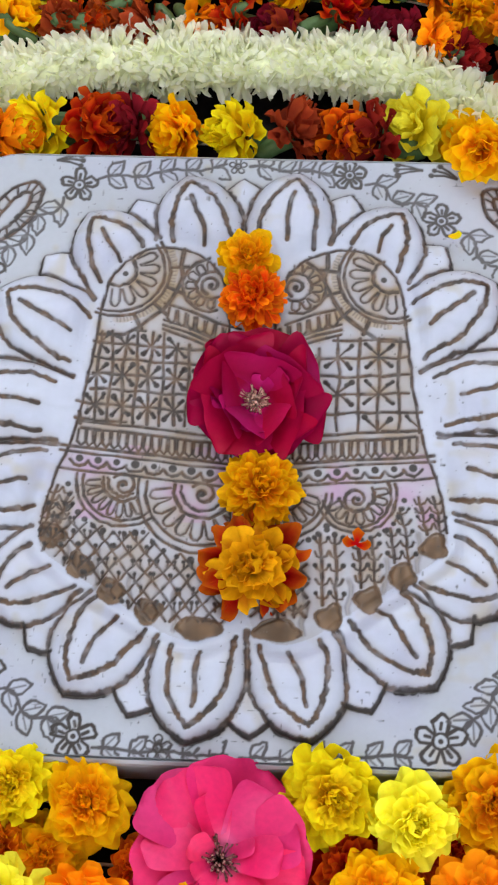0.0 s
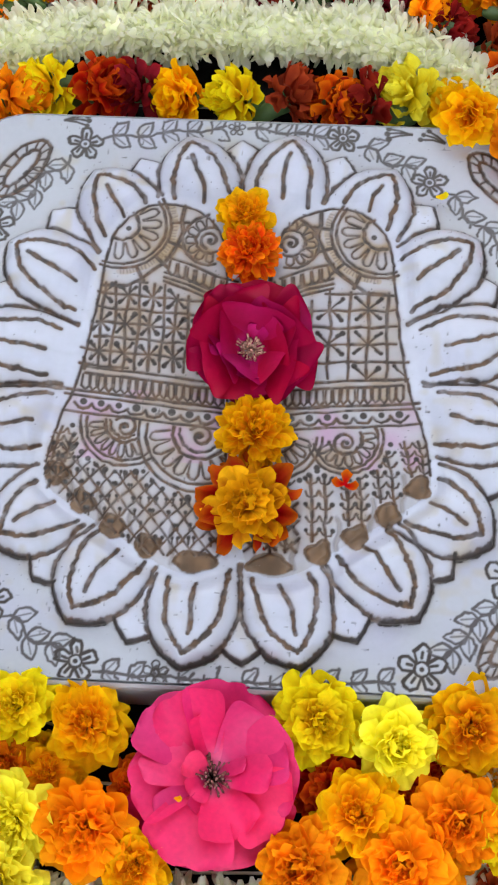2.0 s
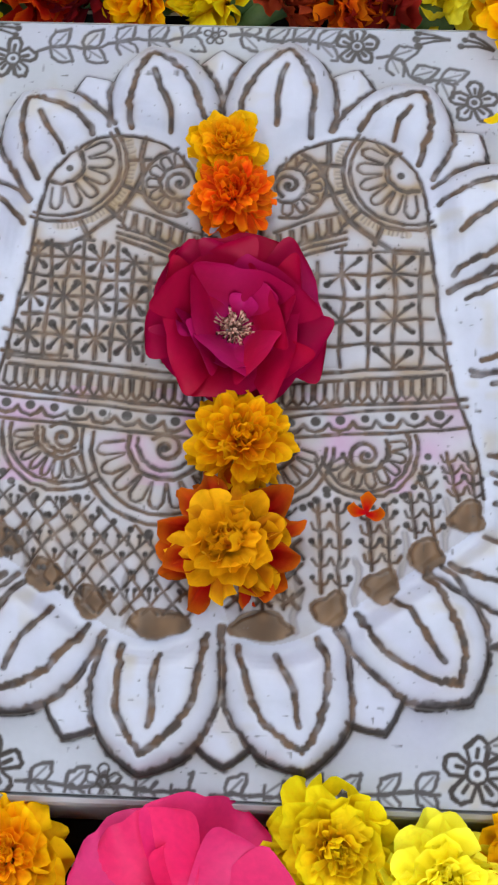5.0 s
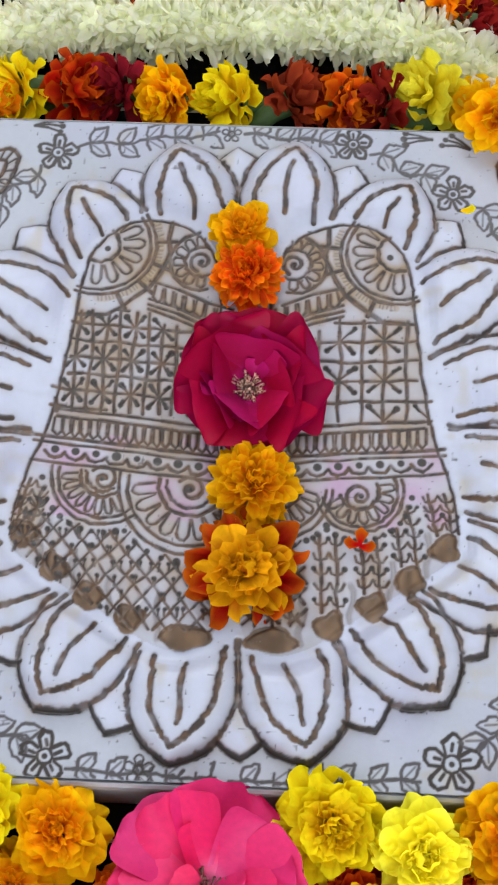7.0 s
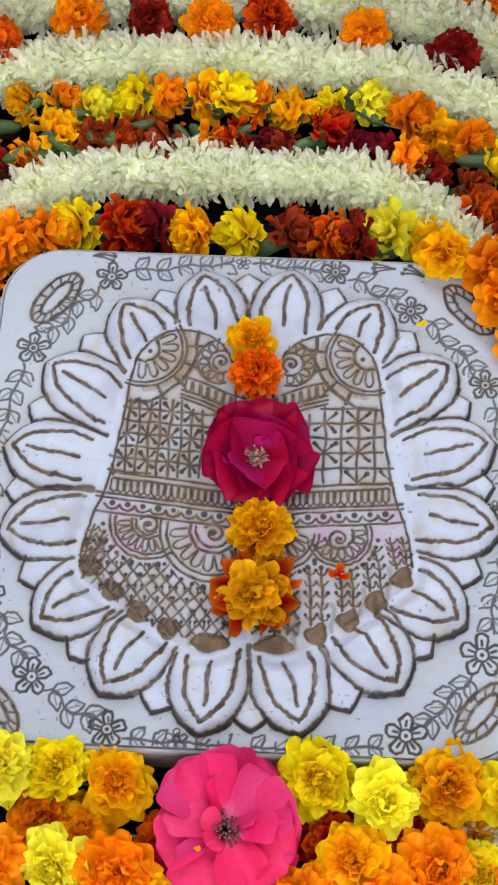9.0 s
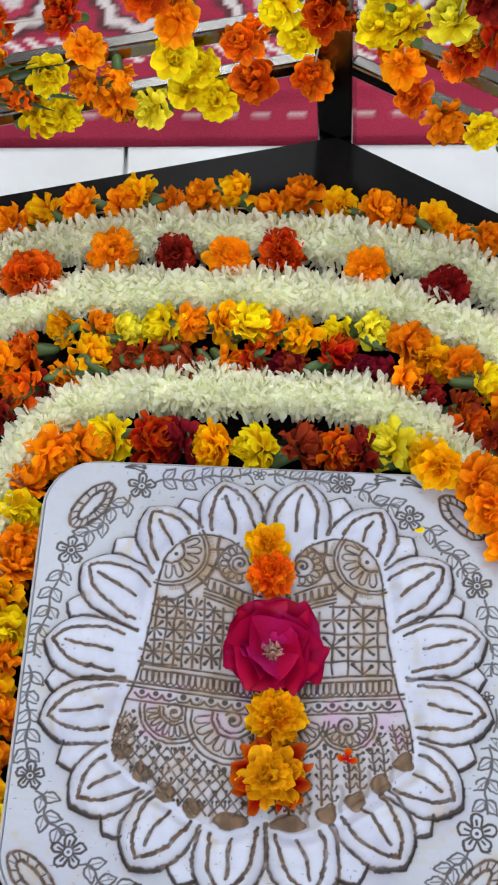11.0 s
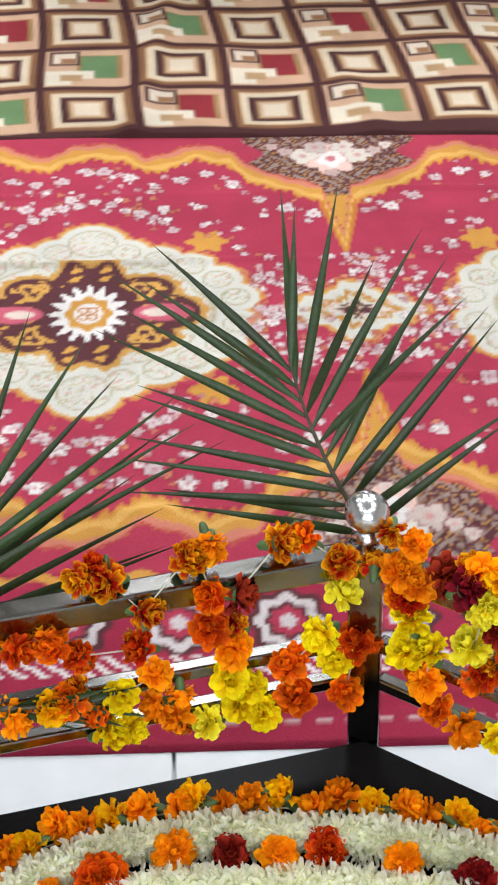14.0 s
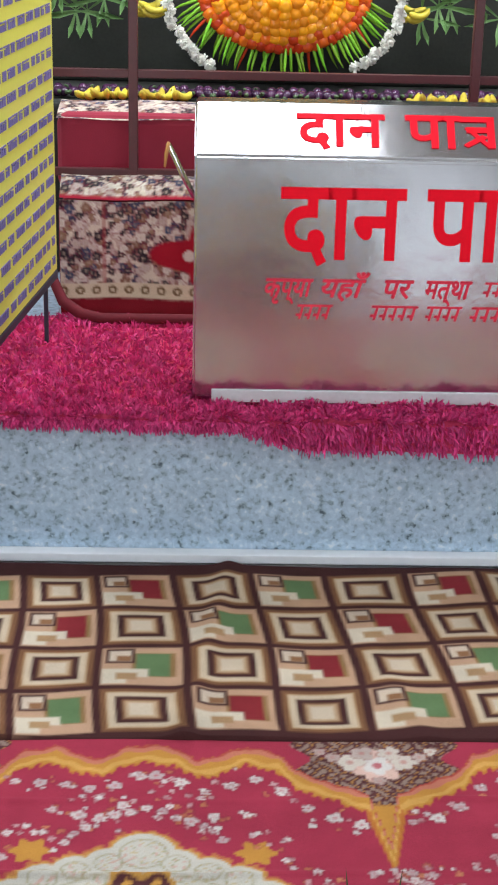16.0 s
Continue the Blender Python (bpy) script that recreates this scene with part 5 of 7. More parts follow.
for x, y, z, s, rad, rim, lab in ((0.0, 0.110, 0.010, "A", 0.0225, 0, "amber marigold head lying on the carved heels"), (0.004, 0.081, 0.011, "F", 0.0225, 0, "red-petalled orange-edged marigold head lying on the carved heels"),
                                  (0.014, -0.049, 0.011, "A", 0.0270, 0, "large amber marigold head lying on the carved feet"), (0.012, -0.100, 0.013, "B", 0.0325, 2, "large ruffled yellow marigold with red outer petals lying between the toes")):
    ob = thing("marigold", "", "")
    child("flower_head", marigold_mesh(s, int(900 + 1000 * (y + 1)), rad, RIMMED if rim else OPEN if y > 0.1 else POM, rim, 1.25, True), ob)
    child("calyx", CALYX[0], ob, "green calyx", Matrix.LocRotScale((0, 0, -0.004), Euler((radians(80), 0, 0)), (0.45, 0.45, 0.25)))
    ob.matrix_basis = pose(x, y, z, R_FL.uniform(-10, 10), R_FL.uniform(-10, 10), R_FL.uniform(0, 360))
    tagged(ob, lab, "flower", "flowers laid on the footprints")
# fallen petals
for x, y, c, lab, size in ((0.129, 0.132, "Y", "single bright yellow petal fallen on the slab", 0.009), (0.073, -0.081, "F", "torn orange and red petals fallen on a carved toe", 0.0095), (-0.022, -0.284, "A", "thin amber petal fallen on the pink rose", 0.0055)):
    fr = [dict(base=np.array([0, 0, 0.001 * k]), along=np.array([math.cos(1.7 * k - 0.6), math.sin(1.7 * k - 0.6), 0.15]), across=np.array([-math.sin(1.7 * k - 0.6), math.cos(1.7 * k - 0.6), 0]), up=np.array([0, 0, 1.0]),
               length=size, width=size * 0.42, curl=0.5, ruffle=0.0006, phase=k) for k in range(1 if c in "YA" else 3)]
    v, f, tip = petals_np(fr)
    ob = new("petal", mesh_np("petal", v, f, M_PETAL[c], attrs={"tip": tip}))
    ob.matrix_basis = pose(x, y, 0.0055 if y > -0.2 else BED_Z + 0.066, 0, 0, 20)
    tagged(ob, lab, "petal", "fallen petals")


# ---- steel railing round the plinth, with its garlands and fronds ----
CENTER = np.array((-0.023, 0.003))
RAIL_R = 0.651
M_STEEL_FLAT = shade("brushed_steel", (0.26, 0.25, 0.235), 0.16, 1.0, vary=0.08, scale=10, fine=160, bump=0.03)


def rail_corner(k):
    a = radians(83.1 + 45 * k)
    return CENTER + RAIL_R * np.array((math.cos(a), math.sin(a)))


def bar(name, a, b, z0, z1, half, parent, bevel=0.002):
    a, b = np.array(a), np.array(b)
    v = b - a
    ln = float(np.hypot(*v))
    m = Matrix.Translation((*((a + b) / 2), 0)) @ Matrix.Rotation(math.atan2(v[1], v[0]), 4, "Z")
    part(name, box_bm(-ln / 2, ln / 2, -half, half, z0, z1, bevel, 2, m), M_STEEL_FLAT, parent)


def round_bar(name, a, b, z, radius, parent):
    v, f = tube_np([(*a, z), (*b, z)], radius, 14)
    child(name, mesh_np(name, v, quads_to_tris(f), M_STEEL), parent)


def build_railing():
    rail = thing("railing", "low polished steel railing with square posts round the plinth", "railing")
    for k in range(8):
        c, n = rail_corner(k), rail_corner(k + 1)
        v = (n - c) / np.hypot(*(n - c))
        a, b = c + v * 0.0195, n - v * 0.0195
        m = Matrix.Translation((*c, 0)) @ Matrix.Rotation(radians(83.1 + 45 * k - 90), 4, "Z")
        post = part("post", box_bm(-0.019, 0.019, -0.019, 0.019, FLOOR_Z, 0.262, 0.0025, 2, m), M_STEEL_FLAT, rail)
        pr = [(0.0, 0.262), (0.021, 0.262), (0.022, 0.267), (0.016, 0.272), (0.012, 0.277), (0.0145, 0.282), (0.017, 0.286), (0.013, 0.291), (0.010, 0.296)]
        pr += [(0.0245 * math.cos(radians(t)), 0.3205 + 0.0245 * math.sin(radians(t))) for t in range(-75, 91, 11)] + [(0.0, 0.345)]
        lv, lf = lathe_np(pr, 28)
        lv = lv + np.array((*c, 0))
        child("ball_finial", mesh_np("ball_finial", lv, quads_to_tris(lf), M_STEEL), post, "mirror-bright steel ball")
        bar("top_rail", a, b, 0.236, 0.270, 0.0135, rail, 0.0035)
        for z in (0.120, 0.054):
            bar("middle_rail", a, b, z - 0.0095, z + 0.0095, 0.0085, rail, 0.003)
    return rail


build_railing()


def lean_rail():
    """The light railing leans a little inwards and to one side."""
    for ob in scene.collection.objects:
        top = ob
        while top.parent:
            top = top.parent
        if top.name.startswith("railing") and ob.type == "MESH":
            for w in ob.data.vertices:
                h = w.co.z - FLOOR_Z
                w.co.x += LEAN[0] * h
                w.co.y += LEAN[1] * h


LEAN = (-0.052, -0.036)
lean_rail()


def side_point(k, t, z, out=-0.022):
    """A point on the inner face of the rail between corner k + 1 (t = 0) and corner k (t = 1)."""
    a, b = rail_corner(k + 1), rail_corner(k)
    p = a + (b - a) * t
    n = (CENTER - p) / np.hypot(*(CENTER - p))
    return p[0] - n[0] * out + LEAN[0] * (z - FLOOR_Z), p[1] - n[1] * out + LEAN[1] * (z - FLOOR_Z), z


def rail_heads(label, k, heads, seed, size=0.9):
    """Heads tied one by one along side k of the rail; those above the top rail rest on it."""
    th = thing("rail_garland", label, "garland", "garlands on the railing")
    rnd = random.Random(seed)
    p = np.array([side_point(k, t, min(z - 0.018, 0.297) if z > 0.285 else z, 0.0 if z > 0.285 else -0.022) for t, z, c in heads])
    v, f = tube_np(p, 0.001, 5)
    child("string", mesh_np("string", v, f, M_STRING), th)
    tan = np.gradient(p, axis=0)
    for q, (t, z, c) in enumerate(heads):
        d = tan[q] / (np.linalg.norm(tan[q]) + 1e-9)
        e = 1 if d[2] * 0.7 - d[1] * 0.6 + 0.15 * d[0] > 0 else -1
        ax = 0.7 * e * d + np.array([rnd.gauss(0, 0.3), rnd.gauss(-0.55, 0.25), rnd.gauss(0.35, 0.3)])
        head_on(th, c, p[q], ax, size * rnd.uniform(0.90, 1.10))
        for _ in range(1 if c in "ORB" else 0):
            w = p[q] + np.array([rnd.gauss(0, 0.012), 0.012, rnd.gauss(-0.004, 0.012)])
            head_on(th, rnd.choice("ROB"), w, np.array([rnd.gauss(0, 0.6), rnd.gauss(-0.3, 0.4), rnd.gauss(0, 0.6)]), 0.75 * size)
    return th


# sides next to the far corner: strings wound round the top rail and swags from rail to rail
rail_heads("dry red and yellow marigold string wound along the top rail", 0, ((0.371, 0.326, "B"), (0.429, 0.303, "B"), (0.488, 0.252, "B"), (0.599, 0.335, "B"), (0.624, 0.313, "B"), (0.646, 0.256, "F"), (0.699, 0.253, "D"), (0.801, 0.33, "B"), (0.862, 0.324, "F"), (0.946, 0.271, "B"), (0.946, 0.225, "P")), 31, 0.95)
rail_heads("orange and bright yellow marigold swag hung over the middle rails", 0, ((0.638, 0.206, "R"), (0.688, 0.166, "O"), (0.670, 0.117, "Y"), (0.719, 0.094, "Y"), (0.690, 0.066, "Y"), (0.749, 0.044, "Y")), 32, 1.0)
rail_heads("rust and yellow marigold string hanging beside the post", 0, ((0.833, 0.063, "R"), (0.813, 0.119, "R"), (0.900, 0.163, "Y"), (0.934, 0.116, "Y"), (0.983, 0.134, "R"), (0.952, 0.053, "R")), 34, 0.95)
rail_heads("faded rust and yellow marigold swag near the floor", 0, ((0.12, 0.22, "R"), (0.20, 0.23, "R"), (0.283, 0.225, "R"), (0.333, 0.201, "R"), (0.475, 0.195, "R"), (0.496, 0.147, "O"), (0.414, 0.125, "Y"), (0.354, 0.108, "R"), (0.301, 0.131, "R"), (0.25, 0.125, "A"), (0.16, 0.12, "O")), 33, 0.88)
rail_heads("yellow and orange marigold string touching the floor", 0, ((0.370, 0.064, "Y"), (0.422, 0.066, "Y"), (0.497, 0.098, "O"), (0.542, 0.067, "O"), (0.614, 0.049, "P")), 39, 0.95)
rail_heads("orange marigold string tied beside the steel ball", 7, ((0.115, 0.33, "O"), (0.085, 0.27, "O"), (0.135, 0.262, "O"), (0.11, 0.235, "R")), 35, 0.95)
rail_heads("yellow and orange marigold swag along the next side", 7, ((0.123, 0.207, "Y"), (0.116, 0.152, "Y"), (0.170, 0.167, "Y"), (0.163, 0.113, "O"), (0.198, 0.078, "R"), (0.263, 0.064, "O"), (0.349, 0.073, "Y"), (0.43, 0.05, "O")), 36, 0.9)
rail_heads("dry red and orange marigold string hanging from the next top rail", 7, ((0.185, 0.288, "D"), (0.267, 0.335, "O"), (0.320, 0.345, "A"), (0.242, 0.285, "D"), (0.295, 0.271, "P"), (0.273, 0.199, "P"), (0.334, 0.242, "D"), (0.307, 0.171, "R"), (0.365, 0.202, "R"), (0.44, 0.20, "B")), 37, 0.95)


# ---- palm fronds tied to the railing ----
M_FROND = shade("palm_leaf", (0.026, 0.046, 0.013), 0.42, vary=0.35, scale=20, fine=200, bump=0.1, random=0.3, trans=0.08, spec=0.30)
M_RACHIS = shade("palm_stalk", (0.055, 0.048, 0.025), 0.5, vary=0.2)


def frond(label, base, tip, sidev, pairs, longest, seed, bow=0.04, open0=75, open1=12, open_right=None):
    """A palm frond: a stalk with folded narrow leaflets to both sides."""
    rnd = random.Random(seed)
    th = thing("palm_frond", label, "palm frond", "palm fronds")
    base, tip, sidev = np.array(base, float), np.array(tip, float), np.array(sidev, float)
    t = np.linspace(0, 1, 16)
    nrm = np.cross(tip - base, sidev)
    nrm /= np.linalg.norm(nrm)
    spine = base + (tip - base) * t[:, None] + sidev * (bow * np.sin(t * np.pi))[:, None]
    v, f = tube_np(spine, np.linspace(0.0035, 0.0012, 16), 7)
    child("stalk", mesh_np("stalk", v, quads_to_tris(f), M_RACHIS), th)
    al = (tip - base) / np.linalg.norm(tip - base)
    for e in (-1, 1):
        for k in range(pairs):
            q = 0.06 + 0.94 * (k + 0.5 * (e > 0) * 0.5) / pairs
            q = min(q, 1.0)
            p = np.array([np.interp(q, t, spine[:, i]) for i in range(3)])
            o0 = open_right if open_right and e > 0 else open0
            ang = radians(o0 + (open1 - o0) * q**2.2 + rnd.gauss(0, 4))
            d = al * math.cos(ang) + e * sidev * math.sin(ang) + nrm * rnd.gauss(0.0, 0.10)
            d /= np.linalg.norm(d)
            ac = np.cross(d, nrm)
            ac /= np.linalg.norm(ac)
            ln = longest * (0.72 + 0.28 * math.sin(math.pi * min(1, q * 0.8 + 0.15))) * rnd.uniform(0.85, 1.1)
            u = np.linspace(0, 1, 8)
            w = 0.0054 * np.clip(np.minimum(u * 7 + 0.25, (1 - u) * 1.7 + 0.02), 0, 1)
            mid = p + d * (ln * u)[:, None] + nrm * (rnd.gauss(0.0, 0.03) * ln * u**2)[:, None] - np.array([0, 0, 1.0]) * (0.04 * ln * u**2)[:, None]
            V = np.stack([mid - ac * w[:, None] + nrm * (w * 0.55)[:, None], mid, mid + ac * w[:, None] + nrm * (w * 0.55)[:, None]], 1).reshape(-1, 3)
            i = np.arange(7)[:, None] * 3
            j = np.arange(2)[None]
            F = np.stack([i + j, i + j + 1, i + 3 + j + 1, i + 3 + j], -1).reshape(-1, 4)
            child("leaflet", mesh_np("leaflet", V, F, M_FROND), th)
    return th


side = np.array((1.0, 0.05, -0.1))
side /= np.linalg.norm(side)
frond("dark green palm frond tied upright to the railing post", (0.050, 0.672, 0.235), (-0.055, 0.74, 0.445), side, 12, 0.255, 5, -0.012, 84, 16, 47)
frond("dark green palm frond leaning over the next rail", (-0.47, 0.53, 0.16), (-0.40, 0.61, 0.30), np.array((0.80, 0.1, -0.55)), 11, 0.33, 6, 0.01, 46, 6)
frond("short dark green palm sprig lying along the middle rail", (-0.36, 0.505, 0.14), (-0.25, 0.53, 0.125), np.array((0.1, 0.2, 0.97)), 4, 0.10, 7, 0.0, 20, 6)


# ---- carpets and the raised platform with its things ----
made = len(scene.collection.objects)
CRIMSON, GOLD, CREAM = (0.332, 0.034, 0.066), (0.47, 0.23, 0.048), (0.505, 0.485, 0.435)
MAROON, WHITE = (0.085, 0.028, 0.032), (0.60, 0.56, 0.54)


def lay_over(c, rgb, a):
    a = np.clip(a, 0, 1)[..., None]
    return c * (1 - a) + np.array(rgb) * a


def edge(v, soft=0.003):
    """1 where v is negative, with a soft edge."""
    return np.clip(0.5 - v / soft, 0, 1)


def rosettes(c, x, y, places, rgb, heart, r=0.016):
    for px, py, q in places:
        k = r * q
        i0, i1 = np.searchsorted(x[0], (px - 1.3 * k - 0.004, px + 1.3 * k + 0.004))
        j0, j1 = np.searchsorted(y[:, 0], (py - 1.3 * k - 0.004, py + 1.3 * k + 0.004))
        if i1 <= i0 or j1 <= j0:
            continue
        i = (slice(j0, j1), slice(i0, i1))
        dx, dy = x[i] - px, y[i] - py
        d, a = np.hypot(dx, dy), np.arctan2(dy, dx)
        n = 4 + int(abs(px) * 1000) % 3
        pale = 0.5 + 0.5 * math.sin(px * 917 + py * 523)
        tone = np.array(rgb) * (0.72 + 0.28 * pale) * np.array((1, 0.84 + 0.16 * pale, 0.88 + 0.12 * pale))
        rim = k * (0.62 + 0.36 * np.abs(np.cos(n * a / 2 + px * 400)) ** 0.7 + 0.10 * np.sin(3 * a + py * 300))
        c[i] = lay_over(c[i], (0.20, 0.03, 0.05), 0.5 * edge(d - rim - 0.003))
        c[i] = lay_over(c[i], tone, edge(d - rim))
        c[i] = lay_over(c[i], heart, edge(d - k * 0.24, 0.006) * 0.8)
    return c


def carpet_colours(x, y):
    rs = np.random.RandomState(5)
    c = np.broadcast_to(np.array(CRIMSON), (*x.shape, 3)).copy()
    pitch, x0, y0 = 0.93, -0.284, 1.624
    lx = (x - x0 + pitch / 2) % pitch - pitch / 2
    ly = y - y0
    dx = pitch / 2 - np.abs(lx)
    # ogee of gold bands
    h = np.interp(dx, (0, 0.012, 0.03, 0.13, 0.17, 0.20, 0.27, 0.33, 0.37, 0.41, 0.47), (0.215, 0.28, 0.385, 0.445, 0.475, 0.53, 0.555, 0.515, 0.505, 0.545, 0.56))
    band = np.abs(ly) - h
    wob = 0.006 * np.sin(x * 90) * np.cos(y * 70)
    tri = edge(-(band - 0.02)) * edge(dx - 0.155 - 0.02 * np.sin(y * 60))
    c = lay_over(c, MAROON, tri * (np.abs(ly) < 0.62))
    lace = np.sin(x * 105 + 2.6 * np.sin(y * 70)) * np.sin(y * 95 + 2.6 * np.sin(x * 66))
    c = lay_over(c, (0.42, 0.33, 0.27), tri * (np.abs(ly) < 0.62) * edge(0.55 - np.abs(lace), 0.3) * 0.5)
    c = lay_over(c, (0.40, 0.20, 0.06), tri * (np.abs(ly) < 0.62) * edge(np.abs(lace) - 0.06, 0.06) * 0.8)
    comb = 0.006 * np.sign(np.sin(x * 300 + 2 * np.sin(y * 60))) * np.abs(np.sin(x * 300 + 2 * np.sin(y * 60))) ** 0.5
    c = lay_over(c, (0.44, 0.15, 0.035), edge(np.abs(band + wob) - 0.033 - comb))
    c = lay_over(c, GOLD, edge(np.abs(band + 0.004 + wob) - 0.024 - 0.6 * comb))
    stem = edge(np.abs(np.abs(ly) - 0.275) - 0.105)
    c = lay_over(c, (0.44, 0.15, 0.035), stem * edge(dx - 0.036 * np.clip((np.abs(ly) - 0.16) / 0.17, 0, 1)))
    c = lay_over(c, GOLD, stem * edge(dx - 0.026 * np.clip((np.abs(ly) - 0.175) / 0.16, 0, 1)))
    c = lay_over(c, (0.56, 0.31, 0.085), edge(np.abs(band + 0.012 + wob) - 0.008))
    c = lay_over(c, (0.47, 0.16, 0.11), edge(np.abs(band - 0.024 + wob) - 0.009))
    c = lay_over(c, (0.36, 0.06, 0.05), edge(np.abs(band - 0.034 + wob) - 0.003))
    # medallion
    a = np.arctan2(ly, lx)
    def oval(w, h):
        return ((np.abs(lx / w) ** 2.7 + np.abs(ly / h) ** 2.7) ** (1 / 2.7) - 1) * min(w, h)
    med = np.minimum(oval(0.262, 0.105), oval(0.215, 0.170))
    for px, py, q in ((0.0, 0.222, 0.062), (0.062, 0.192, 0.044), (0.122, 0.166, 0.044), (0.178, 0.140, 0.044), (0.226, 0.096, 0.044), (0.256, 0.040, 0.042)):
        med = np.minimum(med, np.hypot(np.abs(lx) - px, np.abs(ly) - py) - q)
    # small cream lozenges between the medallions
    loz = np.minimum((np.hypot(dx / 0.115, ly / 0.052) - 1) * 0.06, (np.hypot(dx / 0.05, ly / 0.085) - 1) * 0.06) - 0.004 * np.cos(14 * np.arctan2(ly, dx))
    for e in (-1, 1):
        for g in (-1, 1):
            d = np.hypot(lx - e * 0.21, ly - g * 0.225)
            c = lay_over(c, GOLD, edge(d - 0.034 - 0.007 * np.cos(6 * np.arctan2(ly - g * 0.225, lx - e * 0.21))))
    fray = 0.0035 * np.sin(lx * 210 + 2 * np.sin(ly * 90)) * np.sin(ly * 190)
    c = lay_over(c, (0.46, 0.17, 0.06), edge(np.minimum(med, loz) - 0.011 - 2 * fray) * 0.8)
    c = lay_over(c, (0.50, 0.27, 0.07), edge(np.minimum(med, loz) - 0.0055 - fray))
    c = lay_over(c, CREAM, edge(np.minimum(med, loz)))
    c = lay_over(c, (0.42, 0.20, 0.05), edge(np.abs(loz + 0.026) - 0.006))
    c = lay_over(c, MAROON, edge(loz + 0.042))
    # fine drawing in the cream ground
    body = edge(np.minimum(med, loz) + 0.016)
    fine = np.sin(lx * 150 + 2.6 * np.sin(ly * 80)) * np.sin(ly * 140 + 2.6 * np.sin(lx * 90))
    c = lay_over(c, (0.30, 0.30, 0.17), body * edge(np.abs(fine - 0.45) - 0.08, 0.08) * 0.8)
    c = lay_over(c, (0.52, 0.33, 0.28), body * edge(0.70 - fine, 0.2) * 0.9)
    c = lay_over(c, (0.46, 0.36, 0.18), body * edge(np.abs(fine + 0.5) - 0.10, 0.1) * 0.7)
    c = lay_over(c, (0.30, 0.26, 0.14), edge(np.abs(med + 0.018) - 0.0022) * 0.6)
    star_a = np.arctan2(ly / 0.085, lx / 0.068)
    sr = np.hypot(lx / 0.068, ly / 0.085)
    lobes = np.hypot((np.abs(lx) - 0.098) / 0.052, (np.abs(ly) - 0.070) / 0.040) - 1
    dk = np.minimum((np.hypot(lx / 0.105, ly / 0.150) - 1 - 0.07 * np.cos(10 * star_a)) * 0.11, (np.hypot((np.abs(lx) - 0.12) / 0.075, ly / 0.055) - 1) * 0.06)
    dk = np.minimum(dk, lobes * 0.042)
    c = lay_over(c, (0.45, 0.24, 0.06), edge(dk - 0.011 - 0.003 * np.sin(a * 40)))
    c = lay_over(c, MAROON, edge(dk))
    scroll = np.sin(lx * 120 + 2 * np.sin(ly * 80)) * np.sin(ly * 105)
    c = lay_over(c, (0.50, 0.26, 0.06), edge(dk + 0.008) * edge(0.45 - scroll, 0.2) * edge(-(sr - 1.2) * 0.07))
    curl = np.hypot(np.abs(lx) - 0.098, np.abs(ly) - 0.070)
    c = lay_over(c, (0.50, 0.27, 0.07), edge(np.abs(curl - 0.020 - 0.006 * np.sin(np.arctan2(np.abs(ly) - 0.070, np.abs(lx) - 0.098) * 3)) - 0.005))
    c = lay_over(c, (0.50, 0.27, 0.07), edge(curl - 0.006))
    c = lay_over(c, (0.45, 0.09, 0.13), edge((np.hypot((np.abs(lx) - 0.13) / 0.052, ly / 0.026) - 1) * 0.026))
    c = lay_over(c, (0.56, 0.46, 0.40), edge((np.hypot((np.abs(lx) - 0.118) / 0.026, ly / 0.012) - 1) * 0.012))
    c = lay_over(c, WHITE, edge((sr - 0.86 - 0.16 * np.cos(16 * star_a)) * 0.07))
    c = lay_over(c, GOLD, edge((sr - 0.58 - 0.05 * np.cos(8 * star_a)) * 0.07))
    c = lay_over(c, WHITE, edge((sr - 0.36) * 0.07))
    c = lay_over(c, (0.40, 0.16, 0.05), edge((np.abs(np.hypot(np.abs(lx) - 0.008, np.abs(ly) - 0.010) - 0.008) - 0.0025)))
    # blossoms: under the gold bands, round the medallions, scattered
    for k in (-1, 0, 1, 2):
        mx = x0 + pitch * k
        places = []
        for e in (-1, 1):
            for q in np.linspace(0.05, 0.45, 9):
                hh = np.interp(q, (0, 0.012, 0.03, 0.13, 0.17, 0.20, 0.27, 0.33, 0.37, 0.41, 0.47), (0.215, 0.28, 0.385, 0.445, 0.475, 0.53, 0.555, 0.515, 0.505, 0.545, 0.56)) - 0.085
                for g in (-1, 1):
                    places.append((mx + e * (pitch / 2 - q), y0 + g * hh + rs.uniform(-0.012, 0.012), rs.uniform(0.7, 1.25)))
        for b in np.linspace(0, 2 * np.pi, 22, endpoint=False):
            places.append((mx + 0.315 * np.cos(b), y0 + 0.375 * np.sin(b), rs.uniform(0.6, 1.1)))
            places.append((mx + 0.35 * np.cos(b + 0.12), y0 + 0.42 * np.sin(b + 0.12), rs.uniform(0.4, 0.8)))
        for _ in range(70):
            b, q = rs.uniform(0, 2 * np.pi), rs.uniform(0.55, 1.0)
            places.append((mx + pitch / 2 + 0.20 * q * np.cos(b), y0 + 0.17 * q * np.sin(b), rs.uniform(0.5, 1.0)))
        for b in np.linspace(0.45, np.pi - 0.45, 13):
            for g in (-1, 1):
                places.append((mx + 0.165 * np.cos(b), y0 + g * (0.19 + 0.165 * np.sin(b)) + rs.uniform(-0.01, 0.01), rs.uniform(0.6, 1.1)))
        bits = []
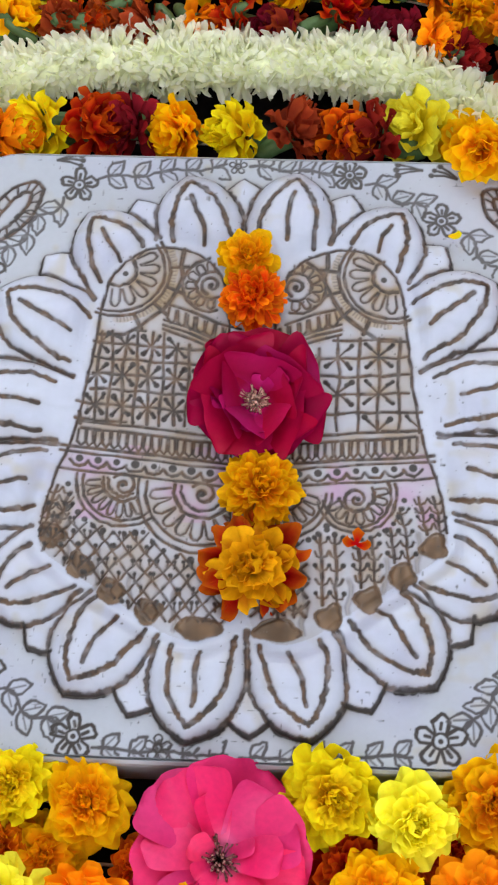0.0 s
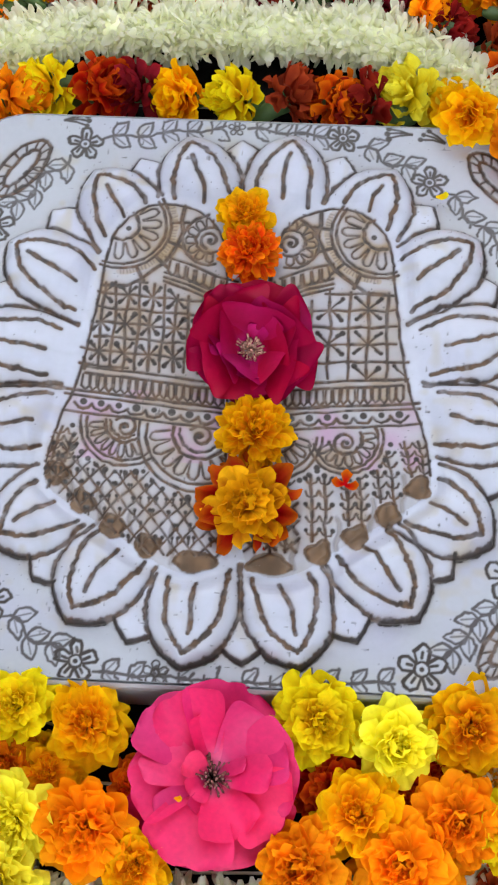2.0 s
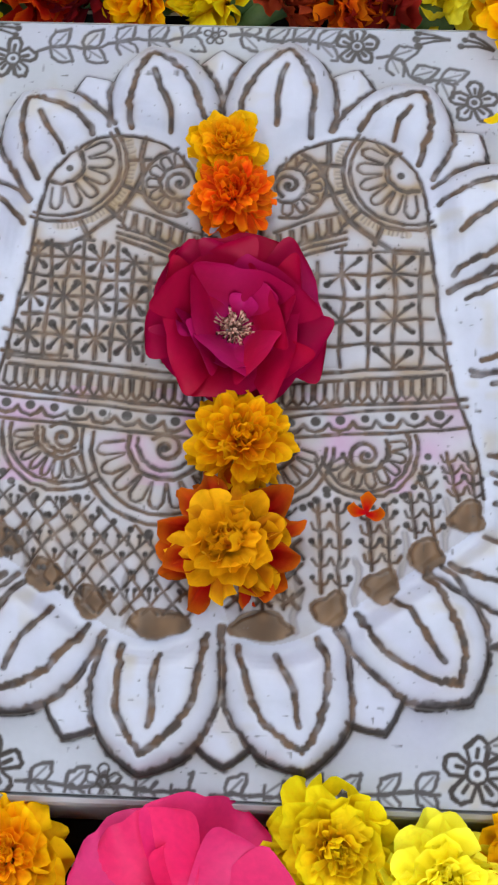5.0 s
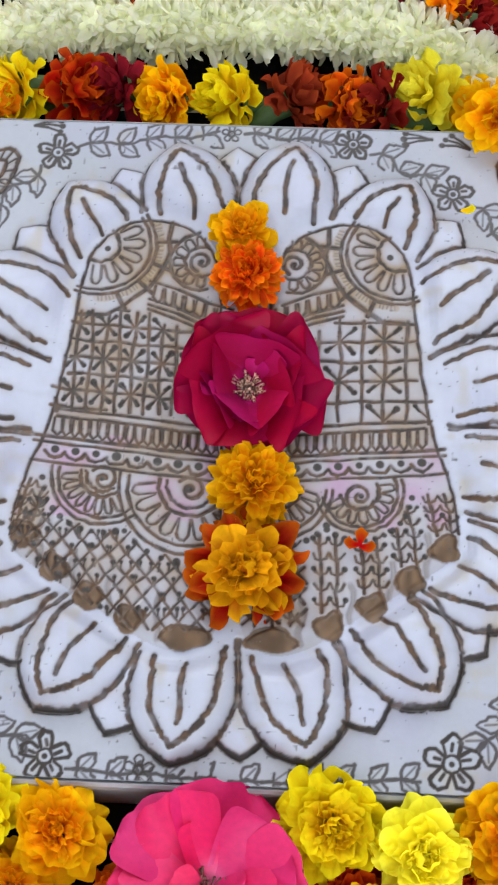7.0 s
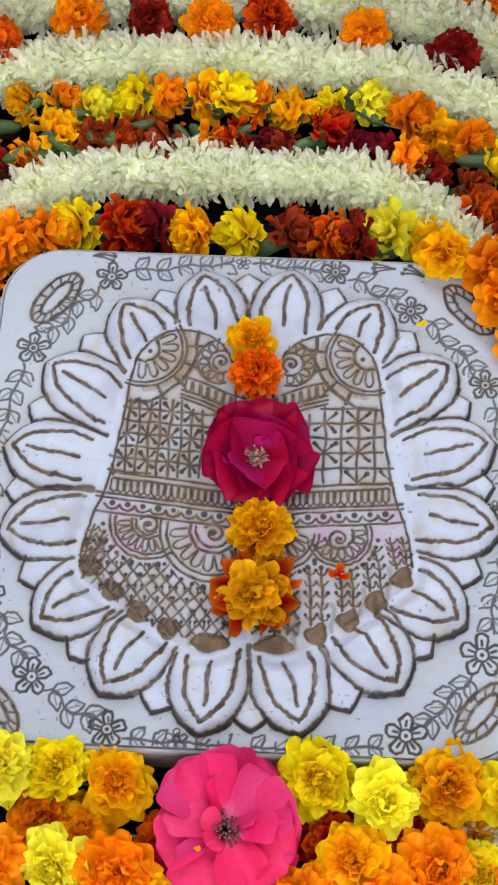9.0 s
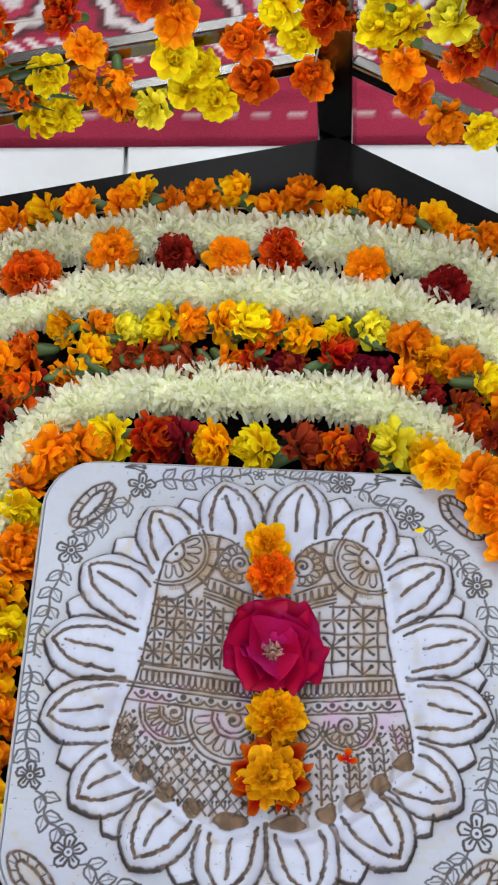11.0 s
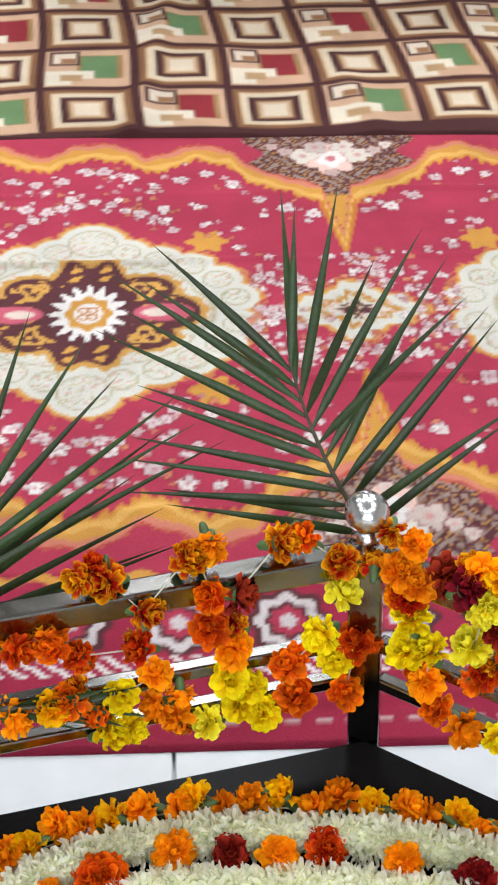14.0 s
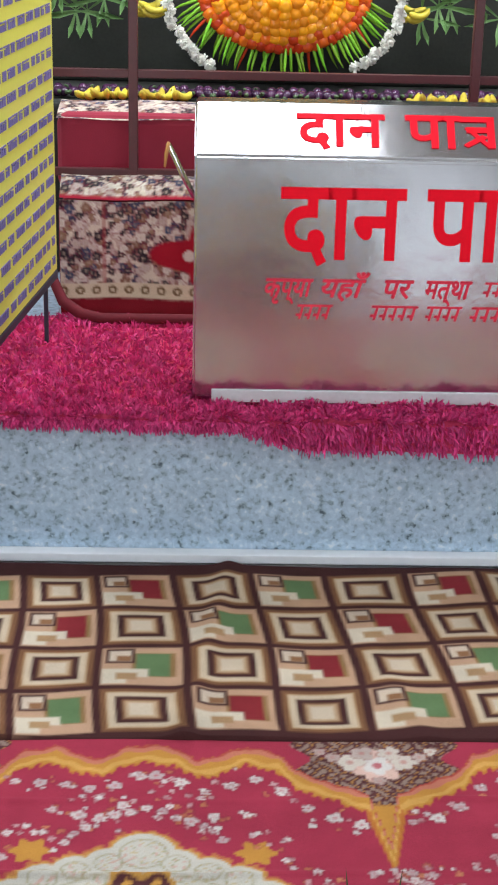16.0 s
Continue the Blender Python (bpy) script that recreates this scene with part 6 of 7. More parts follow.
        for px, py, q in places:
            for _ in range(3):
                bits.append((px + rs.normal(0, 0.022), py + rs.normal(0, 0.022), rs.uniform(0.25, 0.6)))
        c = rosettes(c, x, y, bits[::3], (0.50, 0.21, 0.10), (0.45, 0.06, 0.09), 0.0150)
        c = rosettes(c, x, y, bits[1::3], (0.52, 0.36, 0.36), (0.40, 0.05, 0.09), 0.0150)
        c = rosettes(c, x, y, places, WHITE, (0.42, 0.08, 0.12), 0.0142)
        c = rosettes(c, x, y, bits[2::3], WHITE, WHITE, 0.0150)
        for g in (-1, 1):
            px, py = mx + pitch / 2, y0 + g * 0.525
            d, b = np.hypot((x - px), (y - py) * 0.9), np.arctan2(y - py, x - px)
            c = lay_over(c, (0.62, 0.42, 0.36), edge(d - 0.040 - 0.016 * np.abs(np.cos(3.5 * b))))
            c = lay_over(c, WHITE, edge(d - 0.022 - 0.010 * np.abs(np.cos(2.5 * b + 0.4))))
            c = lay_over(c, (0.45, 0.14, 0.16), edge(d - 0.010))
            c = rosettes(c, x, y, [(px + e, py + g * f, q) for e, f, q in ((-0.055, 0.012, 1.9), (0.055, 0.012, 1.9), (-0.028, 0.045, 1.6), (0.028, 0.045, 1.6), (-0.09, 0.03, 1.0), (0.09, 0.03, 1.0), (-0.115, 0.05, 0.9), (0.115, 0.05, 0.9), (0.0, -0.055, 0.9))], (0.56, 0.50, 0.44), (0.46, 0.20, 0.18))
    # border towards the plinth: scallops, a hatched stripe, a plain hem
    low = edge(y - 0.985)
    # crimson deepened here to carry the shade beside the railing
    c = lay_over(c, (0.27, 0.022, 0.050), low)
    sx = (x + 0.06) % 0.15 - 0.075
    for r, rgb in ((0.056, MAROON), (0.045, (0.48, 0.42, 0.42)), (0.031, MAROON), (0.024, CRIMSON), (0.012, (0.48, 0.42, 0.42))):
        d = np.hypot(sx, (y - 0.885) * 0.9)
        c = lay_over(c, rgb, edge(d - r * (1 + 0.10 * np.cos(8 * np.arctan2(y - 0.885, sx)))) * edge(y - 0.975))
    c = lay_over(c, GOLD, edge(np.abs(y - 0.972 + 0.008 * np.cos(x * 84)) - 0.010))
    stripe = edge(np.abs(y - 0.808) - 0.017)
    c = lay_over(c, (0.30, 0.03, 0.06), stripe)
    c = lay_over(c, WHITE, stripe * edge(0.35 - np.sin((x + 1.3 * (y - 0.8)) * 210), 0.3))
    # the plain hem gets the same shade-darkened crimson
    c = lay_over(c, (0.27, 0.022, 0.050), edge(y - 0.790))
    c = lay_over(c, WHITE, 0.5 * edge(np.abs(y - 0.708) - 0.003) * edge(-np.sin(x * 160), 0.3))
    return c


def cloth(name, x0, x1, y0, y1, step, colours, lift, label, category, hem, thick=0.006, kind=""):
    """A lying cloth as a fine sheet with folded-down edges; lift(x, y) gives its waves."""
    xs, ys = np.arange(x0, x1 + step / 2, step), np.arange(y0, y1 + step / 2, step)
    x, y = np.meshgrid(xs, ys)
    z = FLOOR_Z + thick + lift(x, y)
    col = colours(x, y)
    n, m = x.shape
    for sl in ((0, slice(None)), (-1, slice(None)), (slice(None), 0), (slice(None), -1)):
        z[sl] = FLOOR_Z + 0.0008
    idx = np.arange(n * m).reshape(n, m)
    f = np.stack([idx[:-1, :-1], idx[:-1, 1:], idx[1:, 1:], idx[1:, :-1]], -1).reshape(-1, 4)
    verts, rgb = np.stack([x, y, z], -1).reshape(-1, 3), col.reshape(-1, 3)
    mid = y.reshape(-1)[f].mean(1)
    at_edge = (mid < hem[0]) | (mid > hem[1])
    th = thing(name, label, category, "", kind)
    for piece_name, sel in (("field", ~at_edge), (hem[2], at_edge)):
        used, inv = np.unique(f[sel], return_inverse=True)
        child(piece_name, mesh_np(piece_name, verts[used], inv.reshape(-1, 4), M_CARPET, colors=rgb[used]), th, "" if piece_name == "field" else hem[3])
    return th


def carpet_lift(x, y):
    z = 0.0015 * np.sin(x * 9 + 2 * np.sin(y * 5)) + 0.001 * np.sin(y * 23 + x * 4)
    for yy, amp in ((1.785, 0.010), (1.42, 0.010), (2.02, 0.006), (1.12, 0.006), (0.74, 0.005)):
        z = z + amp * np.exp(-(((y - yy - 0.01 * np.sin(x * 4)) / 0.0085) ** 2)) * (0.6 + 0.4 * np.sin(x * 5 + yy * 9))
    return z + 0.002


cloth("carpet", -1.7, 1.6, 0.668, 2.262, 0.0052, carpet_colours, carpet_lift, "crimson printed carpet with cream medallions and gold bands", "carpet", (0.985, 9.0, "border", "crimson border with scallops and a hatched stripe, railing shade in its colour"))

CELL, GX, GY = 0.195, -0.449, 3.022
BROWN, TAN, PALE = (0.055, 0.020, 0.020), (0.44, 0.275, 0.18), (0.53, 0.43, 0.34)


def runner_colours(x, y):
    # woven squares, pulled slightly out of line
    wx = x + 0.006 * np.sin(y * 9 + x * 3) + 0.005 * np.sin(x * 13)
    wy = y - 0.045 * (x - GX) * 0.9 + 0.007 * np.sin(x * 8 + 1) + 0.004 * np.sin(x * 21)
    u, v = (wx - GX - 0.074 * (GY - wy)) / CELL, (GY - wy) / CELL
    i, j = np.floor(u).astype(int), np.floor(v).astype(int)
    a, b = u - i, v - j
    c = np.broadcast_to(np.array(TAN), (*x.shape, 3)).copy()
    m = np.maximum(np.abs(a - 0.5), np.abs(b - 0.5))
    plain = ((i + j) % 2) == 1
    s = 0.035

    def put(mask, rgb, amount):
        nonlocal c
        c = lay_over(c, rgb, amount * mask)
    # nested squares
    put(plain, (0.17, 0.080, 0.040), edge(m - 0.485, s))
    put(plain, (0.40, 0.25, 0.13), edge(m - 0.385, s))
    put(plain, (0.50, 0.40, 0.29), edge(m - 0.365, s))
    put(plain, BROWN, edge(m - 0.280, s))
    put(plain, (0.20, 0.10, 0.05), edge(m - 0.205, s))
    put(plain, (0.42, 0.29, 0.18), edge(m - 0.175, s))
    put(plain, (0.52, 0.43, 0.33), edge(m - 0.13, s))
    # blocks of red or green
    red = ((np.floor_divide(i, 2) + np.array((0, 1, 1, 0))[np.clip(j, 0, 3)]) % 2) == 0
    fancy = ~plain

    def box(x0, x1, y0, y1):
        return edge(np.maximum(np.abs(a - (x0 + x1) / 2) - (x1 - x0) / 2, np.abs(b - (y0 + y1) / 2) - (y1 - y0) / 2), s)
    put(fancy, TAN, box(0.0, 1.0, 0.0, 1.0))
    put(fancy, (0.24, 0.14, 0.06), box(0.40, 0.88, 0.18, 0.74))
    put(fancy & red, (0.20, 0.022, 0.028), box(0.44, 0.82, 0.19, 0.73))
    put(fancy & ~red, (0.105, 0.172, 0.078), box(0.44, 0.82, 0.19, 0.73))
    put(fancy, BROWN, box(0.09, 0.43, 0.07, 0.42))
    put(fancy, PALE, box(0.135, 0.385, 0.12, 0.37))
    put(fancy, (0.24, 0.12, 0.06), box(0.22, 0.385, 0.24, 0.37))
    put(fancy, (0.55, 0.48, 0.38), box(0.06, 0.34, 0.56, 0.92))
    put(fancy, (0.55, 0.48, 0.38), box(0.30, 0.58, 0.56, 0.76))
    put(fancy, (0.34, 0.21, 0.11), box(0.22, 0.46, 0.66, 0.82))
    c = lay_over(c, BROWN, edge(0.452 - m, s))
    out = np.maximum(-v, v - 4)
    c = lay_over(c, BROWN, edge(-out * CELL, 0.004))
    return c


def runner_lift(x, y):
    z = 0.004 + 0.006 * np.exp(-(((y - 2.27) / 0.035) ** 2)) * (0.5 + 0.5 * np.sin(x * 9 + 1))
    z = z + 0.012 * np.exp(-(((x + 0.12 + 0.12 * (3.05 - y)) / 0.03) ** 2)) + 0.007 * np.exp(-(((x - 0.28 + 0.2 * (y - 2.3)) / 0.035) ** 2)) * edge(y - 2.6, 0.3)
    return z + 0.004 * np.sin(x * 11 + y * 7) * np.sin(y * 9)


cloth("runner", -1.7, 1.6, 2.235, 3.09, 0.0052, runner_colours, runner_lift, "brown and tan runner woven with squares, slightly rumpled", "rug", (2.285, 3.040, "hem", "plain dark brown hem"), 0.009)


# ---- shaggy rug along the platform's edge ----
def build_rug():
    rs = np.random.RandomState(3)
    base = shade("rug_backing", (0.55, 0.035, 0.11), 0.95, vary=0.2, scale=12, fine=300)
    rug = thing("shaggy_rug", "crimson pink shaggy rug laid along the edge of the granite step", "rug")
    xs = np.arange(-1.6, 1.6, 0.03)

    def front(x):
        return 3.160 + 0.012 * np.sin(x * 7) - 0.014 * np.clip((x + 0.15) * 5, 0, 1)

    def drop(x):
        return 0.012 + 0.060 * np.clip((x + 0.10) * 6, 0, 1)
    V, F = [], []
    rows = 7
    for k in range(rows):
        if k < 2:
            z = 0.268 - drop(xs) * (1 - k / 2)
            y = front(xs) - 0.012
        else:
            t = (k - 2) / (rows - 3)
            y = front(xs) + (4.06 - front(xs)) * t
            z = np.full(len(xs), 0.276)
        V.append(np.stack([xs, y, z], 1))
    V = np.vstack(V)
    idx = np.arange(len(V)).reshape(rows, len(xs))
    F = np.stack([idx[:-1, :-1], idx[:-1, 1:], idx[1:, 1:], idx[1:, :-1]], -1).reshape(-1, 4)
    child("backing", mesh_np("backing", V, F, base), rug)
    n = 44000
    x = rs.uniform(-1.3, 1.3, n)
    w = rs.rand(n) ** 1.5
    hang = rs.rand(n) < 0.16
    y = np.where(hang, front(x) - 0.014 + 0.012 * rs.rand(n), front(x) - 0.01 + (4.05 - front(x)) * w)
    z = np.where(hang, 0.272 - drop(x) * rs.rand(n), 0.277 + 0.010 * np.sin(x * 38 + 2 * np.sin(y * 21)) * np.sin(y * 33 + 1.5 * np.sin(x * 17)))
    nrm = np.where(hang[:, None], np.array([0, -0.7, -0.6]), np.array([0, -0.25, 0.8]))
    clump = np.stack([np.sin(x * 45) + np.sin(y * 60 + 1), np.cos(x * 50 + y * 31), np.zeros(n)], 1) * 0.28
    d = nrm + clump + rs.normal(0, 0.42, (n, 3))
    d /= np.linalg.norm(d, axis=1)[:, None]
    ln = rs.uniform(0.014, 0.030, n)
    ac = np.cross(d, rs.normal(0, 1, (n, 3)))
    ac /= np.linalg.norm(ac, axis=1)[:, None]
    p = np.stack([x, y, z], 1)
    ws = rs.uniform(0.0020, 0.0040, n)[:, None]
    mid = p + d * (ln * 0.55)[:, None] + np.array([0, 0, 1.0]) * 0.001
    tip = p + d * ln[:, None] + np.array([0, 0, -1.0]) * (ln * 0.12)[:, None]
    V = np.stack([p - ac * ws, p + ac * ws, mid + ac * ws, mid - ac * ws, tip + ac * ws * 0.5, tip - ac * ws * 0.5], 1).reshape(-1, 3)
    q = np.array([[0, 1, 2, 3], [3, 2, 4, 5]])
    F = (q[None] + (np.arange(n) * 6)[:, None, None]).reshape(-1, 4)
    mat = shade("rug_pile", (0.90, 0.075, 0.25), 0.6, vary=0.15, scale=14, fine=200, random=0.3, spec=0.4, trans=0.15)
    ob = child("pile", mesh_np("pile", V, F, mat), rug)
    ob["kind"] = "stuff"


build_rug()


# ---- donation box of sheet steel with red lettering ----
M_SHEET = shade("sheet_steel", (0.66, 0.66, 0.69), 0.17, 1.0, vary=0.05, scale=1.6, fine=7, bump=0.22, dist=0.01)
M_RED = shade("red_paint", (0.92, 0.004, 0.022), 0.5, vary=0.06, scale=20, fine=200, bump=0.05, spec=0.12)
M_WHITE_PAINT = shade("white_paint", (0.62, 0.63, 0.66), 0.5, vary=0.08)


def lettering(name, body, x, z, y, size, squash, mat, parent, weight=0.018, m=None, slant=0.0):
    cu = bpy.data.curves.new(name, "FONT")
    cu.body, cu.size, cu.extrude, cu.offset = body, size, 0.0008, weight * size
    cu.shear = slant
    ob = new(name, cu)
    ob.matrix_basis = (m or Matrix()) @ Matrix.LocRotScale((x, y, z), Euler((radians(90), 0, 0)), (squash, 1, 1))
    dg = bpy.context.evaluated_depsgraph_get()
    me = bpy.data.meshes.new_from_object(ob.evaluated_get(dg))
    me.transform(ob.matrix_basis)
    bpy.data.objects.remove(ob)
    me.materials.clear()
    me.materials.append(mat)
    return child(name, me, parent)


def tra_glyph(x, z, y, h, w, mat, parent, m=None):
    """The joined letter that ends the word: headline, upright and two slanting strokes."""
    t = 0.17 * h
    bm = bmesh.new()

    def poly(pts):
        f = bm.faces.new([bm.verts.new((x + px * w, 0, z + pz * h)) for px, pz in pts])
        g = bmesh.ops.extrude_face_region(bm, geom=[f])
        bmesh.ops.translate(bm, vec=(0, -0.0012, 0), verts=[e for e in g["geom"] if isinstance(e, bmesh.types.BMVert)])
    e = t / w
    k = t / h
    poly([(0, 1), (1, 1), (1, 1 - k), (0, 1 - k)])
    poly([(1 - e * 1.2, 1), (1, 1), (1, 0), (1 - e * 1.2, 0)])
    poly([(0.16, 0.66), (1, 0.66), (1, 0.66 - k), (0.16, 0.66 - k)])
    poly([(0.10, 0.64), (0.26, 0.66), (1 - e, 0.14), (1 - e, -0.02)])
    poly([(0.62, 0.42), (0.80, 0.34), (0.20, 0.02), (0.06, 0.10)])
    bmesh.ops.translate(bm, vec=(0, y, 0), verts=bm.verts)
    if m is not None:
        bmesh.ops.transform(bm, matrix=m, verts=bm.verts)
    part("lettering", bm, mat, parent)


def build_box():
    bx = thing("donation_box", "large donation box of shiny sheet steel with red lettering", "donation box")
    x0, x1, yf, yb, zb, zs, zt, d = -0.217, 1.02, 3.265, 3.47, 0.296, 0.928, 1.042, 0.114
    bm = bmesh.new()
    prof = [(yf, zb), (yf, zs), (yf + d, zt), (yb, zt), (yb, zb)]
    va = [bm.verts.new((x0, y, z)) for y, z in prof]
    vb = [bm.verts.new((x1, y, z)) for y, z in prof]
    bm.faces.new(va)
    bm.faces.new(vb[::-1])
    for k in range(5):
        bm.faces.new((va[k], vb[k], vb[(k + 1) % 5], va[(k + 1) % 5]))
    bmesh.ops.recalc_face_normals(bm, faces=bm.faces)
    bmesh.ops.bevel(bm, geom=bm.edges[:], offset=0.006, segments=3, affect="EDGES")
    body = part("body", bm, M_SHEET, bx)
    part("plinth_strip", box_bm(x0 + 0.05, x1 - 0.05, yf - 0.006, yf - 0.001, zb - 0.012, zb + 0.022, 0.002), M_WHITE_PAINT, bx, "white painted strip along the foot")
    part("seam", box_bm(x0 + 0.004, x1 - 0.004, yf - 0.003, yf - 0.0005, zs - 0.012, zs - 0.004, 0.001), M_SHEET, bx)
    # large words on the front
    y = yf - 0.002
    lettering("lettering", "दान", 0.004, 0.674, y, 0.280, 0.815, M_RED, bx)
    lettering("lettering", "पा", 0.372, 0.674, y, 0.280, 0.815, M_RED, bx)
    tra_glyph(0.372 + 0.198, 0.674, y, 0.174, 0.15, M_RED, bx)
    # same words, smaller, on the sloping lid
    lean = Matrix.Translation((0, yf, zs)) @ Matrix.Rotation(radians(-45), 4, "X") @ Matrix.Translation((0, -yf, -zs))
    lettering("lettering", "दान", 0.040, zs + 0.035, y, 0.150, 1.07, M_RED, bx, m=lean)
    lettering("lettering", "पा", 0.312, zs + 0.035, y, 0.150, 1.07, M_RED, bx, m=lean)
    tra_glyph(0.312 + 0.137, zs + 0.035, y, 0.094, 0.085, M_RED, bx, m=lean)
    # two lines of small faded writing; what is worn away stays as thin bars
    faded = shade("faded_red_paint", (0.80, 0.045, 0.085), 0.5, vary=0.3, scale=40, fine=200, spec=0.1)
    for word, wx, wide in (("कृप्या", -0.040, 0.76), ("यहाँ", 0.102, 1.08), ("पर", 0.262, 1.0), ("मत्था", 0.372, 0.76)):
        lettering("lettering", word, wx, 0.572, y - 0.001, 0.072, wide, faded, bx, 0.016, slant=0.28)
    for z, words in ((0.574, ((0.52, 0.07),)), (0.508, ((0.041, 0.09), (0.232, 0.12), (0.375, 0.09), (0.49, 0.08)))):
        for wx, wl in words:
            n = max(2, int(wl / 0.022))
            slant = Matrix.Translation((wx, 0, z)) @ Matrix(((1, 0, 0.25, 0), (0, 1, 0, 0), (0, 0, 1, 0), (0, 0, 0, 1)))
            part("writing_bar", box_bm(0, wl, y - 0.0008, y, 0.037, 0.042, 0.0, 1, slant), faded, bx)
            for k in range(n):
                part("writing_bar", box_bm((k + 0.5) * wl / n, (k + 0.75) * wl / n, y - 0.0008, y, 0.004, 0.037, 0.0, 1, slant), faded, bx)
                part("writing_bar", box_bm((k + 0.1) * wl / n, (k + 0.5) * wl / n, y - 0.0008, y, 0.012, 0.018, 0.0, 1, slant), faded, bx)


    # hinged strap that stands off the side
    v, f = tube_np([(x0 - 0.001, 3.42, 0.79), (x0 - 0.035, 3.42, 0.855), (x0 - 0.068, 3.42, 0.925), (x0 - 0.073, 3.42, 0.93)], [0.008, 0.008, 0.007, 0.005], 8)
    strap = child("strap", mesh_np("strap", v, quads_to_tris(f), M_SHEET), bx, "bare steel strap standing off the side")
    v, f = tube_np([(x0 - 0.068, 3.405, 0.935), (x0 - 0.074, 3.405, 0.905), (x0 - 0.078, 3.405, 0.87)], [0.004, 0.005, 0.003], 8)
    child("tag", mesh_np("tag", v, quads_to_tris(f), shade("orange_tag", (0.62, 0.30, 0.10), 0.6)), strap, "faded orange thread tied to the strap")


build_box()


# ---- yellow notice board ----
def build_board():
    th = thing("notice_board", "yellow printed notice board with rows of blue writing", "notice board")
    a, b = np.array((-0.712, 3.14)), np.array((-0.636, 3.80))
    v = b - a
    ln = float(np.hypot(*v))
    m = Matrix.Translation((*b, 0.27)) @ Matrix.Rotation(math.atan2(v[1], v[0]), 4, "Z")
    yellow = shade("yellow_print", (0.78, 0.76, 0.12), 0.4, vary=0.05)
    blue = shade("blue_print", (0.17, 0.15, 0.40), 0.5)
    dark = shade("board_edge", (0.03, 0.03, 0.05), 0.5)
    part("panel", box_bm(-1.0, 0.0, -0.02, 0.02, 0.225, 1.5, 0.002, 1, m), yellow, th)
    part("foot_rail", box_bm(-1.0, 0.0, -0.022, 0.022, 0.200, 0.224, 0.002, 1, m), dark, th)
    part("leg", box_bm(-0.030, -0.018, 0.004, 0.016, 0.0, 0.199, 0.002, 1, m), dark, th)
    part("leg", box_bm(-0.99, -0.96, -0.014, 0.014, 0.0, 0.199, 0.002, 1, m), dark, th)
    rnd = random.Random(2)
    for k in range(21):
        z = 0.25 + 0.058 * k
        x = -0.03
        while x > -0.9:
            n = rnd.randrange(2, 6)
            bm = bmesh.new()
            for q in range(n):
                w, h = rnd.uniform(0.010, 0.016), rnd.uniform(0.015, 0.022)
                bmesh.ops.create_cube(bm, size=1.0, matrix=m @ Matrix.LocRotScale((x - 0.019 * q - w / 2, -0.0215, z + h / 2), None, (w, 0.002, h)))
            bmesh.ops.create_cube(bm, size=1.0, matrix=m @ Matrix.LocRotScale((x - 0.0095 * n, -0.0216, z + 0.022), None, (0.019 * n, 0.002, 0.004)))
            part("writing_bar", bm, blue, th)
            x -= 0.019 * n + rnd.uniform(0.012, 0.028)


build_board()


# ---- raised seat with woven carpets, behind it the fence and the offerings ----
def figured(x, y, seed, field=None):
    """A cream carpet ground crowded with small flowers and leaves."""
    rs = np.random.RandomState(seed)
    c = np.broadcast_to(np.array((0.58, 0.52, 0.42)), (*x.shape, 3)).copy()
    for _ in range(int(3000 * (x.max() - x.min()) * (y.max() - y.min())) + 10):
        px, py = rs.uniform(x.min(), x.max()), rs.uniform(y.min(), y.max())
        rgb = ((0.04, 0.035, 0.045), (0.60, 0.56, 0.48), (0.26, 0.16, 0.10), (0.06, 0.08, 0.14), (0.62, 0.58, 0.50), (0.05, 0.045, 0.05), (0.64, 0.60, 0.53))[rs.randint(7)]
        c = rosettes(c, x, y, [(px, py, rs.uniform(0.5, 1.1))], rgb, (0.45, 0.36, 0.28), 0.0165)
    return c if field is None else field(c, x, y)


def sheet(name, parent, rows_fn, x0, x1, n, length, colours, label="", step=0.006):
    """A hanging or lying cloth: rows_fn(t) gives (y, z) along its length."""
    xs = np.arange(x0, x1 + step / 2, step)
    t = np.linspace(0, 1, int(length / step) + 2)
    yz = np.array([rows_fn(k) for k in t])
    x, s = np.meshgrid(xs, t * length)
    yy, zz = (np.broadcast_to(yz[:, i:i + 1], x.shape) for i in (0, 1))
    idx = np.arange(x.size).reshape(x.shape)
    f = np.stack([idx[:-1, :-1], idx[:-1, 1:], idx[1:, 1:], idx[1:, :-1]], -1).reshape(-1, 4)
    wav = 0.004 * np.sin(x * 17 + s * 9)
    return child(name, mesh_np(name, np.stack([x, yy + wav, zz + wav * 0.5], -1).reshape(-1, 3), f, M_CARPET, colors=colours(x, s).reshape(-1, 3)), parent, label)


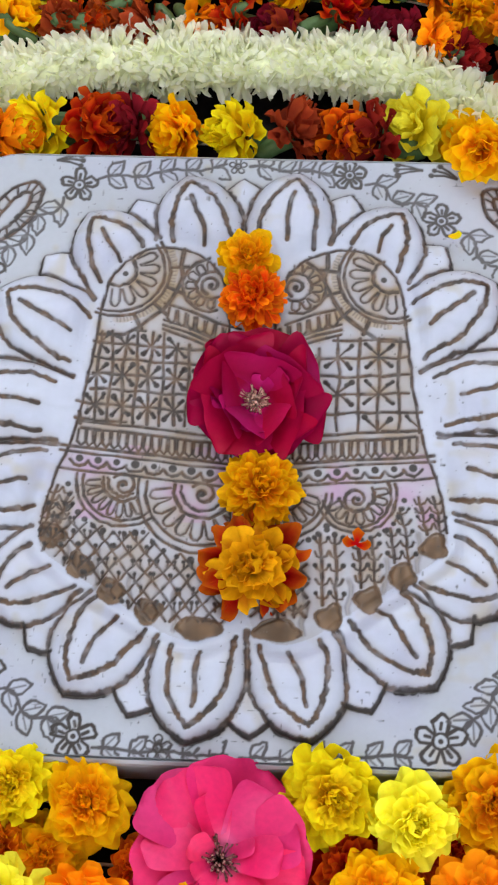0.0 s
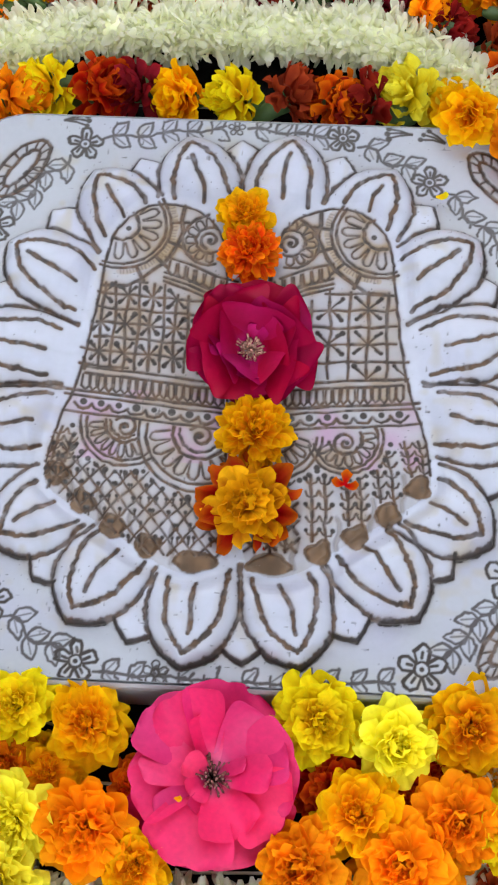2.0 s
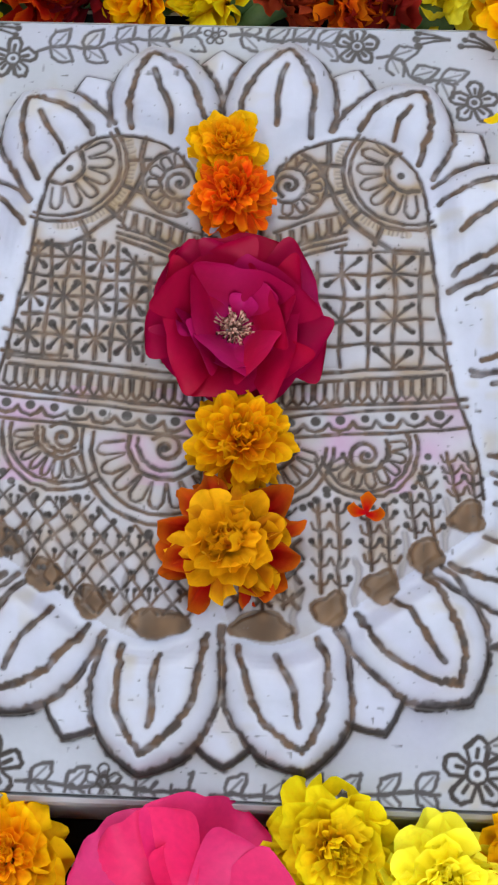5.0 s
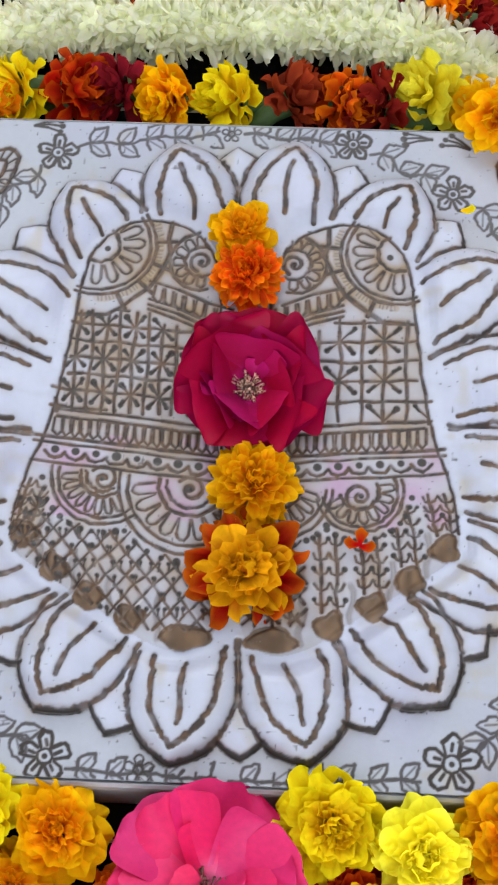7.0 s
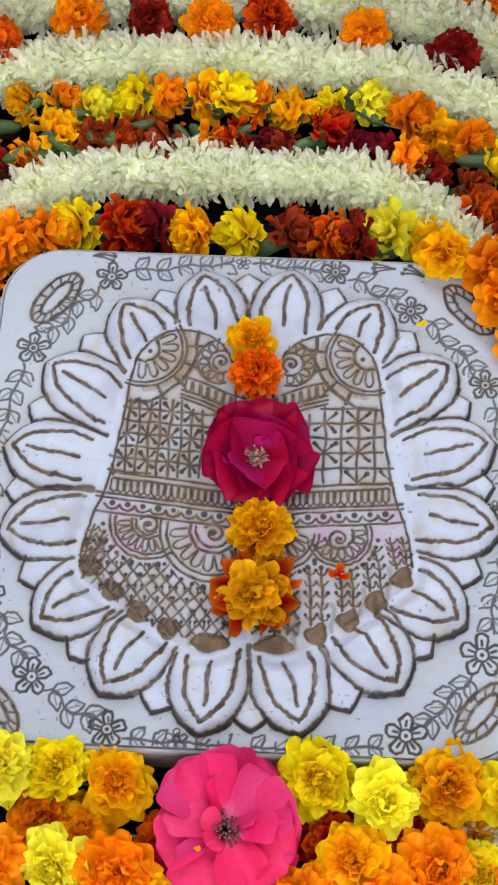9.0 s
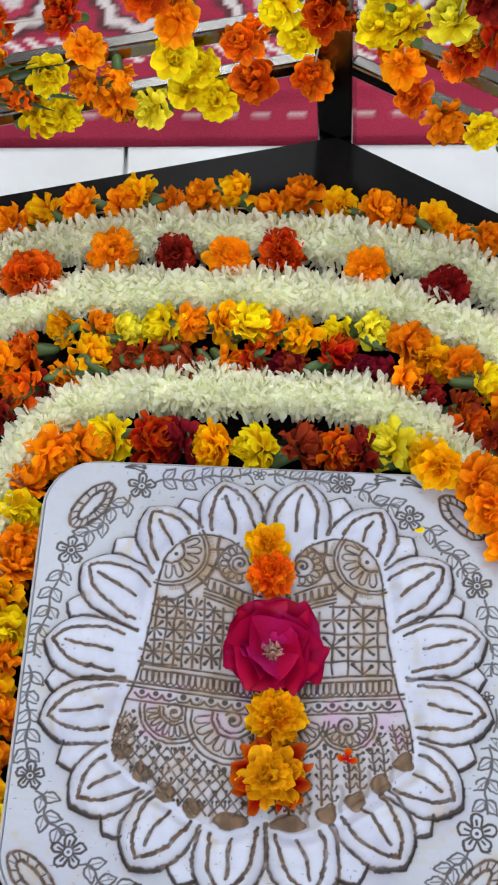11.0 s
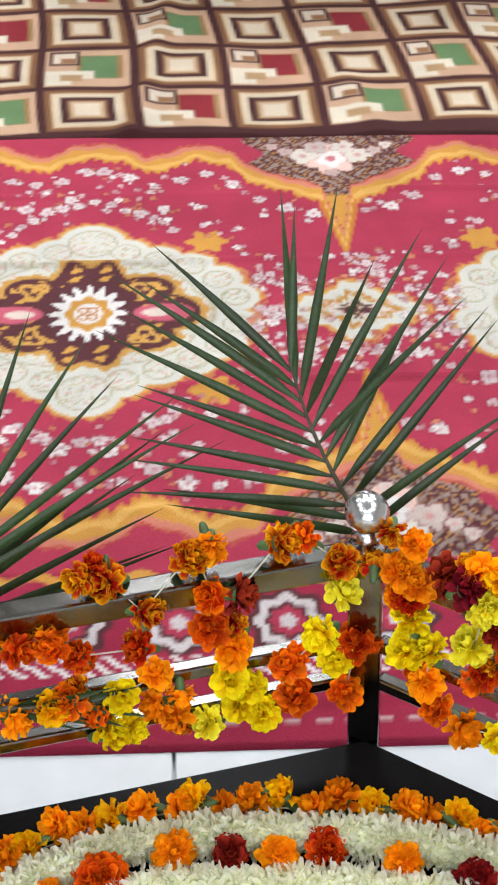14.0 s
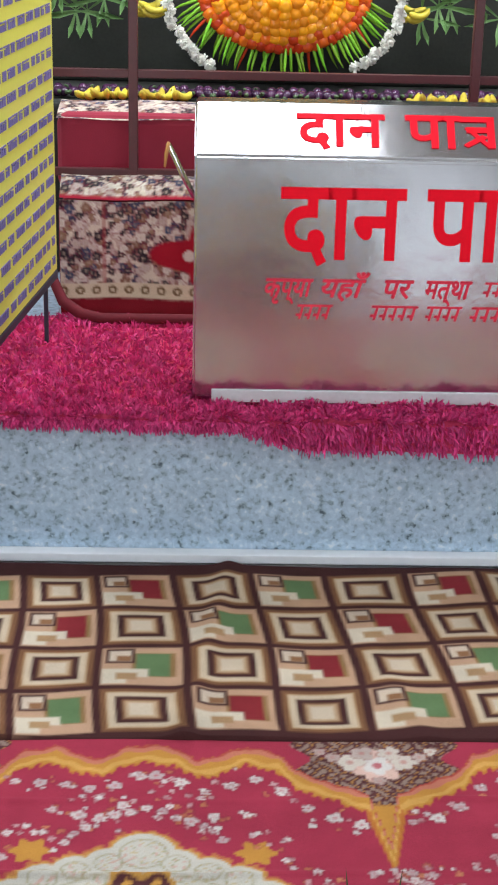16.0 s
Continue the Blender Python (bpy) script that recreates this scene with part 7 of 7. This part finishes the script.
def build_seat():
    red = shade("red_cloth", (0.30, 0.02, 0.045), 0.9, vary=0.15, scale=10, fine=300, bump=0.3)
    th = thing("seat", "low seat draped with a cream figured carpet edged in dark red", "seat")
    part("body", box_bm(-0.64, 1.2, 4.10, 4.60, 0.262, 0.62, 0.02), red, th)

    def field(c, x, s):
        lob = edge(np.hypot((x + 0.16) / 0.17, (s - 0.17) / 0.085) - 1 - 0.20 * np.cos(6 * np.arctan2(s - 0.17, x + 0.16)), 0.1)
        c = lay_over(c, (0.32, 0.012, 0.025), lob)
        c = lay_over(c, (0.62, 0.58, 0.5), edge(np.hypot(x + 0.24, s - 0.17) - 0.018))
        c = lay_over(c, (0.30, 0.03, 0.04), edge(np.abs(x + 0.50) - 0.003))
        band = edge(np.abs(s - 0.285) - 0.024)
        c = lay_over(c, (0.58, 0.50, 0.36), band)
        k = (x % 0.05) - 0.025
        c = lay_over(c, (0.16, 0.10, 0.05), band * edge(np.hypot(k, s - 0.285) - 0.014) * edge(0.006 - np.hypot(k, s - 0.285)))
        return lay_over(c, (0.20, 0.012, 0.02), edge(0.312 - s))
    # front drop, with the corner curling forwards at its foot
    sheet("draped_carpet", th, lambda t: (4.085 - 0.05 * max(0, t - 0.8) ** 1.2, 0.635 - 0.352 * t), -0.635, 1.2, 0, 0.36, lambda x, s: figured(x, s, 21, field), "cream figured carpet with dark red field")
    sheet("carpet_top", th, lambda t: (4.085 + 0.10 * t, 0.64 + 0.055 * math.sin(t * 1.57)), -0.635, 1.2, 0, 0.12, lambda x, s: lay_over(figured(x, s, 22), (0.36, 0.02, 0.04), edge(s - 0.012)))
    v, f = tube_np([(-0.655, 4.06, 0.52), (-0.66, 4.045, 0.46), (-0.65, 4.02, 0.40), (-0.62, 3.99, 0.345), (-0.565, 3.97, 0.312), (-0.50, 3.965, 0.30), (-0.30, 3.975, 0.298), (1.2, 3.98, 0.298)], [0.006, 0.012, 0.016, 0.018, 0.018, 0.017, 0.016, 0.016], 10)
    deep = shade("dark_red_binding", (0.13, 0.008, 0.016), 0.9, vary=0.2, scale=30, fine=300, bump=0.3)
    child("edge_roll", mesh_np("edge_roll", v, quads_to_tris(f), deep), th, "dark red bound edge curling up at the corner")
    part("cushion", box_bm(-0.66, 1.2, 4.30, 4.62, 0.625, 0.86, 0.03, 3), red, th, "plain dark red cloth")
    sheet("back_cloth", th, lambda t: (4.298 + 0.20 * t, 0.846 + 0.03 * math.sin(t * 1.57)), -0.66, 1.2, 0, 0.20, lambda x, s: figured(x, s, 23))


build_seat()


def build_fence():
    mat = shade("maroon_paint", (0.085, 0.018, 0.022), 0.4, vary=0.15)
    th = thing("fence", "maroon painted metal fence of square bars in front of the offerings", "fence")
    for z in (0.700, 1.000):
        part("rail", box_bm(-1.4, 1.4, 4.188, 4.212, z - 0.011, z + 0.013, 0.002), mat, th)
    for x in (-0.415, 0.62, -1.38):
        part("post", box_bm(x - 0.014, x + 0.014, 4.184, 4.216, 0.262, 1.45, 0.002), mat, th)
    part("rail", box_bm(-1.4, 1.4, 4.188, 4.212, 1.438, 1.462, 0.002), mat, th)


build_fence()


def lump(profile, sides, mat, name, parent, m, label=""):
    v, f = lathe_np(profile, sides)
    return child(name, mesh_np(name, v, quads_to_tris(f), mat), parent, label, m)


def build_offerings():
    rnd = random.Random(12)
    wood = shade("dark_cloth", (0.02, 0.022, 0.018), 0.8, vary=0.3)
    tb = thing("offering_table", "low table under a dark cloth that bears the offerings", "table")
    part("cloth_cover", box_bm(-1.2, 1.3, 4.64, 5.7, 0.262, 0.85, 0.02, 3), wood, tb)
    part("back_panel", box_bm(-1.2, 1.3, 5.12, 5.16, 0.852, 1.9, 0.01), wood, tb, "dark backing cloth")
    purple = shade("aubergine_skin", (0.050, 0.014, 0.050), 0.18, vary=0.2, random=0.3)
    green = shade("aubergine_cap", (0.06, 0.12, 0.04), 0.5)
    egg = [(0.0, -0.020), (0.010, -0.018), (0.0165, -0.008), (0.017, 0.002), (0.012, 0.014), (0.006, 0.021), (0.0, 0.022)]
    row = thing("aubergine_row", "row of small glossy purple aubergines along the table edge", "aubergines")
    v, f = lathe_np(egg, 12)
    em = mesh_np("aubergine", v, quads_to_tris(f), purple)
    cap = mesh_np("cap", *(lambda a: (a[0], quads_to_tris(a[1])))(lathe_np([(0.011, 0.012), (0.007, 0.021), (0.0025, 0.026), (0.0025, 0.034), (0.0, 0.034)], 8)), green)
    for k in range(62):
        for q in range(2 if k % 3 else 1):
            x = -0.72 + 0.0265 * k
            ob = child("aubergine", em, row, "", pose(x + rnd.gauss(0, 0.003), 4.70 + 0.036 * q, 0.872 + 0.006 * q, rnd.uniform(60, 120), rnd.uniform(-20, 20), rnd.uniform(-40, 40)))
            child("cap", cap, ob)
    yl = shade("banana_skin", (0.62, 0.50, 0.05), 0.4, vary=0.12, scale=30, random=0.15)
    t = np.linspace(-1, 1, 9)
    arc = np.stack([0.055 * np.sin(t * 0.9), np.zeros(9), 0.055 * (1 - np.cos(t * 0.9))], 1)
    bv, bf = tube_np(arc, 0.0125 * np.sqrt(np.clip(1 - np.abs(t) ** 5, 0.06, 1)), 9)
    bm_ = mesh_np("banana", bv, quads_to_tris(bf), yl)
    for x0, n in ((-0.60, 7), (-0.40, 6), (0.50, 6), (0.66, 6)):
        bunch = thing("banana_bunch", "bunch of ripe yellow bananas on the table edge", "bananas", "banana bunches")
        for k in range(n):
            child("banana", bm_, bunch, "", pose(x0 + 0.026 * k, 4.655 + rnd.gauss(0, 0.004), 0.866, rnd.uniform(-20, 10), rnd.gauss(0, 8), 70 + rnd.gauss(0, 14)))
    for x0 in (-0.42, 0.50):
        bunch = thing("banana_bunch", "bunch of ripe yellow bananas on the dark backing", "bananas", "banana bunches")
        for k in range(5):
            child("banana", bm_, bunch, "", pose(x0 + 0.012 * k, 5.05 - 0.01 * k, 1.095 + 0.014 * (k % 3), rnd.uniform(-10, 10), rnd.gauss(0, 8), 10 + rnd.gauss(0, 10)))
    # round display: orange flowers, a ring of tomatoes, a fringe of chillies, a white garland
    cx, cy, cz = 0.07, 4.98, 1.175
    disp = thing("offering_display", "round display of small oranges, tomatoes and green chillies", "offering display")
    dm = shade("display_base", (0.05, 0.06, 0.02), 0.8)
    v, f = lathe_np([(0.0, 0.06), (0.20, 0.05), (0.30, 0.0), (0.31, -0.02), (0.0, -0.03)], 32)
    child("base", mesh_np("base", v, quads_to_tris(f), dm), disp, "", Matrix.LocRotScale((cx, cy + 0.05, cz), Euler((radians(75), 0, 0)), (1.0, 0.62, 1.0)))
    toms = [shade("tomato_skin", (0.80, 0.13, 0.012), 0.15, vary=0.1, random=0.3), shade("orange_skin", (0.95, 0.36, 0.012), 0.2, vary=0.1, random=0.2)]
    tv, tf = lathe_np([(0.0, -0.018), (0.014, -0.015), (0.021, 0.0), (0.017, 0.013), (0.006, 0.017), (0.0, 0.015)], 12)
    meshes = [mesh_np(n_, tv, quads_to_tris(tf), m_) for n_, m_ in zip(("tomato", "small_orange"), toms)]
    for row_, rr in enumerate((0.275, 0.232, 0.186, 0.140, 0.094, 0.045)):
        n = max(3, int(rr * 105))
        for k in range(n):
            a = radians(180 + 180 * (k + 0.5 * (row_ % 2)) / (n - 1))
            q = 0 if row_ == 0 or (row_ == 1 and k % 3 == 0) else 1
            child(("tomato", "small_orange")[q], meshes[q], disp, "", Matrix.LocRotScale((cx + rr * math.cos(a), cy - 0.02 - 0.010 * row_, cz + 0.62 * rr * math.sin(a)), Euler((rnd.uniform(0, 1.5), rnd.uniform(0, 6), 0)), (1.45, 1.45, 1.45)))
    gm, rm = shade("green_chilli", (0.20, 0.46, 0.03), 0.25, vary=0.15, random=0.3), shade("red_chilli", (0.60, 0.05, 0.015), 0.25)
    cv, cf = tube_np([(0, 0, 0), (0.0, 0.002, -0.036), (0, 0.0, -0.076), (0.004, 0, -0.112)], [0.004, 0.0062, 0.0048, 0.0008], 7)
    meshes = [mesh_np("chilli", cv, quads_to_tris(cf), q) for q in (gm, rm)]
    for k in range(54):
        a = radians(188 + 164 * k / 53)
        rr = 0.29
        child("chilli", meshes[1 if k % 13 == 6 else 0], disp, "", pose(cx + rr * math.cos(a), cy - 0.03 + rnd.gauss(0, 0.008), cz + 0.62 * rr * math.sin(a) + 0.01, rnd.gauss(0, 10), -0.7 * (math.degrees(a) - 270) + rnd.gauss(0, 9), 0))
    wh = shade("white_blossom", (0.95, 0.95, 0.90), 0.6, vary=0.05, random=0.08, trans=0.2)
    gl = thing("white_garland", "garland of white chrysanthemum heads hung round the display", "garland")
    wm = marigold_mesh("P", 5, 0.025, SIDE)
    wm.materials.clear()
    wm.materials.append(wh)
    for k in range(44):
        u = k / 43
        a = radians(172 + 196 * u)
        gap = abs(u - 0.5) < 0.19
        if gap:
            continue
        px, pz = cx + 0.405 * math.cos(a), cz + 0.30 * math.sin(a)
        child("white_blossom", wm, gl, "", pose(px, cy - 0.06, pz, 80 + rnd.gauss(0, 15), rnd.gauss(0, 15), rnd.uniform(0, 360)))
    lf = shade("banana_leaf", (0.14, 0.27, 0.09), 0.4, vary=0.3)
    for k in range(10):
        th = thing("leaf_spray", "dark green leaf spray against the backing cloth", "leaves", "leaf sprays")
        x = (-0.66, -0.56, -0.48, 0.56, 0.66, 0.76, -0.62, 0.62, -0.72, 0.84)[k]
        for q in range(7):
            fr = [dict(base=np.array([0, 0, 0]), along=np.array([math.sin(q - 3.0), -0.2, math.cos(q - 3.0) * 0.8 + 0.2]), across=np.array([math.cos(q - 3.0), 0, -math.sin(q - 3.0)]), up=np.array([0, -1.0, 0]), length=0.16, width=0.009, curl=0.4, ruffle=0.001, phase=q)]
            v, f, tp = petals_np(fr, 6, 3)
            child("leaf", mesh_np("leaf", v, f, lf), th, "", Matrix.Translation((x, 5.08, 1.10 + 0.04 * (k % 3))))


build_offerings()
turn_hall(made)
